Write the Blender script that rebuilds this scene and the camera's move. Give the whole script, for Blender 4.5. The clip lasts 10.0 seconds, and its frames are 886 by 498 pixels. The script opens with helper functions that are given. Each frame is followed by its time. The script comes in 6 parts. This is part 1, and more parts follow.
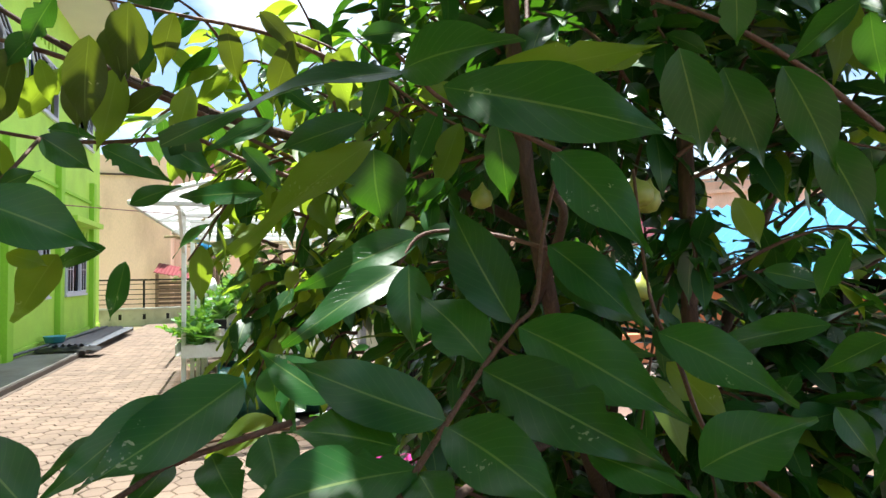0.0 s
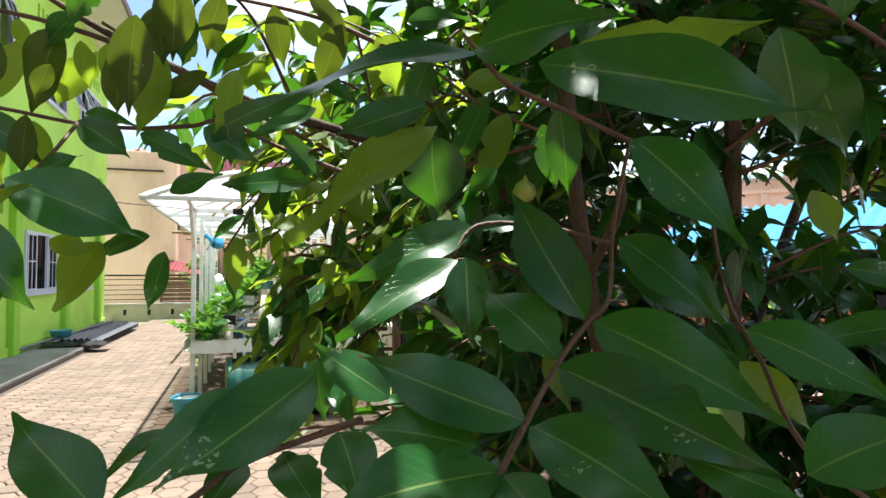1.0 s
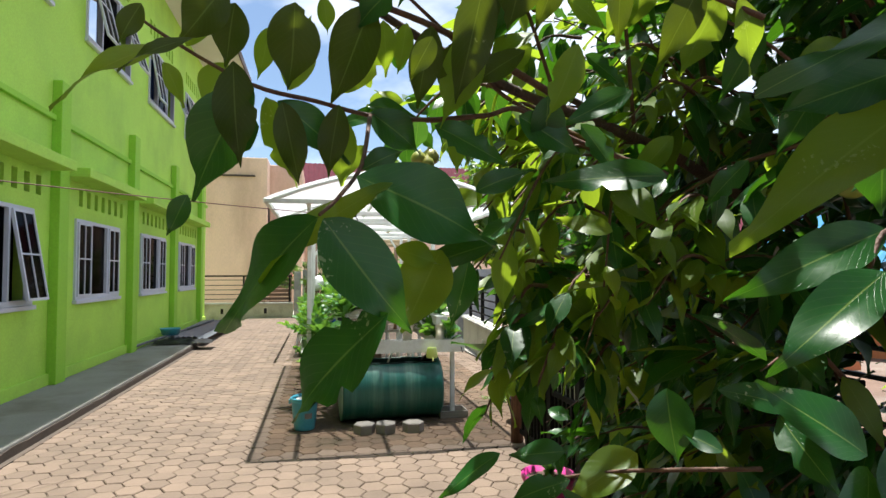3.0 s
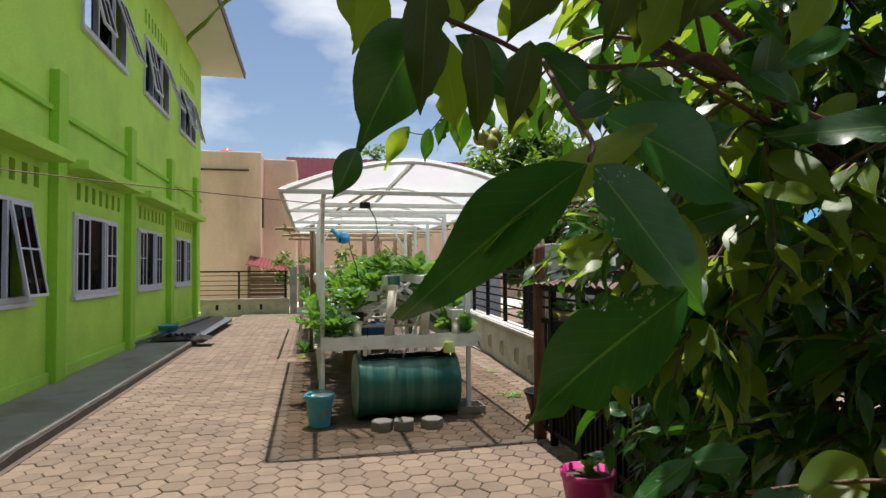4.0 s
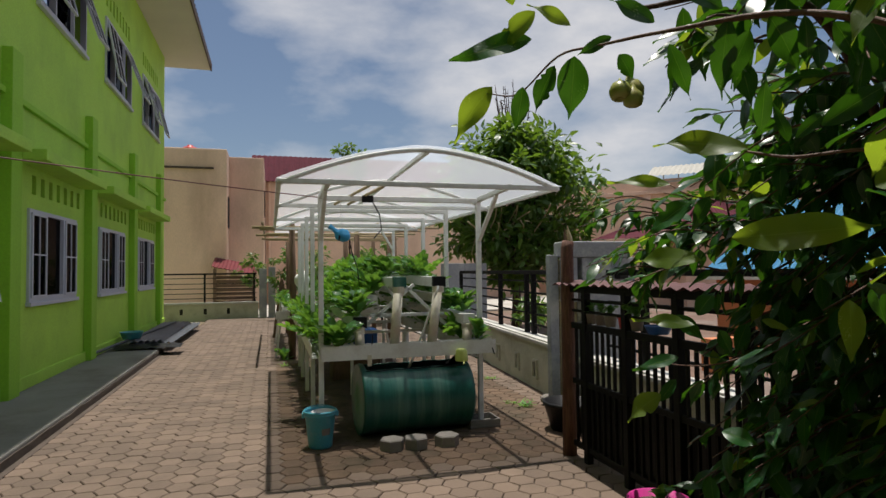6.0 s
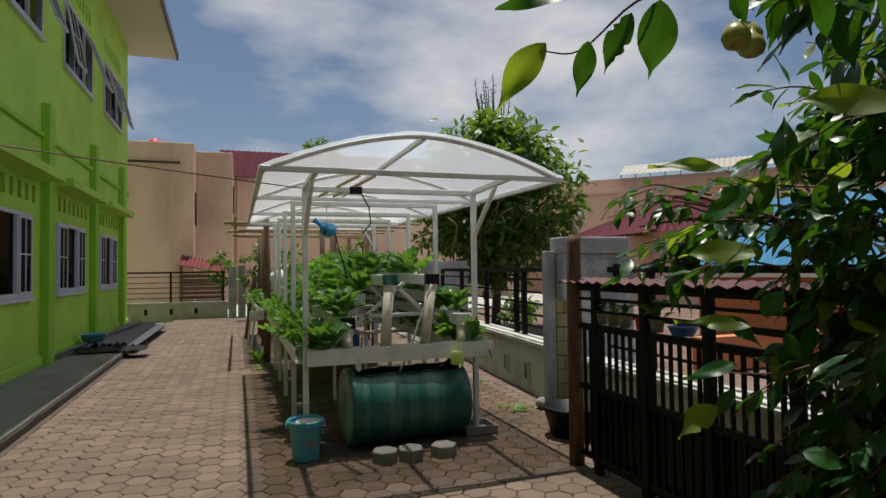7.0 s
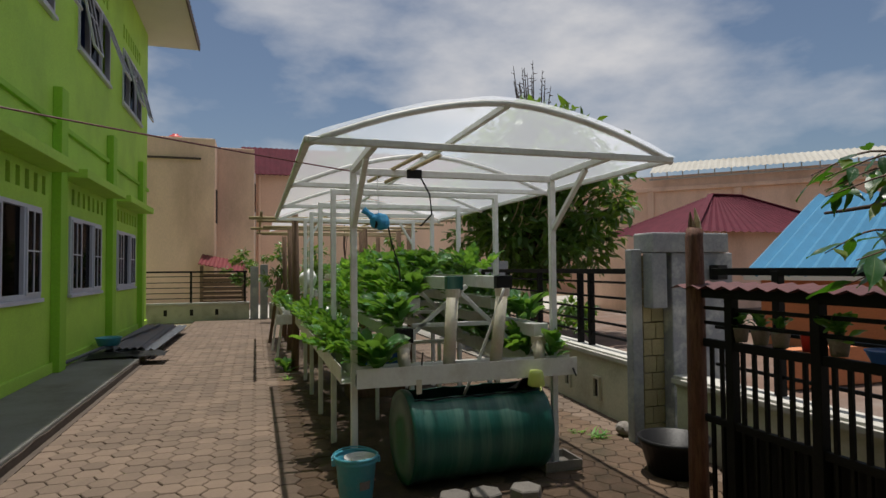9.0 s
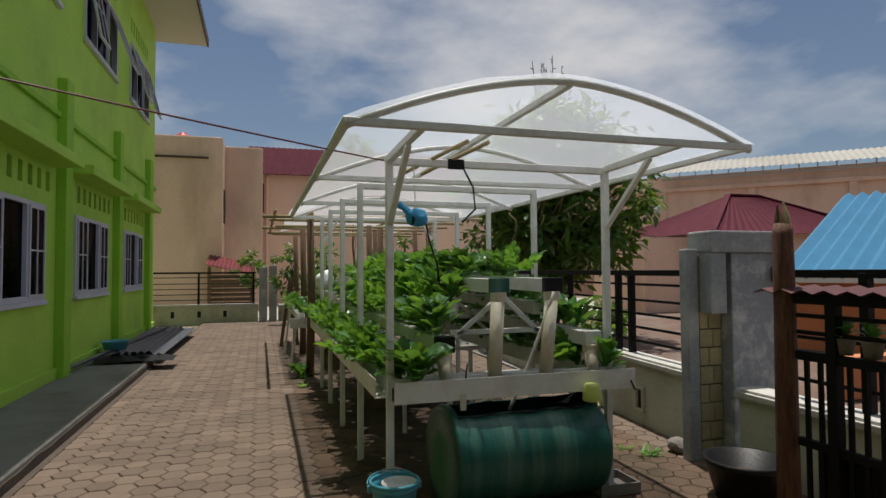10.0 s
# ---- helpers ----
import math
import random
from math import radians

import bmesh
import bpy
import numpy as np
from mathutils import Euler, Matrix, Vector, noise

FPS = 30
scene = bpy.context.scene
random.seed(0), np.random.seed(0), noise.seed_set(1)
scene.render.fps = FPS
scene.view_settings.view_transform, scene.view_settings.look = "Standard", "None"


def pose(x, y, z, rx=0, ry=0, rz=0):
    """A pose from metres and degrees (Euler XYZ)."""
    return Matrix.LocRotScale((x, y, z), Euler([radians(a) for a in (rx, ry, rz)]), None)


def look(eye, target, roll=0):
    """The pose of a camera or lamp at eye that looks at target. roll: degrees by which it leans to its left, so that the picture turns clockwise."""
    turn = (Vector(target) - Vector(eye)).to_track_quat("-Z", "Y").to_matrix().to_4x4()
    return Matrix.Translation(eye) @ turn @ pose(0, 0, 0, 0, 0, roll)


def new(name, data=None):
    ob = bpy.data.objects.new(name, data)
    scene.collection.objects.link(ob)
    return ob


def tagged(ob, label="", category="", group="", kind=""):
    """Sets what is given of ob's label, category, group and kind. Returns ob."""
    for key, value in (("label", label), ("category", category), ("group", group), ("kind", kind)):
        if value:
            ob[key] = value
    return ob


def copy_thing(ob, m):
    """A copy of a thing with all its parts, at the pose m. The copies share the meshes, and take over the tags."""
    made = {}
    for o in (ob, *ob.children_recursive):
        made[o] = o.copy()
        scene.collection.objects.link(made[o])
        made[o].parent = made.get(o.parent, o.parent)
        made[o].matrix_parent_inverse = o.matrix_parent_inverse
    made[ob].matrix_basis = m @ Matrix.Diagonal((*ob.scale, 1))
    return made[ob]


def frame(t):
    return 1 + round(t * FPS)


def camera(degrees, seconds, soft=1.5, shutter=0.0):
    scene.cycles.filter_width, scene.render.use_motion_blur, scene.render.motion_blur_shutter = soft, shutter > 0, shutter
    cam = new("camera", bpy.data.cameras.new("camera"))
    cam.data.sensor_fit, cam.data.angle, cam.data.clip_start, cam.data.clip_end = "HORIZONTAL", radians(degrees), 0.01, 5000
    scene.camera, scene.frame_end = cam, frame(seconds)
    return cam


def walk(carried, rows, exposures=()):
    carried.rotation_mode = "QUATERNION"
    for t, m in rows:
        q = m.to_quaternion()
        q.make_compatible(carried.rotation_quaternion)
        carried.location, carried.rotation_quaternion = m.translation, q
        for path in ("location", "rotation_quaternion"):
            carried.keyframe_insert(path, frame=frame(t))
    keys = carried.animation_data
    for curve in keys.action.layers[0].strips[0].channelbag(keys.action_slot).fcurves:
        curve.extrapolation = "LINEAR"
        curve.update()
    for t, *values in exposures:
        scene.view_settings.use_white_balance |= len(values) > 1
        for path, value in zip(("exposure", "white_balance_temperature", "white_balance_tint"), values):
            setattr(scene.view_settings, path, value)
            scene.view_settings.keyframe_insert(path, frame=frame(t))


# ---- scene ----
cam = camera(73.4, 10.0)
PATH = [
    (0, (-0.245, 0.013, 1.416), (0.398, 1.905, 1.498), -0.9),
    (0.5, (-0.264, 0.018, 1.417), (0.38, 1.91, 1.495), -0.8),
    (1, (-0.31, 0.073, 1.407), (0.324, 1.968, 1.487), -0.2),
    (1.5, (-0.377, 0.141, 1.412), (0.222, 2.047, 1.491), -0.2),
    (2, (-0.462, 0.212, 1.418), (0.071, 2.138, 1.49), -0.3),
    (2.5, (-0.536, 0.268, 1.424), (-0.087, 2.215, 1.504), -0.1),
    (3, (-0.661, 0.335, 1.425), (-0.259, 2.293, 1.508), -0.1),
    (4.5, (-0.957, 0.67, 1.393), (-0.5, 2.616, 1.454), -0.6),
    (5, (-1.02, 0.822, 1.398), (-0.55, 2.764, 1.468), -0.6),
    (5.5, (-1.102, 0.973, 1.395), (-0.604, 2.909, 1.468), -0.6),
    (7, (-1.27, 1.534, 1.384), (-0.616, 3.423, 1.448), -0.8),
    (7.5, (-1.299, 1.758, 1.378), (-0.648, 3.647, 1.444), -0.6),
    (8, (-1.343, 1.997, 1.382), (-0.693, 3.887, 1.446), -0.6),
    (8.5, (-1.348, 2.23, 1.378), (-0.706, 4.122, 1.446), -0.6),
    (9, (-1.368, 2.457, 1.386), (-0.768, 4.363, 1.453), -0.5),
    (9.5, (-1.423, 2.686, 1.399), (-0.842, 4.598, 1.475), -0.3),
    (10, (-1.477, 2.913, 1.386), (-0.891, 4.824, 1.458), -0.4),
]
EXPOSURES = [(0.0, 2.05, 6150, 6), (1.5, 2.0, 6150, 6), (2.5, 1.75, 6200, 6), (3.2, 1.42, 6300, 7), (4.3, 0.86, 6500, 10), (5.5, 0.42, 6500, 10), (7.0, 0.22, 6500, 10), (10.0, 0.1, 6500, 10)]
walk(cam, [(t, look(eye, target, roll)) for t, eye, target, roll in PATH], EXPOSURES)

# ---- sky and sun ----
SUN_EL, SUN_AZ = 79.0, 11.0  # degrees; azimuth from +y towards +x
world = bpy.data.worlds.new("world")
scene.world = world
world.use_nodes = True
wt = world.node_tree
wt.nodes.clear()
w_out = wt.nodes.new("ShaderNodeOutputWorld")
w_bg = wt.nodes.new("ShaderNodeBackground")
w_sky = wt.nodes.new("ShaderNodeTexSky")
w_sky.sky_type = "NISHITA"
w_sky.sun_disc = False
w_sky.sun_elevation = radians(SUN_EL)
w_sky.sun_rotation = radians(SUN_AZ)
w_co = wt.nodes.new("ShaderNodeTexCoord")
w_map = wt.nodes.new("ShaderNodeMapping")
w_map.inputs["Scale"].default_value = (1.0, 1.0, 2.2)
w_map.inputs["Location"].default_value = (0.35, 0.1, 0.0)
w_noise = wt.nodes.new("ShaderNodeTexNoise")
w_noise.inputs["Scale"].default_value = 2.6
w_noise.inputs["Detail"].default_value = 7.0
w_noise.inputs["Roughness"].default_value = 0.52
w_ramp = wt.nodes.new("ShaderNodeValToRGB")
w_ramp.color_ramp.elements[0].position = 0.43
w_ramp.color_ramp.elements[1].position = 0.66
w_mix = wt.nodes.new("ShaderNodeMixRGB")
w_mix.inputs[2].default_value = (9.0, 9.0, 9.3, 1)
wt.links.new(w_co.outputs["Generated"], w_map.inputs["Vector"])
wt.links.new(w_map.outputs[0], w_noise.inputs["Vector"])
wt.links.new(w_noise.outputs[0], w_ramp.inputs[0])
wt.links.new(w_ramp.outputs[0], w_mix.inputs[0])
wt.links.new(w_sky.outputs[0], w_mix.inputs[1])
wt.links.new(w_mix.outputs[0], w_bg.inputs[0])
w_bg.inputs[1].default_value = 0.06
wt.links.new(w_bg.outputs[0], w_out.inputs[0])

sun_data = bpy.data.lights.new("sun", "SUN")
sun_data.energy = 4.2
sun_data.angle = radians(0.6)
sun_data.color = (1.0, 0.95, 0.87)
sun = new("sun", sun_data)
e, a = radians(SUN_EL), radians(SUN_AZ)
sun.matrix_world = look((30 * math.cos(e) * math.sin(a), 30 * math.cos(e) * math.cos(a), 30 * math.sin(e)), (0, 0, 0))

# ---- materials ----
def material(name, color, rough=0.7, vary=0.25, scale=6.0, grain=60.0, bump=0.2, metal=0.0, dirt=None, dirt_amount=0.0, dirt_scale=1.5, per_object=0.0, stretch=(1, 1, 1), spec=0.5):
    """Two scales of colour variation, a stain layer and fine relief, in object-independent world coordinates."""
    m = bpy.data.materials.new(name)
    m.use_nodes = True
    nt = m.node_tree
    n, l = nt.nodes, nt.links
    bs = n["Principled BSDF"]
    bs.inputs["Roughness"].default_value = rough
    bs.inputs["Metallic"].default_value = metal
    bs.inputs["Specular IOR Level"].default_value = spec
    geo = n.new("ShaderNodeNewGeometry")
    mp = n.new("ShaderNodeMapping")
    mp.inputs["Scale"].default_value = stretch
    l.new(geo.outputs["Position"], mp.inputs["Vector"])
    n1 = n.new("ShaderNodeTexNoise")
    n1.inputs["Scale"].default_value, n1.inputs["Detail"].default_value = scale, 6
    n2 = n.new("ShaderNodeTexNoise")
    n2.inputs["Scale"].default_value, n2.inputs["Detail"].default_value = grain, 4
    l.new(mp.outputs[0], n1.inputs["Vector"])
    l.new(mp.outputs[0], n2.inputs["Vector"])
    add = n.new("ShaderNodeMath")
    add.operation = "ADD"
    l.new(n1.outputs[0], add.inputs[0])
    l.new(n2.outputs[0], add.inputs[1])
    rng = n.new("ShaderNodeMapRange")
    rng.inputs["From Min"].default_value, rng.inputs["From Max"].default_value = 0.7, 1.3
    rng.inputs["To Min"].default_value, rng.inputs["To Max"].default_value = 1 - vary, 1 + vary
    l.new(add.outputs[0], rng.inputs["Value"])
    mul = n.new("ShaderNodeVectorMath")
    mul.operation = "SCALE"
    mul.inputs[0].default_value = color
    l.new(rng.outputs[0], mul.inputs["Scale"])
    col = mul.outputs[0]
    if per_object:
        inf = n.new("ShaderNodeObjectInfo")
        r2 = n.new("ShaderNodeMapRange")
        r2.inputs["To Min"].default_value, r2.inputs["To Max"].default_value = 1 - per_object, 1 + per_object
        isl = n.new("ShaderNodeMath")
        isl.operation = "ADD"
        l.new(inf.outputs["Random"], isl.inputs[0])
        l.new(geo.outputs["Random Per Island"], isl.inputs[1])
        fr = n.new("ShaderNodeMath")
        fr.operation = "FRACT"
        l.new(isl.outputs[0], fr.inputs[0])
        l.new(fr.outputs[0], r2.inputs["Value"])
        m2 = n.new("ShaderNodeVectorMath")
        m2.operation = "SCALE"
        l.new(col, m2.inputs[0])
        l.new(r2.outputs[0], m2.inputs["Scale"])
        col = m2.outputs[0]
    if dirt:
        n3 = n.new("ShaderNodeTexNoise")
        n3.inputs["Scale"].default_value, n3.inputs["Detail"].default_value, n3.inputs["Roughness"].default_value = dirt_scale, 8, 0.65
        l.new(mp.outputs[0], n3.inputs["Vector"])
        rp = n.new("ShaderNodeMapRange")
        rp.inputs["From Min"].default_value, rp.inputs["From Max"].default_value = 0.48, 0.68
        rp.inputs["To Max"].default_value = dirt_amount
        l.new(n3.outputs[0], rp.inputs["Value"])
        mx = n.new("ShaderNodeMixRGB")
        mx.inputs[2].default_value = (*dirt, 1)
        l.new(rp.outputs[0], mx.inputs[0])
        l.new(col, mx.inputs[1])
        col = mx.outputs[0]
    l.new(col, bs.inputs["Base Color"])
    if bump:
        bp = n.new("ShaderNodeBump")
        bp.inputs["Strength"].default_value, bp.inputs["Distance"].default_value = bump, 0.01
        l.new(add.outputs[0], bp.inputs["Height"])
        l.new(bp.outputs[0], bs.inputs["Normal"])
    return m


def leaf_material(name, dark, pale, rough=0.38, through_light=0.35, vein=0.5, glow=(0.25, 0.42, 0.03)):
    """A leaf: UV x across, y along; pale midrib and side veins, blotches, light passing through."""
    m = bpy.data.materials.new(name)
    m.use_nodes = True
    nt = m.node_tree
    n, l = nt.nodes, nt.links
    bs, out = n["Principled BSDF"], n["Material Output"]
    bs.inputs["Roughness"].default_value = rough
    bs.inputs["Specular IOR Level"].default_value = 0.45

    def math_node(op, a, b=None):
        k = n.new("ShaderNodeMath")
        k.operation = op
        for i, v in enumerate((a, b)):
            if v is None:
                continue
            if isinstance(v, (int, float)):
                k.inputs[i].default_value = v
            else:
                l.new(v, k.inputs[i])
        return k.outputs[0]

    uv = n.new("ShaderNodeUVMap")
    sp = n.new("ShaderNodeSeparateXYZ")
    l.new(uv.outputs[0], sp.inputs[0])
    across = math_node("ABSOLUTE", math_node("SUBTRACT", sp.outputs[0], 0.5))
    rib = math_node("LESS_THAN", across, 0.016)
    side = math_node("SUBTRACT", sp.outputs[1], math_node("MULTIPLY", across, 0.55))
    side = math_node("GREATER_THAN", math_node("SINE", math_node("MULTIPLY", side, 75.0)), 0.965)
    veins = math_node("MAXIMUM", rib, math_node("MULTIPLY", side, 0.18))
    geo = n.new("ShaderNodeNewGeometry")
    inf = n.new("ShaderNodeObjectInfo")
    ns = n.new("ShaderNodeTexNoise")
    ns.inputs["Scale"].default_value, ns.inputs["Detail"].default_value = 35, 5
    l.new(geo.outputs["Position"], ns.inputs["Vector"])
    rnd = math_node("FRACT", math_node("ADD", inf.outputs["Random"], geo.outputs["Random Per Island"]))
    tone = math_node("ADD", math_node("MULTIPLY", rnd, 0.75), math_node("MULTIPLY", math_node("SUBTRACT", ns.outputs[0], 0.4), 0.7))
    mix = n.new("ShaderNodeMixRGB")
    mix.inputs[1].default_value, mix.inputs[2].default_value = (*dark, 1), (*pale, 1)
    l.new(tone, mix.inputs[0])
    vm = n.new("ShaderNodeMixRGB")
    vm.inputs[2].default_value = (0.20, 0.27, 0.07, 1)
    l.new(math_node("MULTIPLY", veins, vein), vm.inputs[0])
    l.new(mix.outputs[0], vm.inputs[1])
    ns2 = n.new("ShaderNodeTexNoise")
    ns2.inputs["Scale"].default_value, ns2.inputs["Detail"].default_value = 190, 3
    l.new(geo.outputs["Position"], ns2.inputs["Vector"])
    ns3 = n.new("ShaderNodeTexNoise")
    ns3.inputs["Scale"].default_value = 14
    l.new(geo.outputs["Position"], ns3.inputs["Vector"])
    specks = math_node("MULTIPLY", math_node("GREATER_THAN", ns2.outputs[0], 0.60), math_node("GREATER_THAN", ns3.outputs[0], 0.67))
    sm = n.new("ShaderNodeMixRGB")
    sm.inputs[2].default_value = (0.34, 0.36, 0.22, 1)
    l.new(math_node("MULTIPLY", specks, 0.6), sm.inputs[0])
    l.new(vm.outputs[0], sm.inputs[1])
    l.new(sm.outputs[0], bs.inputs["Base Color"])
    bp = n.new("ShaderNodeBump")
    bp.inputs["Strength"].default_value, bp.inputs["Distance"].default_value = 0.35, 0.004
    l.new(math_node("SUBTRACT", math_node("MULTIPLY", ns.outputs[0], 0.6), math_node("MAXIMUM", rib, math_node("MULTIPLY", side, 0.5))), bp.inputs["Height"])
    l.new(bp.outputs[0], bs.inputs["Normal"])
    tr = n.new("ShaderNodeBsdfTranslucent")
    tr.inputs["Color"].default_value = (*glow, 1)
    ms = n.new("ShaderNodeMixShader")
    ms.inputs[0].default_value = through_light
    l.new(bs.outputs[0], ms.inputs[1])
    l.new(tr.outputs[0], ms.inputs[2])
    l.new(ms.outputs[0], out.inputs["Surface"])
    return m


def sheet_material(name, color, clear, rough=0.35):
    """Milky plastic sheet: part see-through, part light-scattering."""
    m = bpy.data.materials.new(name)
    m.use_nodes = True
    n, l = m.node_tree.nodes, m.node_tree.links
    bs, out = n["Principled BSDF"], n["Material Output"]
    bs.inputs["Roughness"].default_value = rough
    geo = n.new("ShaderNodeNewGeometry")
    ns = n.new("ShaderNodeTexNoise")
    ns.inputs["Scale"].default_value, ns.inputs["Detail"].default_value = 2.2, 7
    l.new(geo.outputs["Position"], ns.inputs["Vector"])
    mx = n.new("ShaderNodeMixRGB")
    mx.inputs[1].default_value, mx.inputs[2].default_value = (*[c * 0.86 for c in color], 1), (*color, 1)
    l.new(ns.outputs[0], mx.inputs[0])
    l.new(mx.outputs[0], bs.inputs["Base Color"])
    tl = n.new("ShaderNodeBsdfTranslucent")
    tl.inputs["Color"].default_value = (*color, 1)
    tp = n.new("ShaderNodeBsdfTransparent")
    a = n.new("ShaderNodeMixShader")
    a.inputs[0].default_value = 0.62
    l.new(bs.outputs[0], a.inputs[1])
    l.new(tl.outputs[0], a.inputs[2])
    b = n.new("ShaderNodeMixShader")
    b.inputs[0].default_value = clear
    l.new(a.outputs[0], b.inputs[1])
    l.new(tp.outputs[0], b.inputs[2])
    l.new(b.outputs[0], out.inputs["Surface"])
    return m


def glass_material(name):
    """Thin window glass: tinted dark to dim the rooms behind, mirror-like towards grazing."""
    m = bpy.data.materials.new(name)
    m.use_nodes = True
    n, l = m.node_tree.nodes, m.node_tree.links
    n.remove(n["Principled BSDF"])
    tp = n.new("ShaderNodeBsdfTransparent")
    tp.inputs["Color"].default_value = (0.10, 0.115, 0.15, 1)
    gl = n.new("ShaderNodeBsdfGlossy")
    gl.inputs["Roughness"].default_value = 0.03
    fr = n.new("ShaderNodeFresnel")
    fr.inputs["IOR"].default_value = 1.07
    ms = n.new("ShaderNodeMixShader")
    l.new(fr.outputs[0], ms.inputs[0])
    l.new(tp.outputs[0], ms.inputs[1])
    l.new(gl.outputs[0], ms.inputs[2])
    l.new(ms.outputs[0], n["Material Output"].inputs["Surface"])
    return m


M_GREEN = material("lime_paint", (0.41, 0.66, 0.075), 0.75, 0.10, 1.2, 40, 0.12, dirt=(0.20, 0.36, 0.05), dirt_amount=0.35, dirt_scale=0.8)
M_GREEN_TRIM = material("deep_lime_paint", (0.28, 0.54, 0.035), 0.75, 0.10, 1.2, 40, 0.12)
M_PEACH = material("peach_render", (0.78, 0.55, 0.41), 0.85, 0.10, 0.7, 30, 0.15, dirt=(0.44, 0.28, 0.19), dirt_amount=0.6, dirt_scale=0.5, stretch=(1, 1, 0.35))
M_MAROON = material("maroon_roof", (0.095, 0.018, 0.030), 0.8, 0.2, 3, 40, 0.1, spec=0.15)
M_BLUE_ROOF = material("blue_roof", (0.055, 0.215, 0.37), 0.5, 0.12, 2, 40, 0.05)
M_ORANGE = material("orange_render", (0.52, 0.19, 0.08), 0.85, 0.12, 1.5, 40, 0.1)
M_CREAM = material("cream_wall_paint", (0.47, 0.47, 0.37), 0.8, 0.12, 2.0, 50, 0.2, dirt=(0.15, 0.14, 0.09), dirt_amount=0.55, dirt_scale=1.6)
M_GREY_WALL = material("grey_render", (0.30, 0.31, 0.33), 0.85, 0.16, 2.0, 40, 0.35, dirt=(0.52, 0.52, 0.50), dirt_amount=0.7, dirt_scale=3.0)
M_TAN = material("tan_block", (0.36, 0.31, 0.17), 0.9, 0.18, 6, 70, 0.4, per_object=0.12)
M_CONCRETE = material("concrete", (0.235, 0.225, 0.205), 0.92, 0.18, 1.5, 60, 0.35, dirt=(0.13, 0.105, 0.08), dirt_amount=0.7, dirt_scale=1.2)
# kept pale to reflect sunlight up at the peach facade
M_BOUNCE_CONCRETE = material("bounce_concrete", (0.42, 0.40, 0.36), 0.92, 0.15, 1.0, 60, 0.3, dirt=(0.24, 0.21, 0.17), dirt_amount=0.6, dirt_scale=0.8)
M_COPING = material("pale_coping", (0.52, 0.51, 0.47), 0.85, 0.12, 2.0, 50, 0.2, dirt=(0.22, 0.21, 0.17), dirt_amount=0.5, dirt_scale=2.5)
M_PEELING = material("peeling_grey_paint", (0.27, 0.28, 0.31), 0.8, 0.10, 1.5, 40, 0.25, dirt=(0.62, 0.62, 0.60), dirt_amount=1.0, dirt_scale=4.5)
M_PORCH = material("red_porch_sheet", (0.15, 0.020, 0.026), 0.6, 0.2, 4, 50, 0.1)
M_HALL_ROOF = material("aged_roof_sheet", (0.40, 0.385, 0.34), 0.7, 0.15, 1.0, 40, 0.1, dirt=(0.24, 0.21, 0.16), dirt_amount=0.6, dirt_scale=0.5)
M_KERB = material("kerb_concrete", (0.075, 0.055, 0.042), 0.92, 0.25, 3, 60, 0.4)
M_PAVER = material("paver", (0.146, 0.104, 0.076), 0.9, 0.14, 1.3, 90, 0.35, dirt=(0.085, 0.062, 0.045), dirt_amount=0.7, dirt_scale=1.1, per_object=0.17)
# moss brown, darkened further so the colour carries the roof's shade
M_PAVER_MOSS_SHADE = material("shaded_mossy_paver", (0.108, 0.068, 0.042), 0.92, 0.2, 1.6, 90, 0.35, dirt=(0.038, 0.030, 0.014), dirt_amount=0.85, dirt_scale=2.2, per_object=0.2)
M_SAND = material("joint_sand", (0.05, 0.038, 0.028), 0.98, 0.3, 8, 80, 0.4)
M_EARTH = material("earth", (0.17, 0.12, 0.08), 0.98, 0.3, 1, 40, 0.5, dirt=(0.08, 0.11, 0.03), dirt_amount=0.6, dirt_scale=0.4)
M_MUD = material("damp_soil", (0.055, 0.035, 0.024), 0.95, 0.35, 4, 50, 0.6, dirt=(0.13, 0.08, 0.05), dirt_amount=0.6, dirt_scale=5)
M_WHITE_STEEL = material("white_painted_steel", (0.74, 0.74, 0.72), 0.45, 0.07, 4, 60, 0.05, dirt=(0.40, 0.37, 0.31), dirt_amount=0.4, dirt_scale=7)
M_GUTTER = material("white_plastic", (0.72, 0.72, 0.69), 0.4, 0.06, 4, 50, 0.04, dirt=(0.42, 0.36, 0.29), dirt_amount=0.4, dirt_scale=6)
M_PIPE = material("cream_pipe", (0.60, 0.56, 0.44), 0.45, 0.1, 5, 50, 0.05, dirt=(0.45, 0.25, 0.20), dirt_amount=0.45, dirt_scale=5)
M_BLACK_STEEL = material("black_steel", (0.008, 0.0075, 0.0075), 0.6, 0.25, 6, 60, 0.08, spec=0.15)
M_BLACK = material("black_plastic", (0.009, 0.009, 0.010), 0.45, 0.2, 6, 60, 0.1, spec=0.25)
# second colour, stretched into paler bands around the drum
M_DRUM = material("green_drum_plastic", (0.014, 0.100, 0.078), 0.34, 0.25, 5, 60, 0.08, dirt=(0.12, 0.23, 0.18), dirt_amount=0.75, dirt_scale=1.6, stretch=(5.0, 0.3, 0.3))
M_BUCKET = material("blue_plastic", (0.075, 0.36, 0.47), 0.4, 0.1, 6, 60, 0.05, dirt=(0.25, 0.38, 0.40), dirt_amount=0.4, dirt_scale=9)
M_PINK = material("pink_plastic", (0.50, 0.03, 0.22), 0.4, 0.1, 6, 60, 0.05)
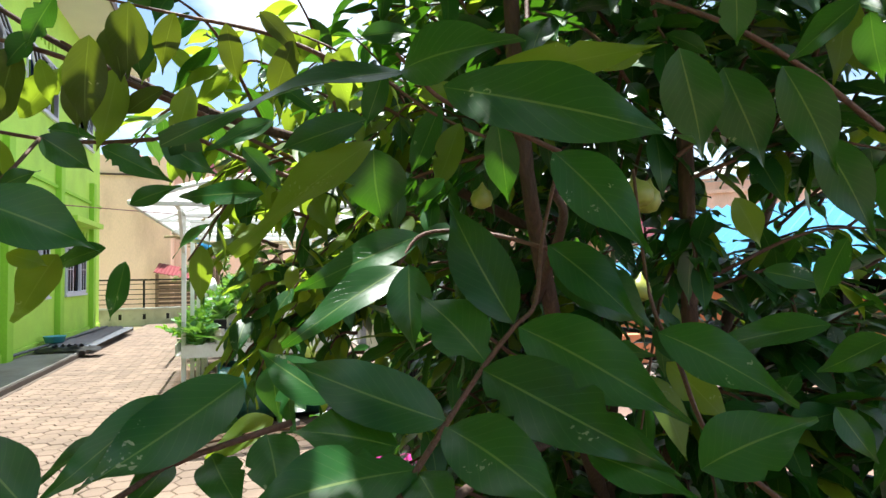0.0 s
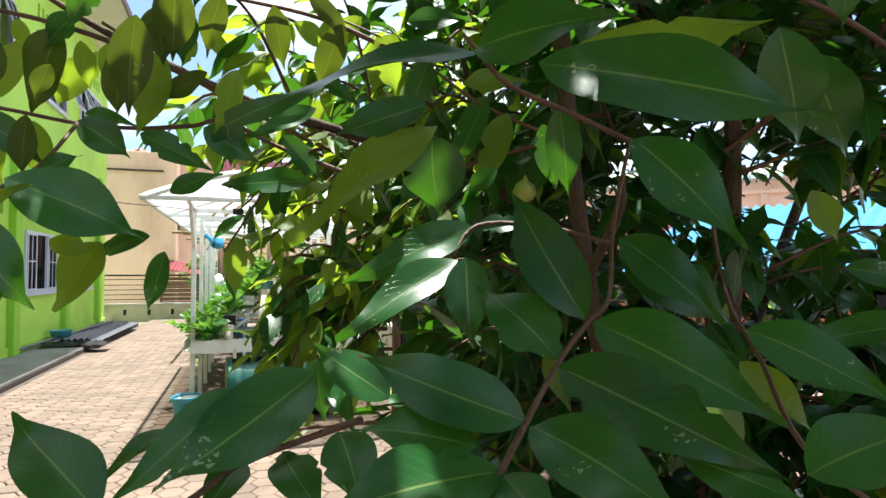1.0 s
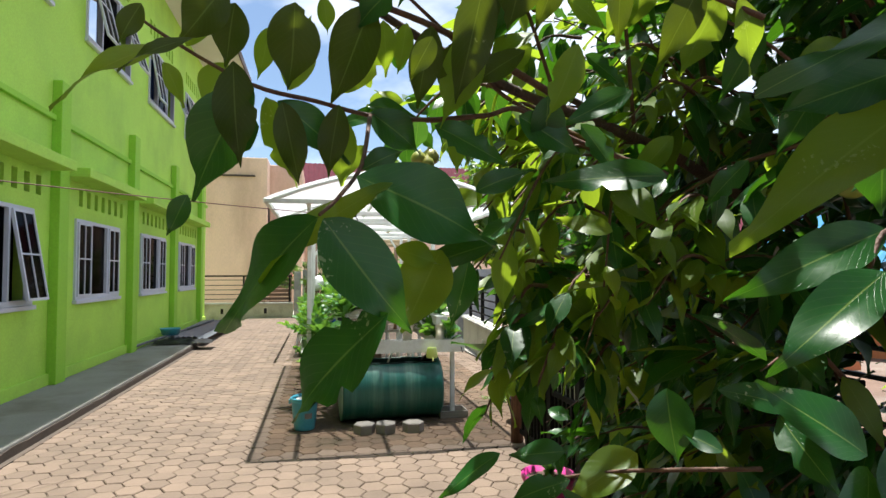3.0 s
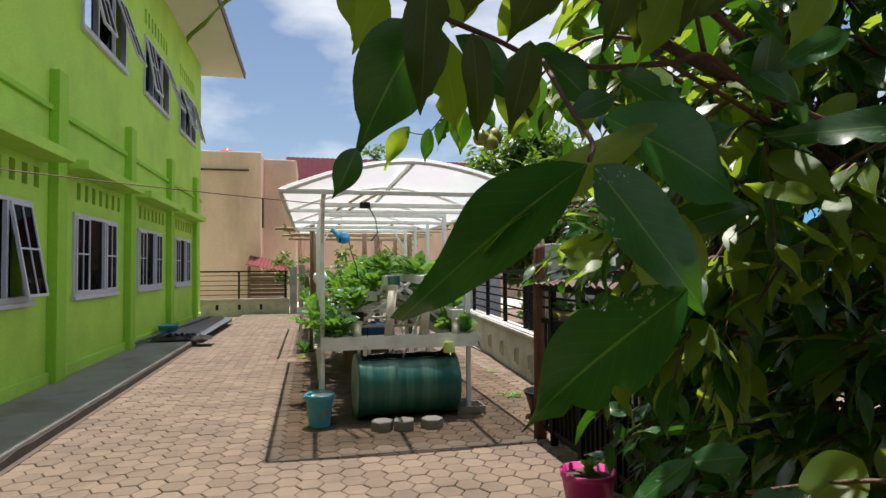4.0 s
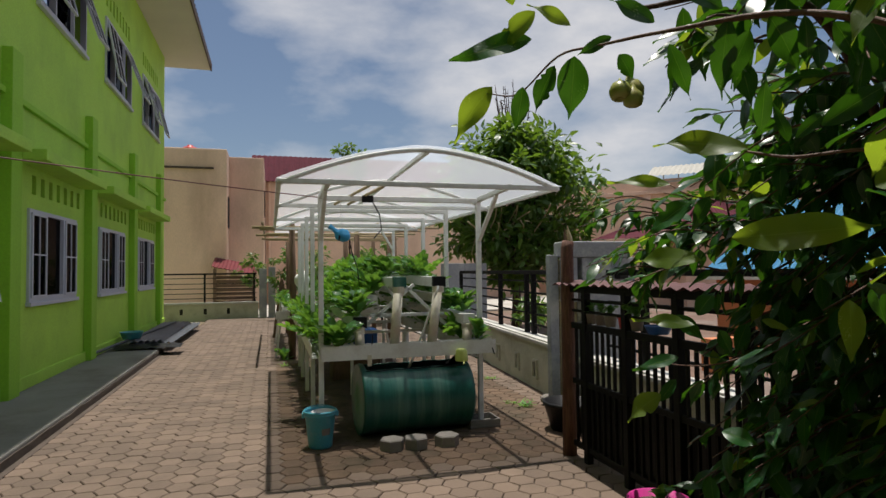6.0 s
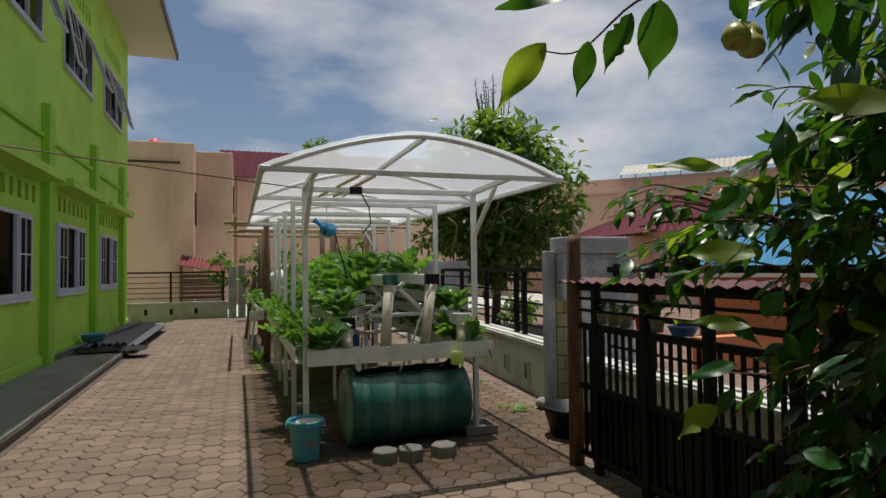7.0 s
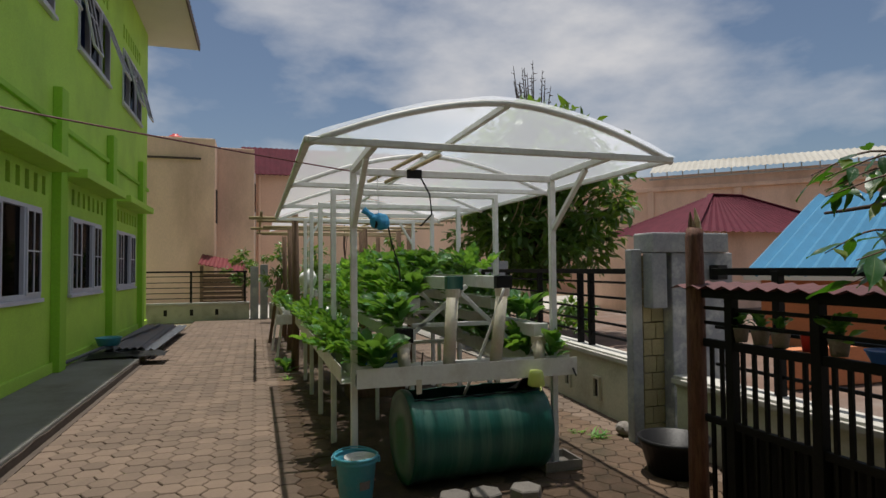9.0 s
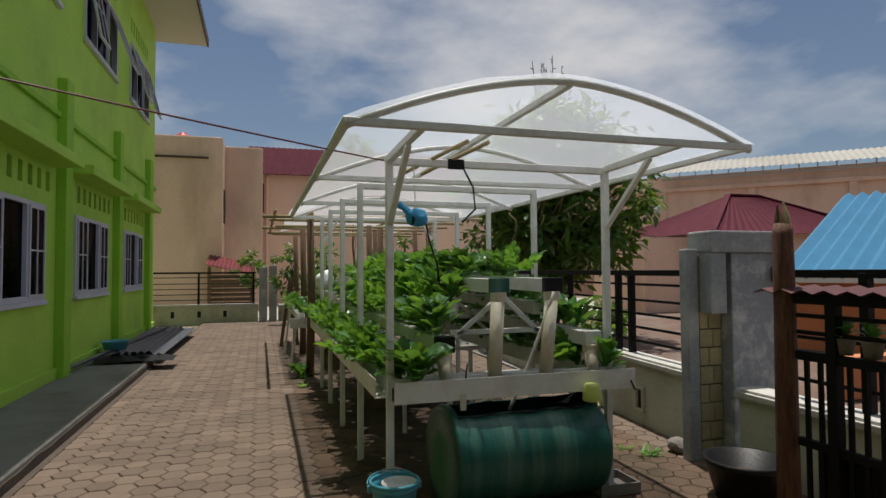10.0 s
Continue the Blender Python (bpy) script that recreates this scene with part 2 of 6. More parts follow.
M_YARD = material("red_brown_soil", (0.15, 0.095, 0.07), 0.98, 0.3, 2, 40, 0.5, dirt=(0.22, 0.20, 0.18), dirt_amount=0.6, dirt_scale=0.7)
M_YELLOW = material("yellow_green_plastic", (0.55, 0.62, 0.16), 0.4, 0.06, 6, 60, 0.03)
M_BLUE = material("bright_blue_plastic", (0.02, 0.10, 0.36), 0.4, 0.1, 6, 60, 0.05)
M_CYAN = material("light_blue_cloth", (0.03, 0.27, 0.52), 0.7, 0.15, 20, 80, 0.3)
M_CURTAIN = material("blue_curtain", (0.08, 0.13, 0.36), 0.9, 0.2, 4, 60, 0.2, stretch=(8, 8, 1))
M_ALU = material("aluminium_frame", (0.52, 0.54, 0.62), 0.45, 0.05, 5, 60, 0.03)
# near-black: the dimness of the unlit rooms is in this colour
M_ROOM_SHADE = material("room_shade", (0.025, 0.022, 0.03), 0.9, 0.2, 2, 30, 0.1)
M_WOOD = material("weathered_timber", (0.14, 0.085, 0.05), 0.85, 0.3, 8, 60, 0.5, stretch=(6, 6, 0.8))
M_REDWOOD = material("red_brown_pole", (0.105, 0.040, 0.024), 0.75, 0.35, 12, 70, 0.5, stretch=(5, 5, 0.8), dirt=(0.22, 0.12, 0.07), dirt_amount=0.5, dirt_scale=6)
M_BAMBOO = material("bamboo", (0.42, 0.33, 0.19), 0.6, 0.2, 6, 50, 0.2)
M_BARK = material("bark", (0.065, 0.034, 0.024), 0.85, 0.35, 22, 120, 0.6, stretch=(1, 1, 0.4), dirt=(0.035, 0.026, 0.02), dirt_amount=0.5, dirt_scale=14)
M_TWIG = material("red_brown_twig", (0.095, 0.040, 0.024), 0.65, 0.3, 40, 200, 0.4)
M_RUST = material("rusty_red_sheet", (0.085, 0.020, 0.020), 0.6, 0.3, 6, 60, 0.2)
M_ZINC = material("grey_corrugated_sheet", (0.085, 0.095, 0.11), 0.5, 0.3, 3, 50, 0.05)
M_SOFFIT = material("soffit_board", (0.62, 0.58, 0.48), 0.85, 0.06, 1.5, 40, 0.08)
M_ROOFTILE = material("brown_roof", (0.10, 0.065, 0.05), 0.7, 0.25, 4, 50, 0.2)
M_WHITE_ROOF = material("white_roof_sheet", (0.72, 0.72, 0.70), 0.5, 0.06, 2, 40, 0.05)
M_STONE = material("grey_paving_block", (0.21, 0.19, 0.17), 0.92, 0.15, 10, 90, 0.4, per_object=0.1)
M_RED = material("red_plastic", (0.55, 0.03, 0.02), 0.4, 0.1, 6, 60, 0.03)
M_WHITE_CLOTH = material("white_plastic_bag", (0.75, 0.75, 0.74), 0.5, 0.05, 20, 80, 0.3)
M_CABLE = material("dark_red_cable", (0.10, 0.015, 0.02), 0.5, 0.2, 20, 60, 0.0)
M_FRUIT = material("pale_green_fruit", (0.26, 0.28, 0.06), 0.35, 0.12, 14, 80, 0.05, dirt=(0.45, 0.28, 0.12), dirt_amount=0.4, dirt_scale=12)
M_SHEET = sheet_material("milky_plastic_sheet", (0.80, 0.84, 0.91), 0.50)
M_GLASS = glass_material("window_glass")
M_LEAF = leaf_material("rose_apple_leaf", (0.0035, 0.034, 0.008), (0.013, 0.080, 0.012), 0.34, 0.17, glow=(0.13, 0.38, 0.014))
M_LEAF_OLIVE = leaf_material("olive_leaf", (0.020, 0.045, 0.006), (0.048, 0.070, 0.009), 0.46, 0.34, glow=(0.12, 0.16, 0.006))
M_LEAF_YOUNG = leaf_material("young_leaf", (0.035, 0.085, 0.010), (0.11, 0.17, 0.016), 0.42, 0.46, glow=(0.36, 0.50, 0.026))
M_CROP = leaf_material("leafy_vegetable", (0.008, 0.055, 0.010), (0.13, 0.33, 0.09), 0.28, 0.26, glow=(0.30, 0.58, 0.06))
M_HERB = leaf_material("celery_leaf", (0.030, 0.13, 0.014), (0.14, 0.36, 0.055), 0.5, 0.36, glow=(0.36, 0.66, 0.06))
M_MANGO = leaf_material("far_tree_leaf", (0.010, 0.038, 0.008), (0.085, 0.18, 0.030), 0.38, 0.28)

# ---- mesh helpers ----
PLACED = set()  # things whose parts are given in world coordinates


def part(name, bm, mat, parent=None, label="", smooth=False):
    """Link a bmesh as one mesh object, under a thing or a part if one is given."""
    me = bpy.data.meshes.new(name)
    bm.normal_update()
    bm.to_mesh(me)
    bm.free()
    me.materials.append(mat)
    if smooth:
        for p in me.polygons:
            p.use_smooth = True
    ob = new(name, me)
    if parent is not None:
        ob.parent = parent
        if parent.name in PLACED:
            ob.matrix_parent_inverse = Matrix.Translation(parent.location).inverted()
    if label:
        ob["label"] = label
    return ob


def thing(name, label, category, group="", at=(0, 0, 0), kind="", world_parts=False):
    ob = new(name)
    if world_parts:
        PLACED.add(ob.name)
    ob.location = at
    ob.empty_display_size = 0.1
    return tagged(ob, label, category, group, kind)


def block(bm, x0, x1, y0, y1, z0, z1, bevel=0.0):
    g = bmesh.ops.create_cube(bm, size=1.0, matrix=Matrix.Translation(((x0 + x1) / 2, (y0 + y1) / 2, (z0 + z1) / 2)) @ Matrix.Diagonal((x1 - x0, y1 - y0, z1 - z0, 1)))
    if bevel:
        es = list({e for v in g["verts"] for e in v.link_edges})
        bmesh.ops.bevel(bm, geom=es, offset=bevel, segments=2, affect="EDGES", profile=0.6)


def solid(*args, bevel=0.0):
    bm = bmesh.new()
    block(bm, *args, bevel=bevel)
    return bm


def frame_to(p0, p1, up=(0, 0, 1)):
    d = (Vector(p1) - Vector(p0))
    q = d.normalized()
    u = Vector(up)
    if abs(q.dot(u)) > 0.98:
        u = Vector((0, 1, 0))
    s = q.cross(u).normalized()
    t = s.cross(q)
    return Matrix((s, q, t)).transposed().to_4x4(), d.length


def beam(bm, p0, p1, w, h, bevel=0.004):
    """A square section from p0 to p1."""
    r, length = frame_to(p0, p1)
    m = Matrix.Translation((Vector(p0) + Vector(p1)) / 2) @ r @ Matrix.Diagonal((w, length, h, 1))
    g = bmesh.ops.create_cube(bm, size=1.0, matrix=m)
    if bevel:
        es = list({e for v in g["verts"] for e in v.link_edges})
        bmesh.ops.bevel(bm, geom=es, offset=bevel, segments=1, affect="EDGES")


def beam_of(p0, p1, w, h, bevel=0.004):
    bm = bmesh.new()
    beam(bm, p0, p1, w, h, bevel)
    return bm


def tube(bm, pts, radii, n=8, cap=True):
    """A round tube along points, with a radius for each."""
    rings = []
    pts = [Vector(p) for p in pts]
    for i, p in enumerate(pts):
        d = (pts[min(i + 1, len(pts) - 1)] - pts[max(i - 1, 0)]).normalized()
        u = Vector((0, 0, 1)) if abs(d.z) < 0.95 else Vector((1, 0, 0))
        s = d.cross(u).normalized()
        t = s.cross(d)
        r = radii[i] if isinstance(radii, (list, tuple)) else radii
        rings.append([bm.verts.new(p + (s * math.cos(k * 2 * math.pi / n) + t * math.sin(k * 2 * math.pi / n)) * r) for k in range(n)])
    for a, b in zip(rings, rings[1:]):
        for k in range(n):
            bm.faces.new((a[k], a[(k + 1) % n], b[(k + 1) % n], b[k]))
    if cap:
        bm.faces.new(list(reversed(rings[0])))
        bm.faces.new(rings[-1])


def tube_of(pts, radii, n=8):
    bm = bmesh.new()
    tube(bm, pts, radii, n)
    return bm


def lathe(profile, n=28, at=(0, 0, 0), axis="z"):
    """A turned form from (radius, height) pairs."""
    bm = bmesh.new()
    rings = []
    for r, h in profile:
        ring = []
        for k in range(n):
            c, s = math.cos(2 * math.pi * k / n) * r, math.sin(2 * math.pi * k / n) * r
            p = (c, s, h) if axis == "z" else (h, c, s)
            ring.append(bm.verts.new(Vector(p) + Vector(at)))
        rings.append(ring)
    for a, b in zip(rings, rings[1:]):
        for k in range(n):
            bm.faces.new((a[k], a[(k + 1) % n], b[(k + 1) % n], b[k]))
    return bm


def sag(p0, p1, drop, n=14):
    p0, p1 = Vector(p0), Vector(p1)
    return [p0.lerp(p1, i / n) - Vector((0, 0, drop * 4 * (i / n) * (1 - i / n))) for i in range(n + 1)]


def corrugated(bm, origin, along, down, n, rows=1, amp=0.012):
    """A ribbed sheet: ribs repeat along one edge and run down the other."""
    o, a, d = Vector(origin), Vector(along), Vector(down)
    nor = a.cross(d).normalized()
    top = []
    for j in range(rows + 1):
        top.append([bm.verts.new(o + a * (i / (2 * n)) + d * (j / rows) + nor * (amp if i % 2 else -amp)) for i in range(2 * n + 1)])
    for r0, r1 in zip(top, top[1:]):
        for i in range(2 * n):
            bm.faces.new((r0[i], r0[i + 1], r1[i + 1], r1[i]))


def wall_x(x0, x1, ya, yb, za, zb, holes):
    """A wall across x0..x1 with real openings, holes as (y0, y1, z0, z1)."""
    bm = bmesh.new()
    ys = sorted({ya, yb, *[h[0] for h in holes], *[h[1] for h in holes]})
    zs = sorted({za, zb, *[h[2] for h in holes], *[h[3] for h in holes]})
    inside = lambda y, z: any(h[0] < y < h[1] and h[2] < z < h[3] for h in holes)
    for z0, z1 in zip(zs, zs[1:]):
        run = None
        for y0, y1 in zip(ys, ys[1:]):
            if inside((y0 + y1) / 2, (z0 + z1) / 2):
                if run:
                    block(bm, x0, x1, run[0], run[1], z0, z1)
                run = None
            else:
                run = (run[0], y1) if run else (y0, y1)
        if run:
            block(bm, x0, x1, run[0], run[1], z0, z1)
    return bm


def lattice(x, ys, zs, thick, open_cells):
    """A framed plate in one piece: a grid of bars round the open cells."""
    bm = bmesh.new()
    g = [[bm.verts.new((x, y, z)) for y in ys] for z in zs]
    for j in range(len(zs) - 1):
        for i in range(len(ys) - 1):
            if (i, j) not in open_cells:
                bm.faces.new((g[j][i], g[j][i + 1], g[j + 1][i + 1], g[j + 1][i]))
    bm.normal_update()
    bmesh.ops.solidify(bm, geom=bm.faces[:], thickness=thick)
    bmesh.ops.recalc_face_normals(bm, faces=bm.faces[:])
    return bm


# ---- ground ----
ground = part("ground", solid(-300, 300, -300, 400, -0.4, -0.06), M_EARTH)
tagged(ground, "bare brown earth with patches of weeds", "ground", kind="structure")
walkway = part("walkway", solid(-3.86, -3.02, -8.0, 18.0, -0.05, 0.10, bevel=0.012), M_CONCRETE)
tagged(walkway, "raised grey concrete walkway along the green building", "walkway", kind="structure")
# front face darker than the walkway top, with an uneven upper edge
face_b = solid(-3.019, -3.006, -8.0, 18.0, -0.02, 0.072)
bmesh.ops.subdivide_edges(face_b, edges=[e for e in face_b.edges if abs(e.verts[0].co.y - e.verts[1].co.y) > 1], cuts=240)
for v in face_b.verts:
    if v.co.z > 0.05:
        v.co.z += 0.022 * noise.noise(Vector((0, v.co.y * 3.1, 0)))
part("dark_face", face_b, M_KERB, walkway, "dark brown walkway edge")
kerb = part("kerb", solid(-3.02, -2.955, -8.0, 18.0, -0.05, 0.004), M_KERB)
tagged(kerb, "dark drain strip beside the walkway", "kerb", kind="structure")
# damp soil; its dark colour spreads wider to deepen the frame's shade
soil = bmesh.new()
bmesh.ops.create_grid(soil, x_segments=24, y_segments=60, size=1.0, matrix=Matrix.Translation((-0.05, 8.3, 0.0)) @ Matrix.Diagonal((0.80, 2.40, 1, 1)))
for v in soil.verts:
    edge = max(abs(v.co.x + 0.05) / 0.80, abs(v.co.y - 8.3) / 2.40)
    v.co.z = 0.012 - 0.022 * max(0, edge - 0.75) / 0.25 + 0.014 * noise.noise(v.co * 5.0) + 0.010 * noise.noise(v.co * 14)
soil_shade_ob = part("soil", soil, M_MUD, smooth=True)
tagged(soil_shade_ob, "dark damp soil and algae under the growing frame, widened to stand in for its shade", "soil", kind="structure")

# ---- the green school building ----
WX = -3.88
house = thing("school_building", "two-storey lime green building with aluminium windows", "building", at=(WX, 6, 0))


def under(ob, parent):
    ob.parent = parent
    ob.matrix_parent_inverse = Matrix.Translation(parent.location).inverted()
    return ob


low = [9.05 + 2.93 * k for k in range(-5, 3)]
holes = []
for y in low:
    holes.append((y, y + 1.74, 1.08, 2.17))
    for i in range(7):
        holes.append((y + 0.14 + i * 0.28, y + 0.27 + i * 0.28, 2.35, 2.58))
up = [12.32 + 3.05 * k for k in range(-6, 2)]
for y in up:
    holes.append((y, y + 1.92, 4.70, 5.80))
    for i in range(8):
        holes.append((y + 0.06 + i * 0.235, y + 0.18 + i * 0.235, 6.02, 6.31))
under(part("wall", wall_x(WX - 0.18, WX, -8, 18.2, 0.0, 7.2, holes), M_GREEN), house)
under(part("end_wall", solid(-14, WX - 0.18, 18.02, 18.2, 0.0, 7.2), M_GREEN), house)
under(part("back_wall", solid(-14.2, -14, -8, 18.2, 0.0, 7.2), M_GREEN), house)
under(part("near_wall", solid(-14, WX - 0.18, -8, -7.82, 0.0, 7.2), M_GREEN), house)
# room surfaces coloured near-black in place of indoor shade
under(part("interior_partition", solid(-8.0, -7.9, -7.8, 18.0, 0.0, 7.2), M_ROOM_SHADE), house)
under(part("interior_floor", solid(-7.9, WX - 0.2, -7.8, 18.0, 3.2, 3.4), M_ROOM_SHADE), house)
under(part("plinth", solid(WX, WX + 0.035, -8, 18.2, 0.10, 0.24, bevel=0.008), M_GREEN), house)
under(part("string_course", solid(WX, WX + 0.05, -8, 18.2, 3.30, 3.37, bevel=0.008), M_GREEN_TRIM), house)
for y in low:
    under(part("pilaster", solid(WX, WX + 0.11, y - 0.74, y - 0.46, 0.10, 3.80, bevel=0.008), M_GREEN_TRIM), house)
    under(part("canopy", solid(WX, WX + 0.34, y - 0.45, y + 2.06, 2.66, 2.78, bevel=0.01), M_GREEN), house)
under(part("pilaster", solid(WX, WX + 0.11, 17.05, 17.33, 0.10, 3.84, bevel=0.008), M_GREEN_TRIM), house)
roof = under(part("roof", beam_of((WX - 4.6, 5.6, 9.35), (WX - 4.6, 5.61, 9.35), 0.1, 0.1), M_ROOFTILE), house)
rb = bmesh.new()
corrugated(rb, (-2.76, -8.5, 7.28), (0, 27.5, 0), (-6.2, 0, 3.0), 120, 1, 0.022)
rb.normal_update()
bmesh.ops.solidify(rb, geom=rb.faces[:], thickness=0.02)
rb.to_mesh(roof.data)
rb.free()
under(part("soffit", solid(-4.06, -2.80, -8.5, 18.95, 7.13, 7.17), M_SOFFIT), house)
under(part("fascia", solid(-2.80, -2.765, -8.5, 18.95, 7.11, 7.27), M_ROOFTILE), house)
under(part("gable_board", solid(-9.0, -2.80, 18.90, 18.95, 7.17, 7.27), M_SOFFIT), house)


def window(name, y, z, w, h, swing, curtain=False):
    """An aluminium window of three lights; outer lights may stand open."""
    win = under(part(name, solid(WX - 0.06, WX + 0.03, y, y + w, z, z + 0.045), M_ALU), house)
    win["label"] = "grey aluminium window with side casements"
    ys = (y, y + 0.04, y + w * 0.3, y + w * 0.3 + 0.04, y + w * 0.7 - 0.04, y + w * 0.7, y + w - 0.04, y + w)
    fb = lattice(WX + 0.028, ys, (z + 0.046, z + 0.06, z + h - 0.045, z + h), 0.08, {(1, 1), (3, 1), (5, 1)})
    f = part("window_frame", fb, M_ALU)
    f.parent = win
    pane = part("pane", solid(WX - 0.02, WX - 0.014, y + w * 0.3 + 0.045, y + w * 0.7 - 0.045, z + 0.045, z + h - 0.045), M_GLASS)
    pane.parent = win
    sill = part("window_sill", solid(WX + 0.002, WX + 0.06, y - 0.03, y + w + 0.03, z - 0.05, z - 0.002, bevel=0.006), M_ALU)
    sill.parent = win
    for side, ang in ((0, swing[0]), (1, swing[1])):
        cw = w * 0.3 - 0.045
        cb = lattice(0.016, (0, 0.03, cw / 2 - 0.006, cw / 2 + 0.006, cw - 0.03, cw), (0, 0.03, h * 0.46, h * 0.46 + 0.018, h - 0.12, h - 0.09), 0.032, {(1, 1), (3, 1), (1, 3), (3, 3)})
        gb = solid(-0.003, 0.003, 0.03, cw - 0.03, 0.03, h - 0.12)
        # hung at the top, swinging outwards at the foot
        m = Matrix.Translation((WX + 0.032, y + 0.045 if side == 0 else y + w - 0.045 - cw, z + h - 0.045)) @ Matrix.Rotation(radians(-ang), 4, "Y") @ Matrix.Translation((0, 0, -(h - 0.09)))
        cb.transform(m)
        gb.transform(m)
        c = part("casement", cb, M_ALU)
        c.parent = win
        g = part("pane", gb, M_GLASS)
        g.parent = win
    if curtain:
        kb = bmesh.new()
        for y0, y1 in ((y + 0.1, y + w * 0.42), (y + w * 0.6, y + w - 0.1)):
            k = 26
            vs = [[kb.verts.new((WX - 0.26 + 0.03 * math.sin(i * 1.7), y0 + (y1 - y0) * i / k, zz)) for i in range(k + 1)] for zz in (z + 0.02, z + h + 0.1)]
            for i in range(k):
                kb.faces.new((vs[0][i], vs[0][i + 1], vs[1][i + 1], vs[1][i]))
        c = part("curtain", kb, M_CURTAIN, label="blue curtain", smooth=True)
        c.parent = win


for i, y in enumerate(low):
    window("ground_floor_window", y, 1.08, 1.74, 1.09, [(0, 0), (0, 0), (0, 6), (4, 0), (0, 10), (0, 0), (0, 0), (0, 0)][i % 8])
for i, y in enumerate(up):
    window("upper_window", y, 4.70, 1.92, 1.10, [(8, 14), (12, 6), (16, 8), (14, 12), (6, 16), (14, 18), (10, 20), (16, 14)][i % 8], True)

# ---- boundary walls ----
def rail_fence(parent, p0, p1, z0, z1, posts, rails=6, w=0.03):
    p0, p1 = Vector((*p0, 0)), Vector((*p1, 0))
    for k in range(rails):
        z = z1 - (z1 - z0) * k / (rails - 1)
        t = 0.05 if k == 0 else 0.022
        if k == 1:
            z += 0.02
        part("rail", beam_of(p0 + Vector((0, 0, z)), p1 + Vector((0, 0, z)), t, t, 0.002), M_BLACK_STEEL, parent)
    for s in posts:
        p = p0.lerp(p1, s)
        part("post", beam_of(p + Vector((0, 0, z0 - 0.12)), p + Vector((0, 0, z1 + 0.005)), 0.055, 0.055, 0.003), M_BLACK_STEEL, parent)


def low_wall(name, p0, p1, h, label, vents, side):
    """A rendered low wall with a moulded coping and small vent frames on its face."""
    p0, p1 = Vector((*p0, 0)), Vector((*p1, 0))
    r, length = frame_to(p0, p1)
    m = Matrix.Translation(p0) @ r
    wb = solid(-0.07, 0.07, 0, length, -0.2, h - 0.09)
    wb.transform(m)
    w = part(name, wb, M_CREAM)
    tagged(w, label, "wall", kind="structure")
    for k, (dx, z0, z1) in enumerate(((0.085, h - 0.09, h - 0.06), (0.12, h - 0.06, h - 0.02), (0.10, h - 0.02, h))):
        cb = solid(-dx, dx, 0, length, z0 + 0.0005, z1, bevel=0.005)
        cb.transform(m)
        part("coping", cb, M_COPING if k else M_CREAM, w)
    for s in vents:
        vb = bmesh.new()
        x0, x1 = (0.07, 0.10) if side > 0 else (-0.10, -0.07)
        y = s
        for a in ((y - 0.07, y - 0.045, 0.12, 0.34), (y + 0.045, y + 0.07, 0.12, 0.34), (y - 0.045, y + 0.045, 0.315, 0.34), (y - 0.045, y + 0.045, 0.12, 0.145)):
            block(vb, x0, x1, *a)
        vb.transform(m)
        v = part("vent_frame", vb, M_CREAM, w)
        # black block fills the vent hole, its colour standing for the dark inside
        db = solid(x0 if side > 0 else -0.075, 0.075 if side > 0 else x1, y - 0.045, y + 0.045, 0.145, 0.315)
        db.transform(m)
        part("vent_hole_dark", db, M_BLACK, v)
    return w


rw = low_wall("wall_east", (1.78, 6.62), (2.22, 12.0), 0.60, "low cream boundary wall with moulded coping", (0.9, 1.55, 2.4, 3.2), -1)
rf = thing("boundary_fence", "black steel fence with horizontal rails on the low wall", "fence", at=(0, 0, 0))
rail_fence(rf, (1.82, 6.75), (2.2, 11.6), 0.72, 1.35, (0.0, 0.22, 0.27, 0.5, 0.75, 1.0))
rw2 = low_wall("wall_east_near", (1.78, -5.0), (1.78, 6.30), 0.56, "low cream boundary wall behind the tree", (), -1)
rf2 = thing("boundary_fence", "black steel fence with horizontal rails behind the gate", "fence", at=(0, 0, 0))
rail_fence(rf2, (1.82, -5.0), (1.82, 6.0), 0.68, 1.35, (0.2, 0.4, 0.6, 0.8, 0.95), 6)
fw = low_wall("wall_north", (-8.5, 20.5), (-1.55, 20.5), 0.50, "low cream wall closing the far end of the yard", (4.05, 4.75, 5.42, 6.08), 1)
ff = thing("boundary_fence", "black steel fence with horizontal rails on the far wall", "fence", at=(0, 0, 0))
rail_fence(ff, (-8.5, 20.5), (-1.6, 20.5), 0.62, 1.36, (0.3, 0.55, 0.782, 0.99), 6)
fw2 = low_wall("wall_north_east", (-1.0, 20.5), (2.4, 20.5), 0.46, "low grey wall beside the far gate pillars", (), 1)
for x0, x1, h in ((-1.52, -1.30, 1.50), (-1.25, -1.04, 1.56)):
    p = part("gate_pillar", solid(x0, x1, 20.35, 20.60, -0.1, h, bevel=0.012), M_GREY_WALL)
    tagged(p, "weathered grey rendered pillar at the far wall", "pillar", "far gate pillars")

# near pillar of the east wall: concrete column, block strip, rendered slab
pil = thing("boundary_pillar", "weathered grey rendered pillar with exposed tan blocks", "pillar", at=(1.9, 6.5, 0))
under(part("column", solid(1.49, 1.585, 6.53, 6.62, -0.05, 1.53, bevel=0.01), M_GREY_WALL), pil)
under(part("slab", solid(1.80, 2.40, 6.44, 6.66, -0.05, 1.50, bevel=0.012), M_PEELING), pil)
under(part("cap", solid(1.60, 2.34, 6.41, 6.66, 1.502, 1.66, bevel=0.014), M_GREY_WALL), pil)
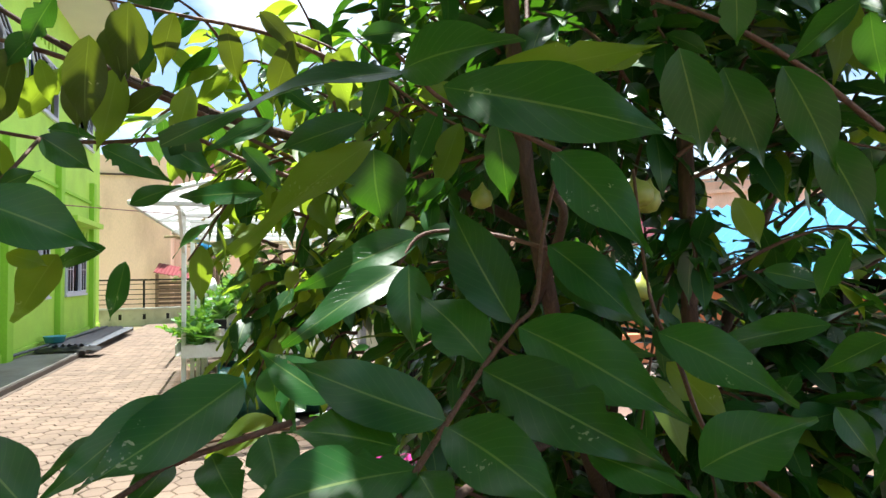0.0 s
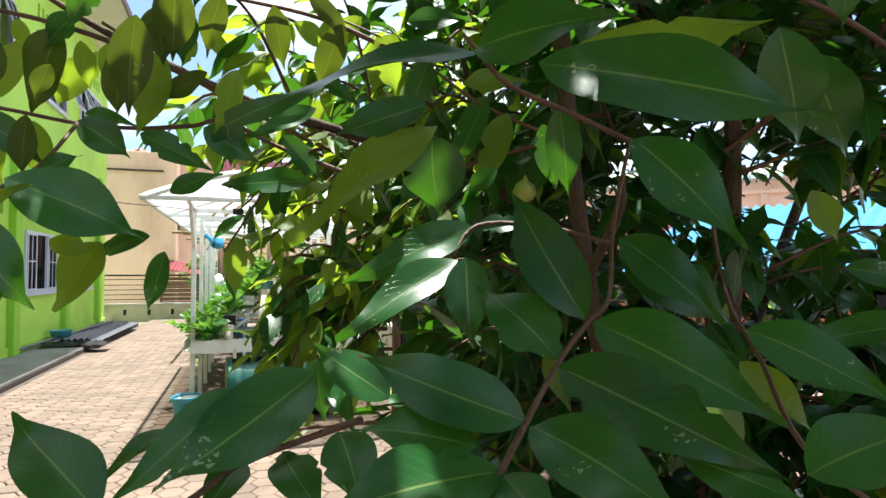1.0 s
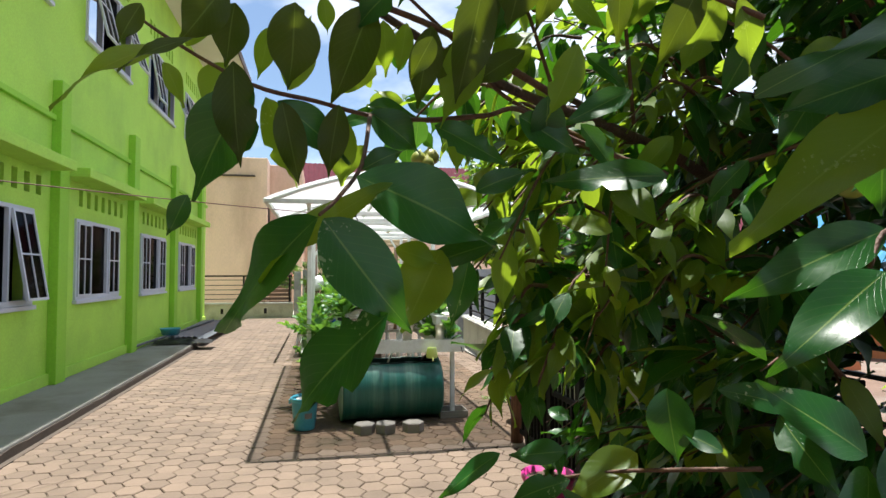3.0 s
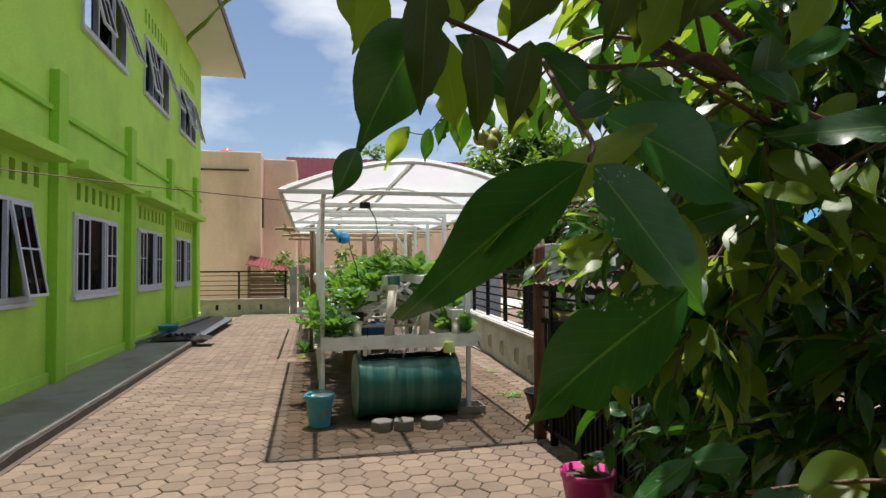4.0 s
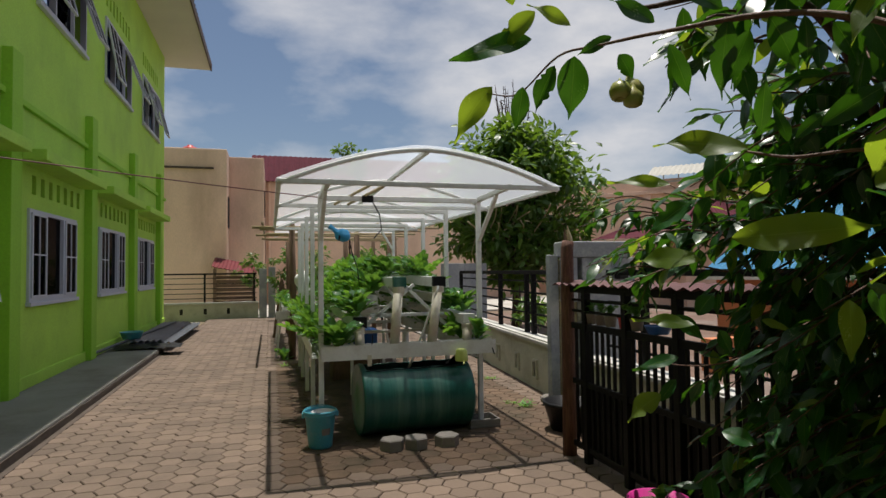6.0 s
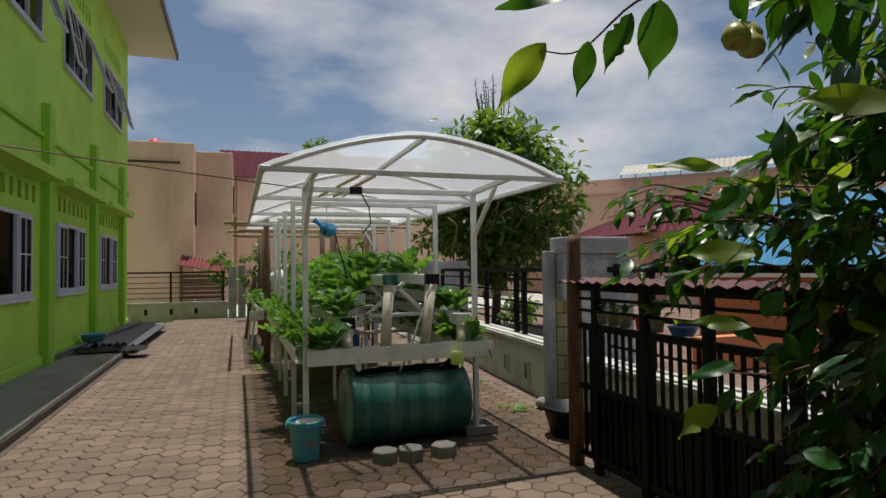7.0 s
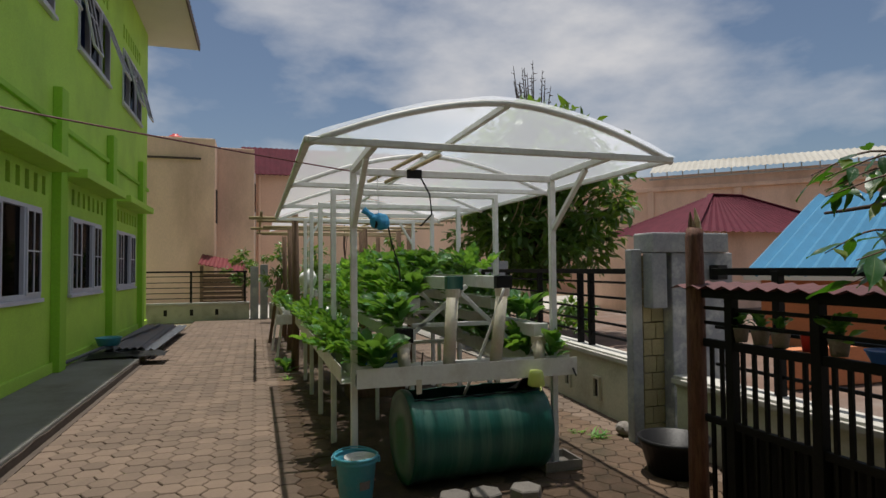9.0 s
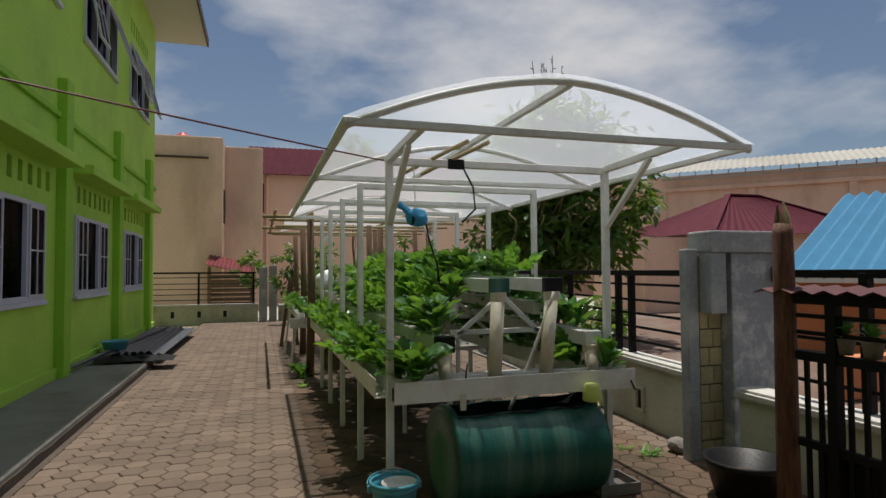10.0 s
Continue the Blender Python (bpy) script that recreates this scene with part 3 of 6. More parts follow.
under(part("upper_render", solid(1.60, 1.74, 6.42, 6.54, 1.06, 1.50, bevel=0.012), M_GREY_WALL), pil)
for k in range(11):
    z = k * 0.135
    for x0, x1 in ((1.60, 1.675), (1.68, 1.795)) if k % 2 else ((1.60, 1.715), (1.72, 1.795)):
        under(part("block", solid(x0, x1, 6.545, 6.64, z, z + 0.128, bevel=0.006), M_TAN), pil)
lamp = part("wall_light", solid(2.16, 2.26, 6.34, 6.438, 1.28, 1.40, bevel=0.01), M_BLACK)
tagged(lamp, "small square black wall light on the pillar", "wall light")
for x0, x1, y in ((2.05, 2.42, 12.1), (2.5, 3.0, 12.4)):
    p = part("gate_pillar", solid(x0, x1, y, y + 0.35, -0.1, 1.52, bevel=0.012), M_GREY_WALL)
    tagged(p, "pale grey rendered pillar at the end of the low wall", "pillar", "east gate pillars")

# ---- houses and walls beyond ----
pb = thing("peach_building", "peach rendered flat-roofed building with stains", "building", at=(-6, 26, 0))
under(part("wall", solid(-16, -2.70, 24.0, 34, -0.1, 5.90, bevel=0.05), M_PEACH), pb)
under(part("wing", solid(-2.72, -1.42, 25.2, 34, -0.1, 5.85, bevel=0.05), M_PEACH), pb)
# ledge bar in a dark colour that paints the shadow beneath it
under(part("drip_ledge", solid(-16, -3.15, 23.93, 24.0, 5.15, 5.21), M_KERB), pb)
w = under(part("window", solid(-2.71, -2.67, 24.35, 24.95, 3.05, 4.2), M_BLACK), pb)
w2 = under(part("window", solid(-1.46, -1.38, 25.5, 26.1, 3.6, 4.6), M_GLASS), pb)
pr = bmesh.new()
corrugated(pr, (-3.1, 22.5, 1.62), (1.45, 0, -0.30), (0, 1.45, 0.34), 12, 1, 0.02)
pr.normal_update()
bmesh.ops.solidify(pr, geom=pr.faces[:], thickness=0.02)
under(part("porch_roof", pr, M_PORCH), pb)
for x in (-3.0, -1.75):
    under(part("porch_post", solid(x - 0.05, x + 0.05, 22.6, 22.7, -0.05, 1.55 if x < -2 else 1.24), M_WOOD), pb)
for k in range(9):
    under(part("porch_slat", solid(-2.95, -1.8, 22.66, 22.69, 0.06 + k * 0.14, 0.17 + k * 0.14), M_WOOD), pb)
tank = part("water_tank", lathe([(0, 0), (0.27, 0), (0.28, 0.06), (0.28, 0.12), (0.2, 0.17), (0.1, 0.19), (0.1, 0.24), (0, 0.24)], 20, (-4.02, 24.6, 5.86)), M_RED, smooth=True)
tagged(tank, "small red water tank lid on the peach roof", "tank")
mb = thing("maroon_roof_building", "peach building with a maroon metal roof", "building", at=(2, 30, 0))
under(part("wall", solid(-1.4, 12, 29, 36, -0.1, 5.6), M_PEACH), mb)
rb = bmesh.new()
corrugated(rb, (-2.0, 28.5, 5.45), (13.8, 0, 0), (0, 1.2, 1.35), 60, 1, 0.02)
rb.normal_update()
bmesh.ops.solidify(rb, geom=rb.faces[:], thickness=0.03)
under(part("roof", rb, M_MAROON), mb)
under(part("downpipe", tube_of([(-1.25, 28.95, 0), (-1.25, 28.95, 5.4)], 0.06), M_PEACH), mb)

# long hall on the right, running across at a slant
hall = thing("hall_building", "long peach hall with a white sheet roof edge", "building", at=(22, 27, 0))
hb = solid(-26, 16, 0, 6, -0.1, 6.35)
hm = Matrix.Translation((22.5, 27.2, 0)) @ Matrix.Rotation(math.atan2(-6.6, 6.9), 4, "Z")
hb.transform(hm)
under(part("wall", hb, M_PEACH), hall)
for k in range(-5, 4):
    cb = solid(k * 4.3 - 0.18, k * 4.3 + 0.18, -0.14, 0, -0.1, 5.5, bevel=0.02)
    cb.transform(hm)
    under(part("column", cb, M_PEACH), hall)
cb = solid(-26, 16, -0.17, 0, 5.5, 5.72, bevel=0.02)
cb.transform(hm)
under(part("band", cb, M_PEACH), hall)
cb = bmesh.new()
corrugated(cb, (-4.3, -0.45, 6.5), (20.3, 0, 0), (0, 2.6, 0.9), 70, 1, 0.03)
cb.transform(hm)
under(part("roof", cb, M_HALL_ROOF), hall)
for k in range(26):
    cb = solid(-4.2 + k * 0.78, -4.14 + k * 0.78, -0.40, -0.34, 6.15, 6.5)
    cb.transform(hm)
    under(part("gutter_bracket", cb, M_HALL_ROOF), hall)
cb = solid(-4.3, 16, -0.40, -0.36, 6.10, 6.18)
cb.transform(hm)
under(part("gutter", cb, M_HALL_ROOF), hall)

hip = thing("hip_roof_house", "small peach house with a maroon ribbed hip roof", "house", at=(14.8, 20.5, 0))
under(part("wall", solid(12.0, 18.0, 18.4, 23, -0.1, 2.6), M_PEACH), hip)
under(part("porch_wall", solid(9.6, 12.0, 19.0, 22, -0.1, 2.4), M_PEACH), hip)
A, B, C, D, E1, E2 = [Vector(p) for p in ((11.2, 17.8, 2.5), (18.8, 17.8, 2.5), (18.8, 23.6, 2.5), (11.2, 23.6, 2.5), (14.2, 20.4, 4.02), (15.6, 20.4, 4.02))]
for quad in ((A, B, E2, E1), (C, D, E1, E2), (D, A, E1, E1), (B, C, E2, E2)):
    fb = bmesh.new()
    n = 46
    p0, p1, t1, t0 = quad
    nor = (p1 - p0).cross(t0 - p0).normalized()
    rows = [[], []]
    for i in range(n + 1):
        k = 0.022 if i % 2 else -0.022
        rows[0].append(fb.verts.new(p0.lerp(p1, i / n) + nor * k))
        rows[1].append(fb.verts.new(t0.lerp(t1, i / n) + nor * (k if t0 != t1 else 0)))
    for i in range(n):
        fb.faces.new((rows[0][i], rows[0][i + 1], rows[1][i + 1], rows[1][i]))
    under(part("roof_slope", fb, M_MAROON), hip)
for p, q in ((A, E1), (B, E2), (E1, E2)):
    under(part("ridge_cap", beam_of(p + Vector((0, 0, 0.04)), q + Vector((0, 0, 0.04)), 0.2, 0.06, 0.01), M_MAROON), hip)
hip.location.x += 0.5

bh = thing("orange_house", "low orange house with a sky blue ribbed metal roof", "house", at=(9, 12, 0))
ow = solid(0.12, 4.3, 0.1, 6.3, -0.1, 1.36)
ow.transform(Matrix.Translation((7.55, 11.0, 0)) @ Matrix.Rotation(math.atan2(2.0, 4.1), 4, "Z") @ Matrix.Diagonal((1, -1, 1, 1)))
bmesh.ops.reverse_faces(ow, faces=ow.faces[:])
under(part("wall", ow, M_ORANGE), bh)
bb = bmesh.new()
corrugated(bb, (7.30, 11.0, 1.30), (2.9, -5.9, 0), (4.1, 2.0, 1.74), 26, 1, 0.05)
bb.normal_update()
bmesh.ops.solidify(bb, geom=bb.faces[:], thickness=0.02)
under(part("roof", bb, M_BLUE_ROOF), bh)
under(part("fascia", beam_of((7.36, 11.0, 1.22), (10.2, 5.1, 1.22), 0.04, 0.10), M_WHITE_ROOF), bh)
under(part("window", beam_of((8.28, 9.9, 0.42), (8.48, 9.5, 0.42), 0.06, 0.24), M_GLASS), bh)
under(part("window", beam_of((8.9, 8.6, 0.42), (9.2, 8.0, 0.42), 0.06, 0.3), M_GLASS), bh)
bh.location += Vector((-0.4, 0, -0.03))
nb = part("neighbour_yard", solid(3.1, 40, -6, 19, -0.055, 0.0), M_YARD)
tagged(nb, "red-brown soil yard beyond the boundary wall", "yard", kind="structure")
np_ = part("neighbour_path", solid(1.95, 3.1, -6, 19, -0.055, 0.012), M_CONCRETE)
tagged(np_, "narrow concrete path along the outer side of the wall", "path", kind="structure")
rw3 = part("red_brick_screen", solid(4.3, 7.0, 7.6, 7.8, 0.02, 0.45), M_ORANGE)
tagged(rw3, "low red brick wall in the neighbouring yard", "wall", kind="structure")
# added reflector: pale ground that brightens the peach walls from below
apron = part("bounce_pavement", solid(-18, 14, 20.62, 29.0, -0.055, 0.0), M_BOUNCE_CONCRETE)
tagged(apron, "pale ground added to bounce light onto the peach building", "pavement", kind="structure")
bw = part("rear_wall", solid(-14, 12, -8.4, -8.2, -0.1, 3.0), M_CREAM)
tagged(bw, "plain cream wall closing the yard behind", "wall", kind="structure")

# ---- growing shelter ----
PL, PR = -0.77, 0.65
PY = (6.27, 7.32, 8.33, 9.3, 10.2)
shelter = thing("growing_shelter", "white steel shelter with an arched milky plastic roof", "shelter", at=(0, 8, 0), world_parts=True)
RX0, RX1, RY0, RY1, RZ, RISE = -1.12, 1.06, 5.49, 10.3, 2.045, 0.282


def arch(s):
    """Height of the roof sheet at s from 0 to 1 across."""
    return RZ + RISE * (1 - abs(2 * s - 1) ** 1.72)


for y in PY:
    for x in (PL, PR):
        part("post", beam_of((x, y, -0.03), (x, y, 2.045), 0.042, 0.042), M_WHITE_STEEL, shelter)
    part("cross_beam", beam_of((PL, y, 2.02), (PR, y, 2.02), 0.04, 0.045), M_WHITE_STEEL, shelter)
for x in (PL, PR):
    part("outrigger", beam_of((x, 6.25, 2.03), (x, RY0 + 0.02, 2.05), 0.038, 0.042), M_WHITE_STEEL, shelter)
    part("brace", beam_of((x, 6.25, 1.66), (x, 5.80, 2.02), 0.032, 0.032), M_WHITE_STEEL, shelter)
    part("brace", beam_of((x, 10.2, 1.7), (x + (0.18 if x < 0 else -0.18), 10.2, 2.0), 0.03, 0.03), M_WHITE_STEEL, shelter)
for x in (RX0, RX1):
    part("eave_bar", beam_of((x, RY0, RZ), (x, RY1, RZ + 0.02), 0.036, 0.036), M_WHITE_STEEL, shelter)
part("ridge_bar", beam_of((-0.03, RY0, RZ + RISE - 0.03), (-0.03, RY1, RZ + RISE - 0.03), 0.036, 0.036), M_WHITE_STEEL, shelter)
for y in (RY0, 7.1, 8.7, RY1):
    part("tie_bar", beam_of((RX0, y, RZ - 0.005), (RX1, y, RZ - 0.005), 0.034, 0.036), M_WHITE_STEEL, shelter)
    ab = bmesh.new()
    pts = [(RX0 + (RX1 - RX0) * k / 16, y, arch(k / 16) - 0.02) for k in range(17)]
    tube(ab, pts, 0.019, 6)
    part("arch_rib", ab, M_WHITE_STEEL, shelter, smooth=True)
sb = bmesh.new()
NX, NY = 24, 30
grid = [[sb.verts.new((RX0 - 0.02 + (RX1 - RX0 + 0.04) * i / NX, RY0 - 0.015 + (RY1 - RY0 + 0.05) * j / NY, arch(i / NX) + 0.012 + 0.010 * noise.noise(Vector((i * 0.5, j * 0.4, 3))))) for i in range(NX + 1)] for j in range(NY + 1)]
for j in range(NY):
    for i in range(NX):
        sb.faces.new((grid[j][i], grid[j][i + 1], grid[j + 1][i + 1], grid[j + 1][i]))
part("roof_sheet", sb, M_SHEET, shelter, "milky translucent plastic sheet", smooth=True)

# ---- hydroponic frame ----
hydro = thing("hydroponic_frame", "white hydroponic growing rack with gutters and pipes", "growing rack", at=(0, 8, 0), world_parts=True)
Z0, Z1 = 0.655, 0.775


def channel(p0, p1, w, h, parent, name="gutter", open_top=True):
    """A U gutter between two points (bottom centre line)."""
    r, length = frame_to(p0, p1)
    bm = bmesh.new()
    t = 0.005
    sec = [(-w / 2, h), (-w / 2, 0), (w / 2, 0), (w / 2, h)]
    sec += [(w / 2 - t, h), (w / 2 - t, t), (-w / 2 + t, t), (-w / 2 + t, h)] if open_top else []
    ends = [[bm.verts.new((x, yy, z)) for x, z in sec] for yy in (0, length)]
    k = len(sec)
    for i in range(k):
        bm.faces.new((ends[0][i], ends[0][(i + 1) % k], ends[1][(i + 1) % k], ends[1][i]))
    bm.faces.new(list(reversed(ends[0])))
    bm.faces.new(ends[1])
    bmesh.ops.recalc_face_normals(bm, faces=bm.faces[:])
    bm.transform(Matrix.Translation(p0) @ r)
    return part(name, bm, M_GUTTER, parent)


channel((-0.78, 6.16, Z0), (0.74, 6.16, Z0), 0.11, Z1 - Z0, hydro, "front_gutter")
channel((-0.80, 6.30, Z0), (-0.80, 11.0, Z0), 0.10, Z1 - Z0 - 0.01, hydro, "side_gutter")
channel((0.60, 6.30, Z0), (0.60, 11.0, Z0), 0.10, Z1 - Z0 - 0.01, hydro, "side_gutter")
part("gutter_water", solid(-0.77, 0.73, 6.11, 6.21, Z0 + 0.006, Z0 + 0.07), M_BLACK, hydro)
CH = ((-0.44, 0.905), (-0.09, 1.245), (0.27, 1.245), (0.54, 0.905), (-0.26, 1.075), (0.42, 1.075))
for k, (x, z) in enumerate(CH):
    y0 = 6.26 if k < 4 else 6.75
    c = channel((x, y0, z), (x, 11.0, z + 0.03), 0.11, 0.085, hydro, "channel", open_top=False)
    part("end_cap", solid(x - 0.058, x + 0.058, y0 - 0.012, y0 + 0.05, z - 0.004, z + 0.092, bevel=0.006), (M_BLACK, M_DRUM, M_BLACK, M_GUTTER, M_GUTTER, M_GUTTER)[k], c, ("black open end", "dark green open end", "black open end", "white closed end", "white closed end", "white closed end")[k])
for x, zt, bx in ((-0.09, 1.24, -0.16), (0.27, 1.24, 0.17), (-0.44, 0.90, -0.45), (0.54, 0.90, 0.50)):
    d = part("downpipe", tube_of([(x - 0.01, 6.27, zt), (bx, 6.20, Z0 + 0.05)], 0.042, 14), M_PIPE, hydro, smooth=True)
    part("socket", tube_of([(x - 0.01, 6.27, zt - 0.045), (x - 0.01, 6.27, zt + 0.01)], 0.052, 14), M_PIPE, d)
for y in (6.62, 7.9, 9.2, 10.6):
    for a, b in (((-0.62, y, 0.66), (0.12, y, 1.26)), ((0.66, y, 0.66), (0.02, y, 1.26)), ((-0.75, y, 0.70), (0.62, y, 0.70)), ((-0.30, y, 0.98), (0.46, y, 0.98))):
        part("truss_bar", beam_of(a, b, 0.032, 0.032), M_WHITE_STEEL, hydro)
    for x in (-0.3, 0.3):
        part("leg", beam_of((x, y, -0.02), (x, y, 0.70), 0.032, 0.032), M_WHITE_STEEL, hydro)
part("drain_spout", solid(-0.405, -0.37, 6.095, 6.10, 0.60, 0.69), M_PIPE, hydro)
part("hook", tube_of([(0.705, 6.10, 0.70), (0.705, 6.075, 0.67), (0.715, 6.075, 0.65)], 0.006), M_BLACK, hydro)
part("hose", tube_of(sag((0.25, 6.22, 1.25), (0.0, 6.35, 0.52), 0.03), 0.011, 8), M_GUTTER, hydro, smooth=True)
part("thin_hose", tube_of(sag((-0.36, 6.10, 0.86), (-0.37, 6.25, 0.4), 0.0), 0.005, 6), M_BLACK, hydro)

cup = part("measuring_cup", lathe([(0.0, 0.0), (0.052, 0.0), (0.058, 0.01), (0.047, 0.085), (0.040, 0.10), (0, 0.102)], 22, (0.40, 6.045, 0.61)), M_YELLOW, smooth=True)
tagged(cup, "yellow-green plastic cup hung upside down on the gutter", "cup")
part("handle", tube_of([(0.40, 5.985, 0.62), (0.395, 5.965, 0.60), (0.40, 5.985, 0.59)], 0.006), M_YELLOW, cup)

# ---- drum, bucket, blocks, tray ----
drum = thing("water_drum", "dark green plastic drum lying on its side", "drum", at=(0.015, 6.28, 0.30))
drum.rotation_euler = (0, 0, radians(3))
prof = [(r * 1.03, h * 1.03) for r, h in ((0.0, -0.455), (0.26, -0.455), (0.285, -0.47), (0.292, -0.45), (0.287, -0.42), (0.282, -0.28), (0.290, -0.16), (0.290, -0.13), (0.284, -0.10), (0.284, 0.10), (0.290, 0.13), (0.290, 0.16), (0.282, 0.28), (0.287, 0.42), (0.292, 0.45), (0.285, 0.47), (0.26, 0.455), (0.0, 0.455))]
db = lathe(prof, 40, (0, 0, 0), "x")
cut = [f for f in db.faces if f.calc_center_median().z > 0.2 and -0.135 < f.calc_center_median().y < 0.07 and abs(f.calc_center_median().x) < 0.44]
bmesh.ops.delete(db, geom=cut, context="FACES")
db.normal_update()
bmesh.ops.solidify(db, geom=db.faces[:], thickness=0.006)
part("shell", db, M_DRUM, drum, smooth=True)
part("cut_edge", tube_of([(-0.44 + 0.055 * i, -0.150 + 0.006 * math.sin(i * 2.1), 0.256 + 0.004 * math.sin(i * 2.1)) for i in range(17)], 0.005, 6), M_BLACK, drum)
fl = bmesh.new()
vs = [[fl.verts.new((0.30 + 0.15 * i / 6, -0.10 + 0.16 * j, 0.272 + 0.07 * math.sin(math.pi * i / 6) * (1 - j) - 0.03 * j)) for i in range(7)] for j in (0, 1)]
for i in range(6):
    fl.faces.new((vs[0][i], vs[0][i + 1], vs[1][i + 1], vs[1][i]))
fl.normal_update()
bmesh.ops.solidify(fl, geom=fl.faces[:], thickness=0.008)
part("cut_flap", fl, M_BLACK, drum)
dw = bmesh.new()
block(dw, -0.44, 0.44, -0.2, 0.2, 0.05, 0.055)
part("water", dw, M_BLACK, drum)

bk = thing("bucket", "sky blue plastic bucket with a worn label", "bucket", at=(-0.80, 6.02, 0))
part("body", lathe([(0.0, 0.012), (0.086, 0.010), (0.09, 0.0), (0.094, 0.01), (0.118, 0.245), (0.128, 0.25), (0.130, 0.275), (0.122, 0.278), (0.112, 0.24), (0.088, 0.02), (0, 0.018)], 32), M_BUCKET, bk, smooth=True)
part("rim", lathe([(0.122, 0.272), (0.133, 0.274), (0.134, 0.288), (0.124, 0.292), (0.120, 0.28)], 32), M_BUCKET, bk, smooth=True)
part("water", lathe([(0.0, 0.215), (0.112, 0.215)], 24), M_BUCKET, bk)
part("strainer", lathe([(0.0, 0.243), (0.03, 0.243), (0.032, 0.247), (0.05, 0.247), (0.052, 0.243), (0.07, 0.243), (0.072, 0.248), (0.085, 0.250), (0.090, 0.262), (0.094, 0.262), (0.088, 0.235), (0.0, 0.238)], 26, (0.02, -0.02, 0.02)), M_GUTTER, bk, "white plastic strainer", smooth=True)
lb = bmesh.new()
k = 6
ring = [[lb.verts.new(((0.099 + 0.24 * (zz - 0.05) * 0.42 + 0.0025) * math.sin(radians(-18 + 6 * i + 20)), -(0.099 + 0.24 * (zz - 0.05) * 0.42 + 0.0025) * math.cos(radians(-18 + 6 * i + 20)), zz)) for i in range(k + 1)] for zz in (0.11, 0.16)]
for i in range(k):
    lb.faces.new((ring[0][i], ring[0][i + 1], ring[1][i + 1], ring[1][i]))
part("label", lb, M_STONE, bk, "worn grey sticker")
for s in (-1, 1):
    part("ear", solid(s * 0.132 - 0.012, s * 0.132 + 0.012, -0.014, 0.014, 0.235, 0.272, bevel=0.004), M_BUCKET, bk)
part("bail", tube_of([(0.135 * math.cos(a * math.pi / 14), 0.05 + 0.09 * math.sin(a * math.pi / 14), 0.262 + 0.035 * math.sin(a * math.pi / 14)) for a in range(15)], 0.004, 6), M_BUCKET, bk)


def hexagon(r, z0, z1, bevel=0.006):
    bm = bmesh.new()
    lo, mid, top = [[bm.verts.new((rr * math.cos(k * math.pi / 3), rr * math.sin(k * math.pi / 3), z)) for k in range(6)] for rr, z in ((r, z0), (r, z1 - bevel), (r - bevel, z1))]
    for a, b in ((lo, mid), (mid, top)):
        for k in range(6):
            bm.faces.new((a[k], a[(k + 1) % 6], b[(k + 1) % 6], b[k]))
    bm.faces.new(top)
    return bm


for x, y, a in ((-0.27, 5.76, 8), (-0.08, 5.75, 20), (0.17, 5.74, -6)):
    s = part("paving_block", hexagon(0.098, 0, 0.085, 0.008), M_STONE)
    s.matrix_basis = pose(x, y, 0.0, 0, 0, a)
    tagged(s, "loose hexagonal grey concrete block wedging the drum", "block", "blocks along the drum")
tray = part("tray", solid(0.50, 0.78, 6.12, 6.38, 0.0, 0.018, bevel=0.006), M_STONE)
tagged(tray, "shallow grey plastic tray round the post foot", "tray")
for a in ((0.50, 0.515, 6.12, 6.38), (0.765, 0.78, 6.12, 6.38), (0.515, 0.765, 6.12, 6.135), (0.515, 0.765, 6.365, 6.38)):
    part("side", solid(*a, 0.0185, 0.07, bevel=0.004), M_STONE, tray)


def jerrycan(x, y, w, d, h):
    j = part("blue_container", solid(x - w / 2, x + w / 2, y - d / 2, y + d / 2, 0.30, 0.30 + h, bevel=0.03), M_BLUE)
    tagged(j, "bright blue plastic container below the rack", "container")
    part("stand", solid(x - w / 2 - 0.03, x + w / 2 + 0.03, y - d / 2, y + d / 2, -0.03, 0.298), M_WOOD, j)
    part("lid", lathe([(0.04, 0), (0.042, 0.03), (0, 0.032)], 14, (x + w * 0.2, y, 0.30 + h)), M_BLUE, j)


jerrycan(-0.12, 9.0, 0.55, 0.35, 0.34)
jerrycan(-0.42, 11.6, 0.35, 0.3, 0.3)

# hanging things
bag = thing("hanging_blue_bag", "bright blue cloth bundle hung below the roof", "bag", at=(-0.56, 6.42, 1.71))
bb = bmesh.new()
bmesh.ops.create_icosphere(bb, subdivisions=3, radius=0.07)
for v in bb.verts:
    v.co.x *= 1.25
    v.co *= 1 + 0.28 * noise.noise(v.co * 18)
part("cloth_body", bb, M_CYAN, bag, smooth=True)
part("tail", tube_of([(-0.05, 0, 0.02), (-0.11, 0, 0.07), (-0.15, 0.01, 0.10)], [0.035, 0.022, 0.03], 8), M_CYAN, bag)
part("band", lathe([(0.055, -0.004), (0.06, 0.01), (0.055, 0.022)], 16, (-0.055, 0, 0), "x"), M_BLACK, bag)
part("cord", tube_of([(0.06, 0, -0.03), (0.09, 0.0, -0.18), (0.15, 0, -0.36), (0.17, 0.02, -0.5)], 0.007, 6), M_BLACK, bag)
part("string", tube_of([(-0.02, 0, 0.05), (-0.03, 0, 0.40)], 0.004, 5), M_WHITE_CLOTH, bag)
bag.scale = (0.8, 0.8, 0.8)
box = part("junction_box", solid(-0.42, -0.32, 6.235, 6.255, 1.985, 2.045, bevel=0.004), M_BLACK)
tagged(box, "small black junction box on the front cross beam", "junction box")
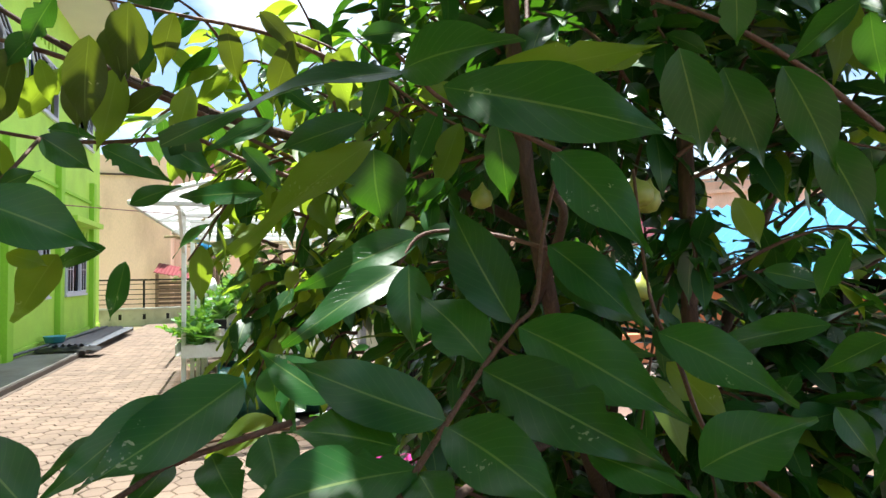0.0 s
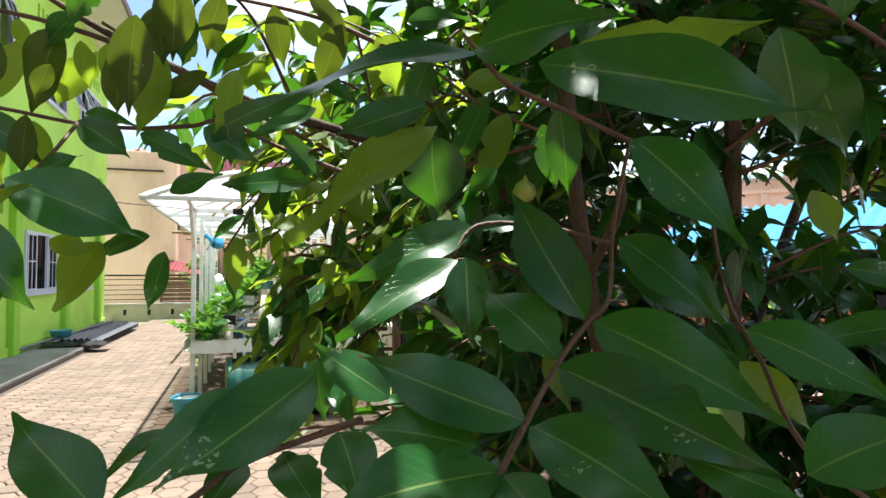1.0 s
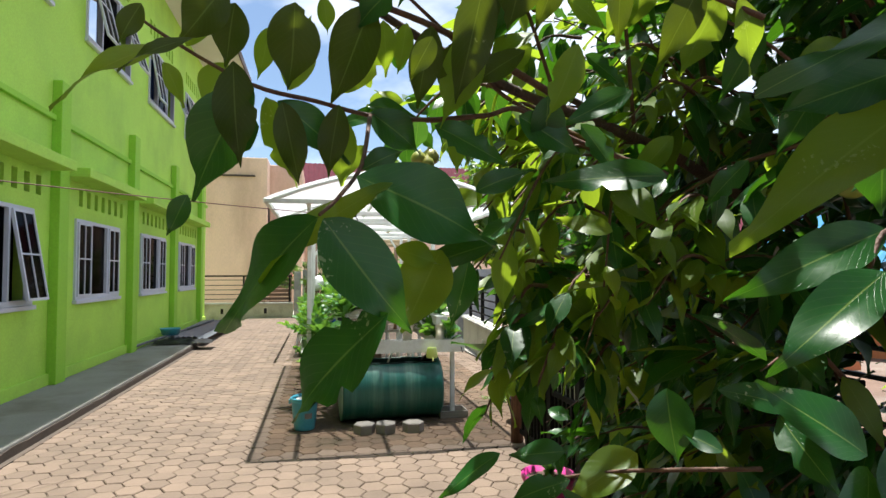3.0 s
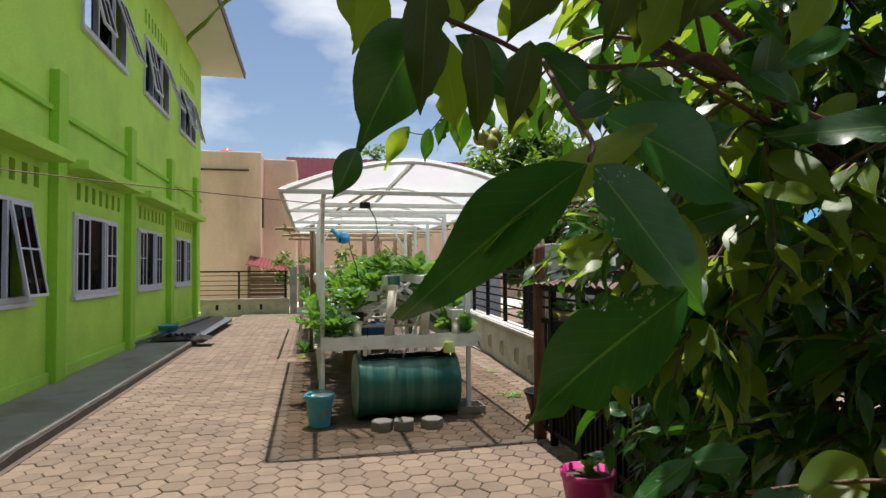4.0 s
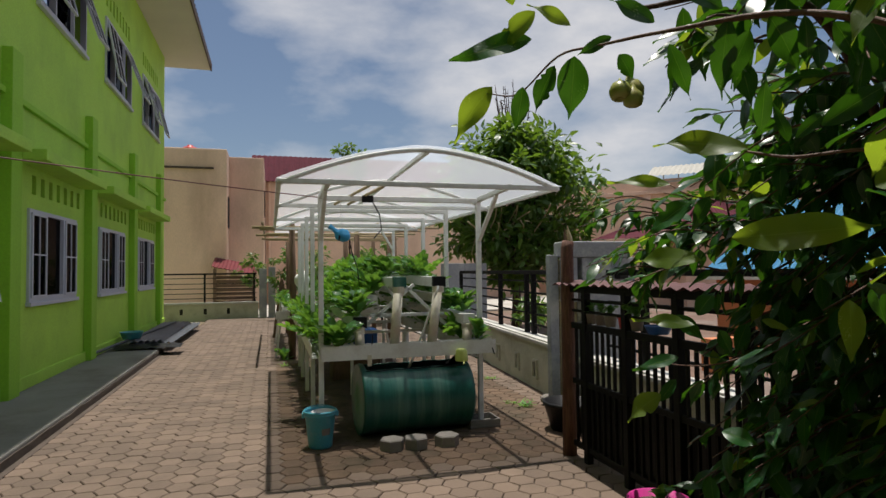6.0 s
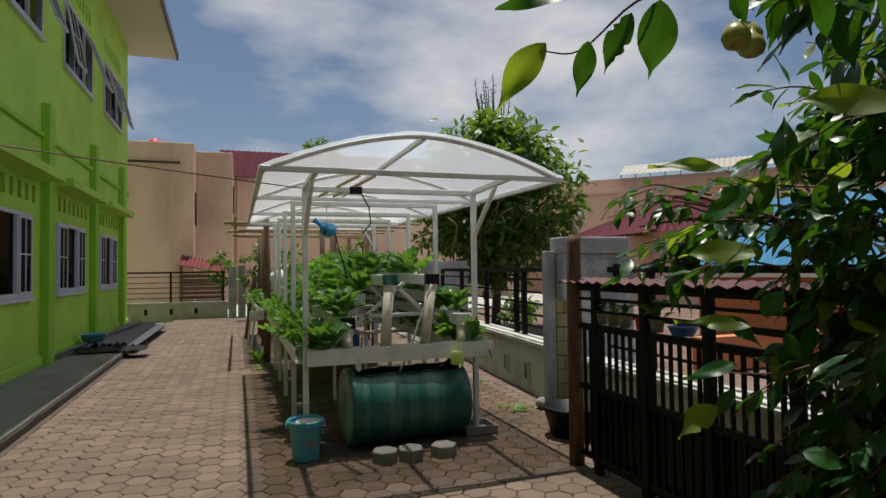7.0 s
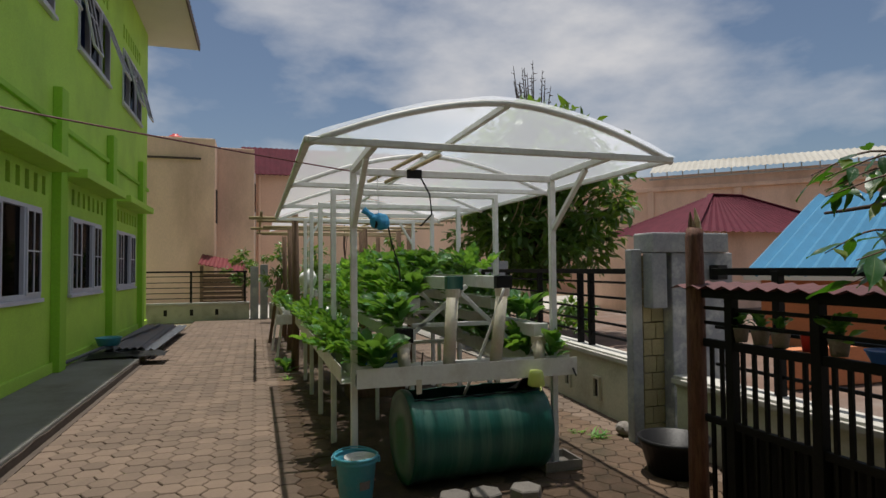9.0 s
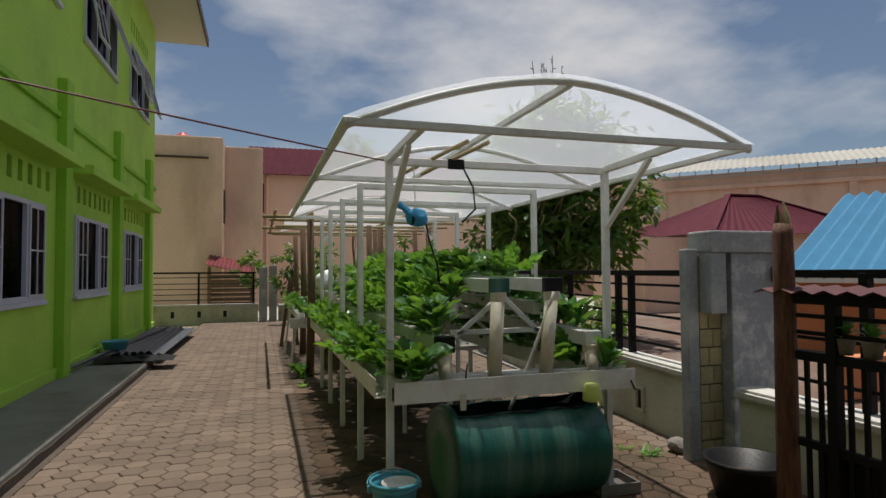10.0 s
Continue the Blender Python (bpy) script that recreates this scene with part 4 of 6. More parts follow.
part("cable", tube_of([(-0.33, 6.23, 1.99), (-0.27, 6.23, 1.88), (-0.25, 6.25, 1.75), (-0.30, 6.35, 1.68)], 0.006, 6), M_BLACK, box)
for k in range(2):
    bs = part("bamboo_stick", tube_of([(-0.62 + 0.12 * k, 6.55, 2.0), (-0.40 + 0.12 * k, 5.95, 2.09)], 0.013, 8), M_BAMBOO)
    tagged(bs, "short bamboo stick tied across the beam", "stick", "bamboo sticks on the beam")
pw = thing("hanging_white_bag", "small white plastic bag on a long string", "bag", at=(-0.72, 10.35, 1.27))
wb = bmesh.new()
bmesh.ops.create_icosphere(wb, subdivisions=3, radius=0.11)
for v in wb.verts:
    v.co.z *= 1.15
    v.co *= 1 + 0.25 * noise.noise(v.co * 12 + Vector((4, 1, 2)))
part("cloth_body", wb, M_WHITE_CLOTH, pw, smooth=True)
part("string", tube_of([(0, 0, 0.1), (0, 0, 0.84)], 0.004, 5), M_WHITE_CLOTH, pw)
wire = part("overhead_cable", tube_of(sag((-3.86, 4.26, 2.12), (-0.77, 6.33, 2.03), 0.02), 0.0045, 6), M_CABLE)
tagged(wire, "dark red cable from the building to the shelter", "cable")

# ---- second shelter of timber and bamboo ----
s2 = thing("timber_shelter", "rough timber and bamboo shelter with plastic sheeting", "shelter", at=(0, 12.5, 0), world_parts=True)
for x, y, h in ((-0.85, 11.0, 2.17), (-0.80, 13.2, 2.1), (-0.8, 15.4, 2.1), (0.15, 12.2, 2.1), (0.45, 12.8, 2.1), (0.62, 14.2, 2.15), (1.2, 13.4, 2.1), (1.2, 15.4, 2.1), (0.9, 11.4, 2.0)):
    part("post", tube_of([(x, y, -0.06), (x + 0.02, y, h * 0.5), (x, y, h)], [0.055, 0.05, 0.045], 8), M_WOOD, s2, smooth=True)
for k in range(6):
    y = 10.9 + 0.85 * k
    part("bamboo_pole", tube_of([(-1.46 + 0.1 * (k % 3), y, 2.10 + 0.03 * (k % 2)), (1.6, y + 0.1, 2.12)], 0.022, 8), M_BAMBOO, s2, smooth=True)
for x in (-1.3, -0.4, 0.5, 1.3):
    part("bamboo_pole", tube_of([(x, 10.7, 2.16), (x, 15.6, 2.2)], 0.02, 8), M_BAMBOO, s2, smooth=True)
sb = bmesh.new()
g = [[sb.verts.new((-1.1 + 2.4 * i / 12, 10.9 + 4.6 * j / 16, 2.2 + 0.18 * math.sin(math.pi * i / 12) + 0.02 * noise.noise(Vector((i, j * 0.7, 0))))) for i in range(13)] for j in range(17)]
for j in range(16):
    for i in range(12):
        sb.faces.new((g[j][i], g[j][i + 1], g[j + 1][i + 1], g[j + 1][i]))
part("roof_sheet", sb, M_SHEET, s2, "milky plastic sheet", smooth=True)
hy2 = thing("hydroponic_frame", "second white hydroponic rack behind the first", "growing rack", at=(0, 12.5, 0), world_parts=True)
for x, z in ((-0.95, 0.72), (-0.5, 1.0), (0.1, 1.2), (0.6, 1.0)):
    channel((x, 11.3, z), (x, 15.4, z), 0.11, 0.09, hy2, "channel", open_top=False)
channel((-1.1, 11.25, 0.62), (0.9, 11.25, 0.62), 0.11, 0.13, hy2, "front_gutter")
for y in (11.35, 13.3, 15.2):
    for a, b in (((-1.1, y, -0.05), (-1.0, y, 0.75)), ((0.8, y, -0.05), (0.7, y, 0.75)), ((-0.9, y, 0.7), (0.15, y, 1.25)), ((0.7, y, 0.7), (0.0, y, 1.25))):
        part("truss_bar", beam_of(a, b, 0.035, 0.035), M_WHITE_STEEL, hy2)
lad = thing("leaning_frame", "grey timber trestle leaning beside the far rack", "trestle", at=(0, 0, 0))
part("leg", beam_of((-1.12, 14.4, -0.05), (-0.95, 14.4, 1.25), 0.06, 0.05), M_WOOD, lad)
part("leg", beam_of((-0.80, 14.5, -0.05), (-0.95, 14.4, 1.25), 0.06, 0.05), M_WOOD, lad)

# ---- corrugated sheets by the building ----
for k, (x0, y0, dx, z, a) in enumerate(((-3.70, 12.6, 0.66, 0.12, 0.0), (-3.52, 12.8, 0.62, 0.155, 1.2), (-3.66, 12.9, 0.62, 0.19, -1.0))):
    cb = bmesh.new()
    corrugated(cb, (x0, y0, z), (dx, 0.05 * a, 0), (0.05 * a, 4.1, 0.02), 6, 1, 0.018)
    cb.normal_update()
    bmesh.ops.solidify(cb, geom=cb.faces[:], thickness=0.004)
    s = part("corrugated_sheet", cb, M_ZINC)
    tagged(s, "grey corrugated roofing sheet stacked on the walkway", "roofing sheet", "stacked roofing sheets")
tarp = bmesh.new()
g = [[tarp.verts.new((-3.72 + 1.05 * i / 14, 12.25 + 0.5 * j / 8, 0.105 + 0.13 * (0.5 + 0.5 * noise.noise(Vector((i * 0.7, j * 0.8, 1)))) * (1 - abs(2 * j / 8 - 1) * 0.6))) for i in range(15)] for j in range(9)]
for j in range(8):
    for i in range(14):
        tarp.faces.new((g[j][i], g[j][i + 1], g[j + 1][i + 1], g[j + 1][i]))
tp = part("tarpaulin", tarp, M_BLACK, smooth=True)
tagged(tp, "crumpled black plastic sheet on the walkway", "plastic sheet")
pp = part("steel_pipe", tube_of([(-3.86, 11.3, 0.16), (-3.3, 16.2, 0.27)], 0.025, 10), M_ZINC)
tagged(pp, "grey pipe lying across the roofing sheets", "pipe")
bx = part("blue_basin", lathe([(0, 0), (0.15, 0), (0.19, 0.12), (0.2, 0.13), (0.18, 0.12), (0.14, 0.02), (0, 0.02)], 24, (-3.62, 13.2, 0.21)), M_BUCKET, smooth=True)
tagged(bx, "blue plastic basin on the stacked sheets", "basin")

# ---- side fence with pots ----
GX = 1.0
gp = part("timber_post", tube_of([(0.98, 5.22, -0.1), (0.99, 5.23, 0.6), (0.985, 5.22, 1.2), (1.0, 5.24, 1.55), (1.01, 5.24, 1.60)], [0.054, 0.052, 0.05, 0.048, 0.045], 14), M_REDWOOD, smooth=True)
tagged(gp, "red-brown peeled tree pole at the end of the fence", "post")
for sx, sy, top, r in ((-0.02, -0.02, 1.66, 0.016), (0.0, -0.025, 1.72, 0.02), (0.02, -0.01, 1.69, 0.018), (-0.01, 0.02, 1.70, 0.018), (0.03, 0.02, 1.64, 0.014)):
    part("splinter", tube_of([(1.01 + sx, 5.24 + sy, 1.56), (1.008 + sx * 0.9, 5.243 + sy * 0.9, (1.56 + top) / 2), (1.0 + sx * 0.8, 5.245 + sy * 0.6, top)], [r, r * 0.9, 0.003], 6), M_WOOD if sx < 0 else M_BAMBOO, gp)
sf = thing("side_fence", "black steel fence with upright bars beside the tree", "fence", at=(GX, 4, 0))
for z, t in ((1.245, 0.06), (0.97, 0.045), (0.56, 0.04), (0.10, 0.04), (1.16, 0.02), (1.08, 0.02)):
    under(part("rail", beam_of((GX, 5.17, z), (GX, 1.9, z), t * 0.7, t, 0.003), M_BLACK_STEEL), sf)
y = 5.12
k = 0
while y > 2.0:
    thick = k % 7 == 2
    under(part("bar", beam_of((GX, y, 0.0 if thick else 0.10), (GX, y, 1.24 if thick else 0.97), 0.05 if thick else 0.020, 0.05 if thick else 0.020, 0.002), M_BLACK_STEEL), sf)
    y -= 0.072
    k += 1
under(part("lower_panel", solid(GX + 0.03, GX + 0.04, 2.0, 5.1, 0.04, 0.55), M_BLACK), sf)
cb = bmesh.new()
corrugated(cb, (GX - 0.07, 5.36, 1.275), (0, -2.5, 0), (0.22, 0, 0.02), 22, 1, 0.010)
cb.normal_update()
bmesh.ops.solidify(cb, geom=cb.faces[:], thickness=0.004)
cs = part("roof_strip", cb, M_RUST)
tagged(cs, "narrow rusty red corrugated strip on the fence top", "roofing strip")


def flower_pot(name, x, y, z, r, h, mat, label, soil=True, fill_to=0.84):
    p = thing(name, label, "plant pot", at=(x, y, z))
    part("pot", lathe([(0, 0.004), (r * 0.72, 0), (r * 0.96, h * 0.86), (r, h * 0.87), (r * 1.02, h), (r * 0.93, h), (r * (0.72 + 0.2 * fill_to), h * (fill_to + 0.01)), (0, h * fill_to)], 26), mat, p, smooth=True)
    if soil:
        part("soil", lathe([(r * (0.71 + 0.2 * fill_to), h * (fill_to + 0.02)), (r * 0.4, h * (fill_to + 0.06)), (0, h * (fill_to + 0.04))], 20), M_MUD, p)
    return p


flower_pot("large_basin", 1.33, 5.86, 0.0, 0.235, 0.24, M_BLACK, "wide dark plastic planting basin by the pillar", True, 0.5)
flower_pot("pink_pot", 0.66, 3.70, 0.0, 0.155, 0.25, M_PINK, "bright pink plastic flower pot with soil", True)
flower_pot("red_cup", 1.03, 4.55, 0.995, 0.035, 0.09, M_RED, "small red plastic pot on the fence rail", True)
for yy in (4.95, 4.82, 4.70, 4.40):
    flower_pot("small_pot", 1.03, yy, 0.995, 0.045, 0.075, M_STONE, "small grey pot with succulents on the fence rail", True)
flower_pot("blue_tub", 1.04, 4.2, 0.995, 0.08, 0.05, M_BLUE, "low blue tub on the fence rail", False)
rock = bmesh.new()
bmesh.ops.create_icosphere(rock, subdivisions=2, radius=0.09)
for v in rock.verts:
    v.co *= 1 + 0.3 * noise.noise(v.co * 9)
    v.co.z = max(v.co.z * 0.7, -0.05)
r = part("stone", rock, M_STONE)
r.matrix_basis = pose(1.56, 6.75, 0.05)
tagged(r, "rough pale stone at the foot of the wall", "stone")

# ---- leaves and plants ----
def leaf_outline(v, kind):
    if kind == "broad":
        return max(0.0, math.sin(math.pi * min(1, v ** 1.25 * 0.93 + 0.07))) ** 0.7
    k = min(v / 0.92, 1.0)
    body = max(0.0, math.sin(math.pi * k ** 0.86)) ** 0.85
    return max(body * (1 - 0.3 * max(0, k - 0.7) / 0.3), 0.09 * (1 - v) / 0.08 if v > 0.9 else 0.0)


def leaf_shape(width=0.4, curl=0.1, fold=0.25, wave=0.03, rows=9, cols=4, kind="pointed", seed=0, bites=0):
    """Points, faces and UVs of a leaf of length 1 along +y, its upper side towards +z."""
    rg = random.Random(seed)
    ph = rg.uniform(0, 6)
    pts, uvs, faces = [], [], []
    for j in range(rows + 1):
        v = j / rows
        hw = 0.5 * width * leaf_outline(v, kind) + 0.004
        bend = 0.10 * math.sin(v * 2.2 + ph) * v
        for i in range(cols + 1):
            u = 2 * i / cols - 1
            x = u * hw
            if bites and abs(u) == 1 and rg.random() < bites:
                x *= rg.uniform(0.55, 0.85)
            z = fold * abs(x) - curl * v * v + wave * math.sin(v * 9 + ph + (2 if u > 0 else 0)) * abs(u) * (0.3 + v)
            pts.append((x + bend * width, v, z))
            uvs.append((i / cols, v))
    for j in range(rows):
        for i in range(cols):
            a = j * (cols + 1) + i
            faces.append((a, a + 1, a + cols + 2, a + cols + 1))
    # short stalk
    return pts, faces, uvs


def mesh_of(name, pts, faces, uvs, mat, smooth=True):
    me = bpy.data.meshes.new(name)
    me.from_pydata([tuple(p) for p in pts], [], faces)
    lay = me.uv_layers.new(name="UVMap")
    idx = np.empty(len(me.loops), dtype=np.int32)
    me.loops.foreach_get("vertex_index", idx)
    lay.data.foreach_set("uv", np.array(uvs, dtype=np.float32)[idx].ravel())
    me.polygons.foreach_set("use_smooth", [smooth] * len(me.polygons))
    me.materials.append(mat)
    return me


def leaf_pose(base, tip, twist):
    """Turns a unit leaf so that it runs from base to tip; twist about its own line, from level."""
    b, q = Vector(base), Vector(tip)
    a = (q - b)
    length = a.length
    a.normalize()
    up = Vector((0, 0, 1))
    u = up - a * up.dot(a)
    if u.length < 0.15:
        u = Vector((0, -1, 0)) - a * Vector((0, -1, 0)).dot(a)
    u.normalize()
    n = (Matrix.Rotation(radians(twist), 3, a) @ u).normalized()
    s = a.cross(n).normalized()
    return Matrix.Translation(b) @ Matrix((s, a, n)).transposed().to_4x4() @ Matrix.Diagonal((length, length, length, 1))


# crops: one plant of each kind, then copies
def crop_plant(name, label, n, length, width, mat, spread, seed, herb=False):
    rg = random.Random(seed)
    p = thing(name, label, "plant", "plants in the growing racks")
    shapes = []
    for k in range(3):
        if herb:
            pts, faces, uvs = [], [], []
            for s in range(7):
                v = 0.35 + 0.65 * s / 6
                for side in (-1, 1) if s < 6 else (0,):
                    lp, lf, lu = leaf_shape(0.75, 0.2, 0.2, 0.06, 4, 2, "broad", seed + s)
                    m = Matrix.Translation((0, v, -0.25 * v * v)) @ Matrix.Rotation(radians(-58 * side + rg.uniform(-15, 15)), 4, "Z") @ Matrix.Rotation(radians(rg.uniform(-25, 25)), 4, "X") @ Matrix.Diagonal((0.27, 0.27, 0.27, 1))
                    b = len(pts)
                    pts += [m @ Vector(q) for q in lp]
                    faces += [tuple(i + b for i in f) for f in lf]
                    uvs += lu
            b = len(pts)
            for s in range(4):
                v = s / 3
                pts += [(-0.012, v, -0.25 * v * v), (0.012, v, -0.25 * v * v)]
                uvs += [(0.4, v), (0.6, v)]
            faces += [(b + 2 * s, b + 2 * s + 1, b + 2 * s + 3, b + 2 * s + 2) for s in range(3)]
        else:
            pts, faces, uvs = leaf_shape(width, 0.35, 0.3, 0.05, 7, 4, "broad", seed + k)
        shapes.append(mesh_of("leaf", pts, faces, uvs, mat))
    for k in range(n):
        ob = new("leaf", shapes[k % 3])
        ob.parent = p
        a = k * 2.4 + rg.uniform(-0.3, 0.3)
        el = radians((rg.uniform(38, 80) if herb else rg.uniform(14, 68)) if k > 2 else 82)
        s = length * rg.uniform(0.7, 1.12)
        d = Vector((math.cos(a) * math.cos(el), math.sin(a) * math.cos(el), math.sin(el)))
        b = Vector((0.01 * d.x, 0.01 * d.y, 0 if herb else 0.028 * (k % 5)))
        if not herb:
            b += Vector((d.x, d.y, 0)) * 0.03 * (k % 3)
        ob.matrix_basis = leaf_pose(b, b + d * s, rg.uniform(-25, 25))
    return p


pak = crop_plant("leafy_green_plant", "leafy green vegetable growing in a white channel", 19, 0.125, 0.58, M_CROP, 1, 3)
cel = crop_plant("celery_plant", "feathery green celery growing in a white channel", 9, 0.22, 0.5, M_HERB, 1, 9, True)
rg = random.Random(21)
first = {"pak": True, "cel": True}


def set_plant(kind, x, y, z, s):
    src = pak if kind == "pak" else cel
    m = pose(x, y, z, rg.uniform(-14, 14), rg.uniform(-14, 14), rg.uniform(0, 360))
    if first[kind]:
        first[kind] = False
        src.matrix_basis = m @ Matrix.Diagonal((s, s, s, 1))
    else:
        ob = copy_thing(src, m)
        ob.scale = (s, s, s)


ROWS_OF_PLANTS = ((-0.74, 0.75, 0.5, 0.95), (-0.44, 0.99, 0.15, 0.95), (-0.26, 1.16, 0.2, 1.0), (-0.09, 1.33, 0.3, 0.9), (0.27, 1.33, 0.3, 0.85), (0.42, 1.16, 0.2, 0.8), (0.54, 0.99, 0.1, 0.85), (0.60, 0.75, 0.05, 0.95))
for x, z, celery, s in ROWS_OF_PLANTS:
    y = 6.42 + rg.uniform(0, 0.1) + (0.35 if 1.1 < z < 1.2 else 0) + (0.45 if z > 1.3 else 0)
    while y < 10.9:
        set_plant("cel" if rg.random() < celery else "pak", x + rg.uniform(-0.04, 0.04), y, z + 0.01 + 0.006 * (y - 6.3), s * rg.uniform(0.85, 1.4))
        y += rg.uniform(0.11, 0.17)
for x, z in ((-0.95, 0.81), (-0.5, 1.09), (0.1, 1.29), (0.6, 1.09)):
    for k in range(10):
        set_plant("cel" if rg.random() < 0.4 else "pak", x, 11.45 + 0.4 * k, z, rg.uniform(0.9, 1.3))
for x, y, z, s in ((-0.98, 10.9, 0.0, 1.1), (-0.95, 11.05, 0.0, 0.9), (1.47, 6.2, 0.0, 0.75), (1.03, 4.95, 1.07, 0.45), (1.03, 4.82, 1.07, 0.5), (1.03, 4.70, 1.07, 0.4), (1.03, 4.40, 1.07, 0.6), (0.66, 3.70, 0.21, 0.6), (-0.62, 6.22, 0.73, 1.4), (-0.72, 6.34, 0.76, 1.3), (0.60, 6.22, 0.73, 1.25), (0.50, 6.40, 0.76, 0.9), (-0.55, 6.36, 0.76, 0.8)):
    set_plant("pak", x, y, z, s)

# ---- the rose apple tree ----
tree = thing("rose_apple_tree", "leafy rose apple tree with red-brown stems beside the fence", "tree", at=(0.95, 1.75, 0), world_parts=True)


def curve(pts, n=8):
    """A smooth line through a few points."""
    v = [Vector(p) for p in pts]
    v = [v[0] * 2 - v[1], *v, v[-1] * 2 - v[-2]]
    res = []
    for i in range(1, len(v) - 2):
        a, b, c, d = v[i - 1:i + 3]
        for k in range(n):
            t = k / n
            res.append(0.5 * ((2 * b) + (c - a) * t + (2 * a - 5 * b + 4 * c - d) * t * t + (3 * b - a - 3 * c + d) * t ** 3))
    return [*res, v[-2]]


def limb(name, pts, r0, r1, mat, n=10, step=6):
    c = curve(pts, step)
    radii = [r0 + (r1 - r0) * i / (len(c) - 1) for i in range(len(c))]
    return part(name, tube_of(c, [r * (1 + 0.10 * noise.noise(p * 9)) for r, p in zip(radii, c)], n), mat, tree, smooth=True)


limb("trunk", [(0.98, 1.75, -0.1), (0.85, 1.6, 0.5), (0.55, 1.35, 1.1), (0.32, 1.13, 1.65), (0.28, 1.1, 2.3), (0.4, 1.2, 3.0)], 0.028, 0.011, M_BARK)
limb("trunk", [(1.05, 1.8, -0.1), (1.0, 1.6, 0.6), (0.82, 1.25, 1.2), (0.76, 1.16, 1.5), (0.62, 1.0, 2.2), (0.6, 0.9, 2.9)], 0.03, 0.011, M_BARK)
limb("trunk", [(1.1, 1.85, -0.1), (1.3, 1.8, 0.8), (1.63, 1.87, 1.36), (2.1, 1.95, 2.1), (2.4, 2.0, 2.7)], 0.032, 0.012, M_BARK)
limb("trunk", [(1.0, 1.9, -0.1), (1.05, 2.3, 0.9), (0.9, 2.6, 1.6), (0.8, 2.7, 2.4)], 0.034, 0.014, M_BARK)
limb("limb", [(0.75, 1.5, 0.75), (0.9, 1.75, 1.35), (0.38, 1.80, 1.70), (0.0, 1.55, 1.74), (-0.30, 1.42, 1.78), (-0.54, 1.33, 1.854), (-0.72, 1.3, 1.95)], 0.022, 0.004, M_BARK)
limb("limb", [(0.38, 1.80, 1.70), (0.33, 1.72, 1.95), (0.2, 1.65, 2.3)], 0.012, 0.006, M_BARK)
limb("limb", [(0.88, 2.62, 1.55), (0.55, 2.5, 1.95), (0.1, 2.35, 2.1), (-0.25, 2.5, 2.08)], 0.02, 0.006, M_BARK)
limb("limb", [(0.95, 2.5, 1.2), (0.9, 3.1, 1.5), (0.8, 3.8, 1.6), (0.85, 4.3, 1.6)], 0.02, 0.006, M_BARK)
limb("limb", [(0.4, 1.25, 1.35), (0.3, 0.95, 1.5), (0.174, 0.755, 1.53)], 0.012, 0.005, M_BARK)
limb("limb", [(0.6, 1.4, 1.0), (0.2, 0.95, 1.1), (-0.05, 0.7, 1.12)], 0.012, 0.005, M_BARK)

HERO = {}


def hero_mesh(w, curl, kind, seed):
    key = (round(w * 10), round(curl * 10), kind, seed % 3)
    if key not in HERO:
        pts, faces, uvs = leaf_shape(max(0.17, key[0] / 10), 0.03 + curl * (0.6 + 0.4 * (seed % 4)), 0.20, 0.05 if kind else 0.04, 16, 6, "pointed", seed, 0.10 if seed % 3 == 1 else 0.0)
        HERO[key] = mesh_of("leaf", pts, faces, uvs, (M_LEAF, M_LEAF_YOUNG, M_LEAF_OLIVE)[kind])
    return HERO[key]


leaf_total = 0


def hero_branch(pts, r0, r1, leaves):
    """A twig with its leaves: base, tip, width ratio, twist, curl, 1 for a young leaf."""
    global leaf_total
    tw = limb("branch", pts, r0, r1, M_TWIG, 7, 5)
    for bx, by, bz, tx, ty, tz, w, twist, curl, kind in leaves:
        ob = new("leaf", hero_mesh(w, curl, kind, leaf_total))
        ob.parent = tw
        ob.matrix_basis = leaf_pose((bx, by, bz), (tx, ty, tz), twist)
        leaf_total += 1
    return tw


hero_branch([(-0.11, 0.555, 1.204), (-0.078, 0.594, 1.221), (0.027, 0.677, 1.3), (0.077, 0.689, 1.348), (0.11, 0.694, 1.378), (0.142, 0.73, 1.467), (0.186, 0.753, 1.585)], 0.0038, 0.0026, [
    (-0.048, 0.592, 1.260, -0.002, 0.427, 1.235, 0.40, 38, 0.10, 0),
    (0.025, 0.667, 1.301, 0.118, 0.464, 1.254, 0.38, 46, 0.12, 0),
    (0.082, 0.686, 1.348, 0.191, 0.514, 1.276, 0.36, 61, 0.10, 0),
    (-0.035, 0.631, 1.255, -0.200, 0.678, 1.324, 0.42, -55, 0.10, 0),
    (-0.078, 0.594, 1.220, -0.256, 0.539, 1.233, 0.40, -33, 0.12, 0),
    (-0.078, 0.593, 1.218, -0.085, 0.497, 1.207, 0.50, 19, 0.10, 0),
    (0.085, 0.708, 1.350, 0.021, 0.792, 1.520, 0.40, -55, 0.10, 0),
    (0.045, 0.702, 1.302, -0.017, 0.796, 1.408, 0.52, -47, 0.10, 0),
    (0.148, 0.727, 1.452, 0.219, 0.617, 1.363, 0.45, 56, 0.10, 0),
])
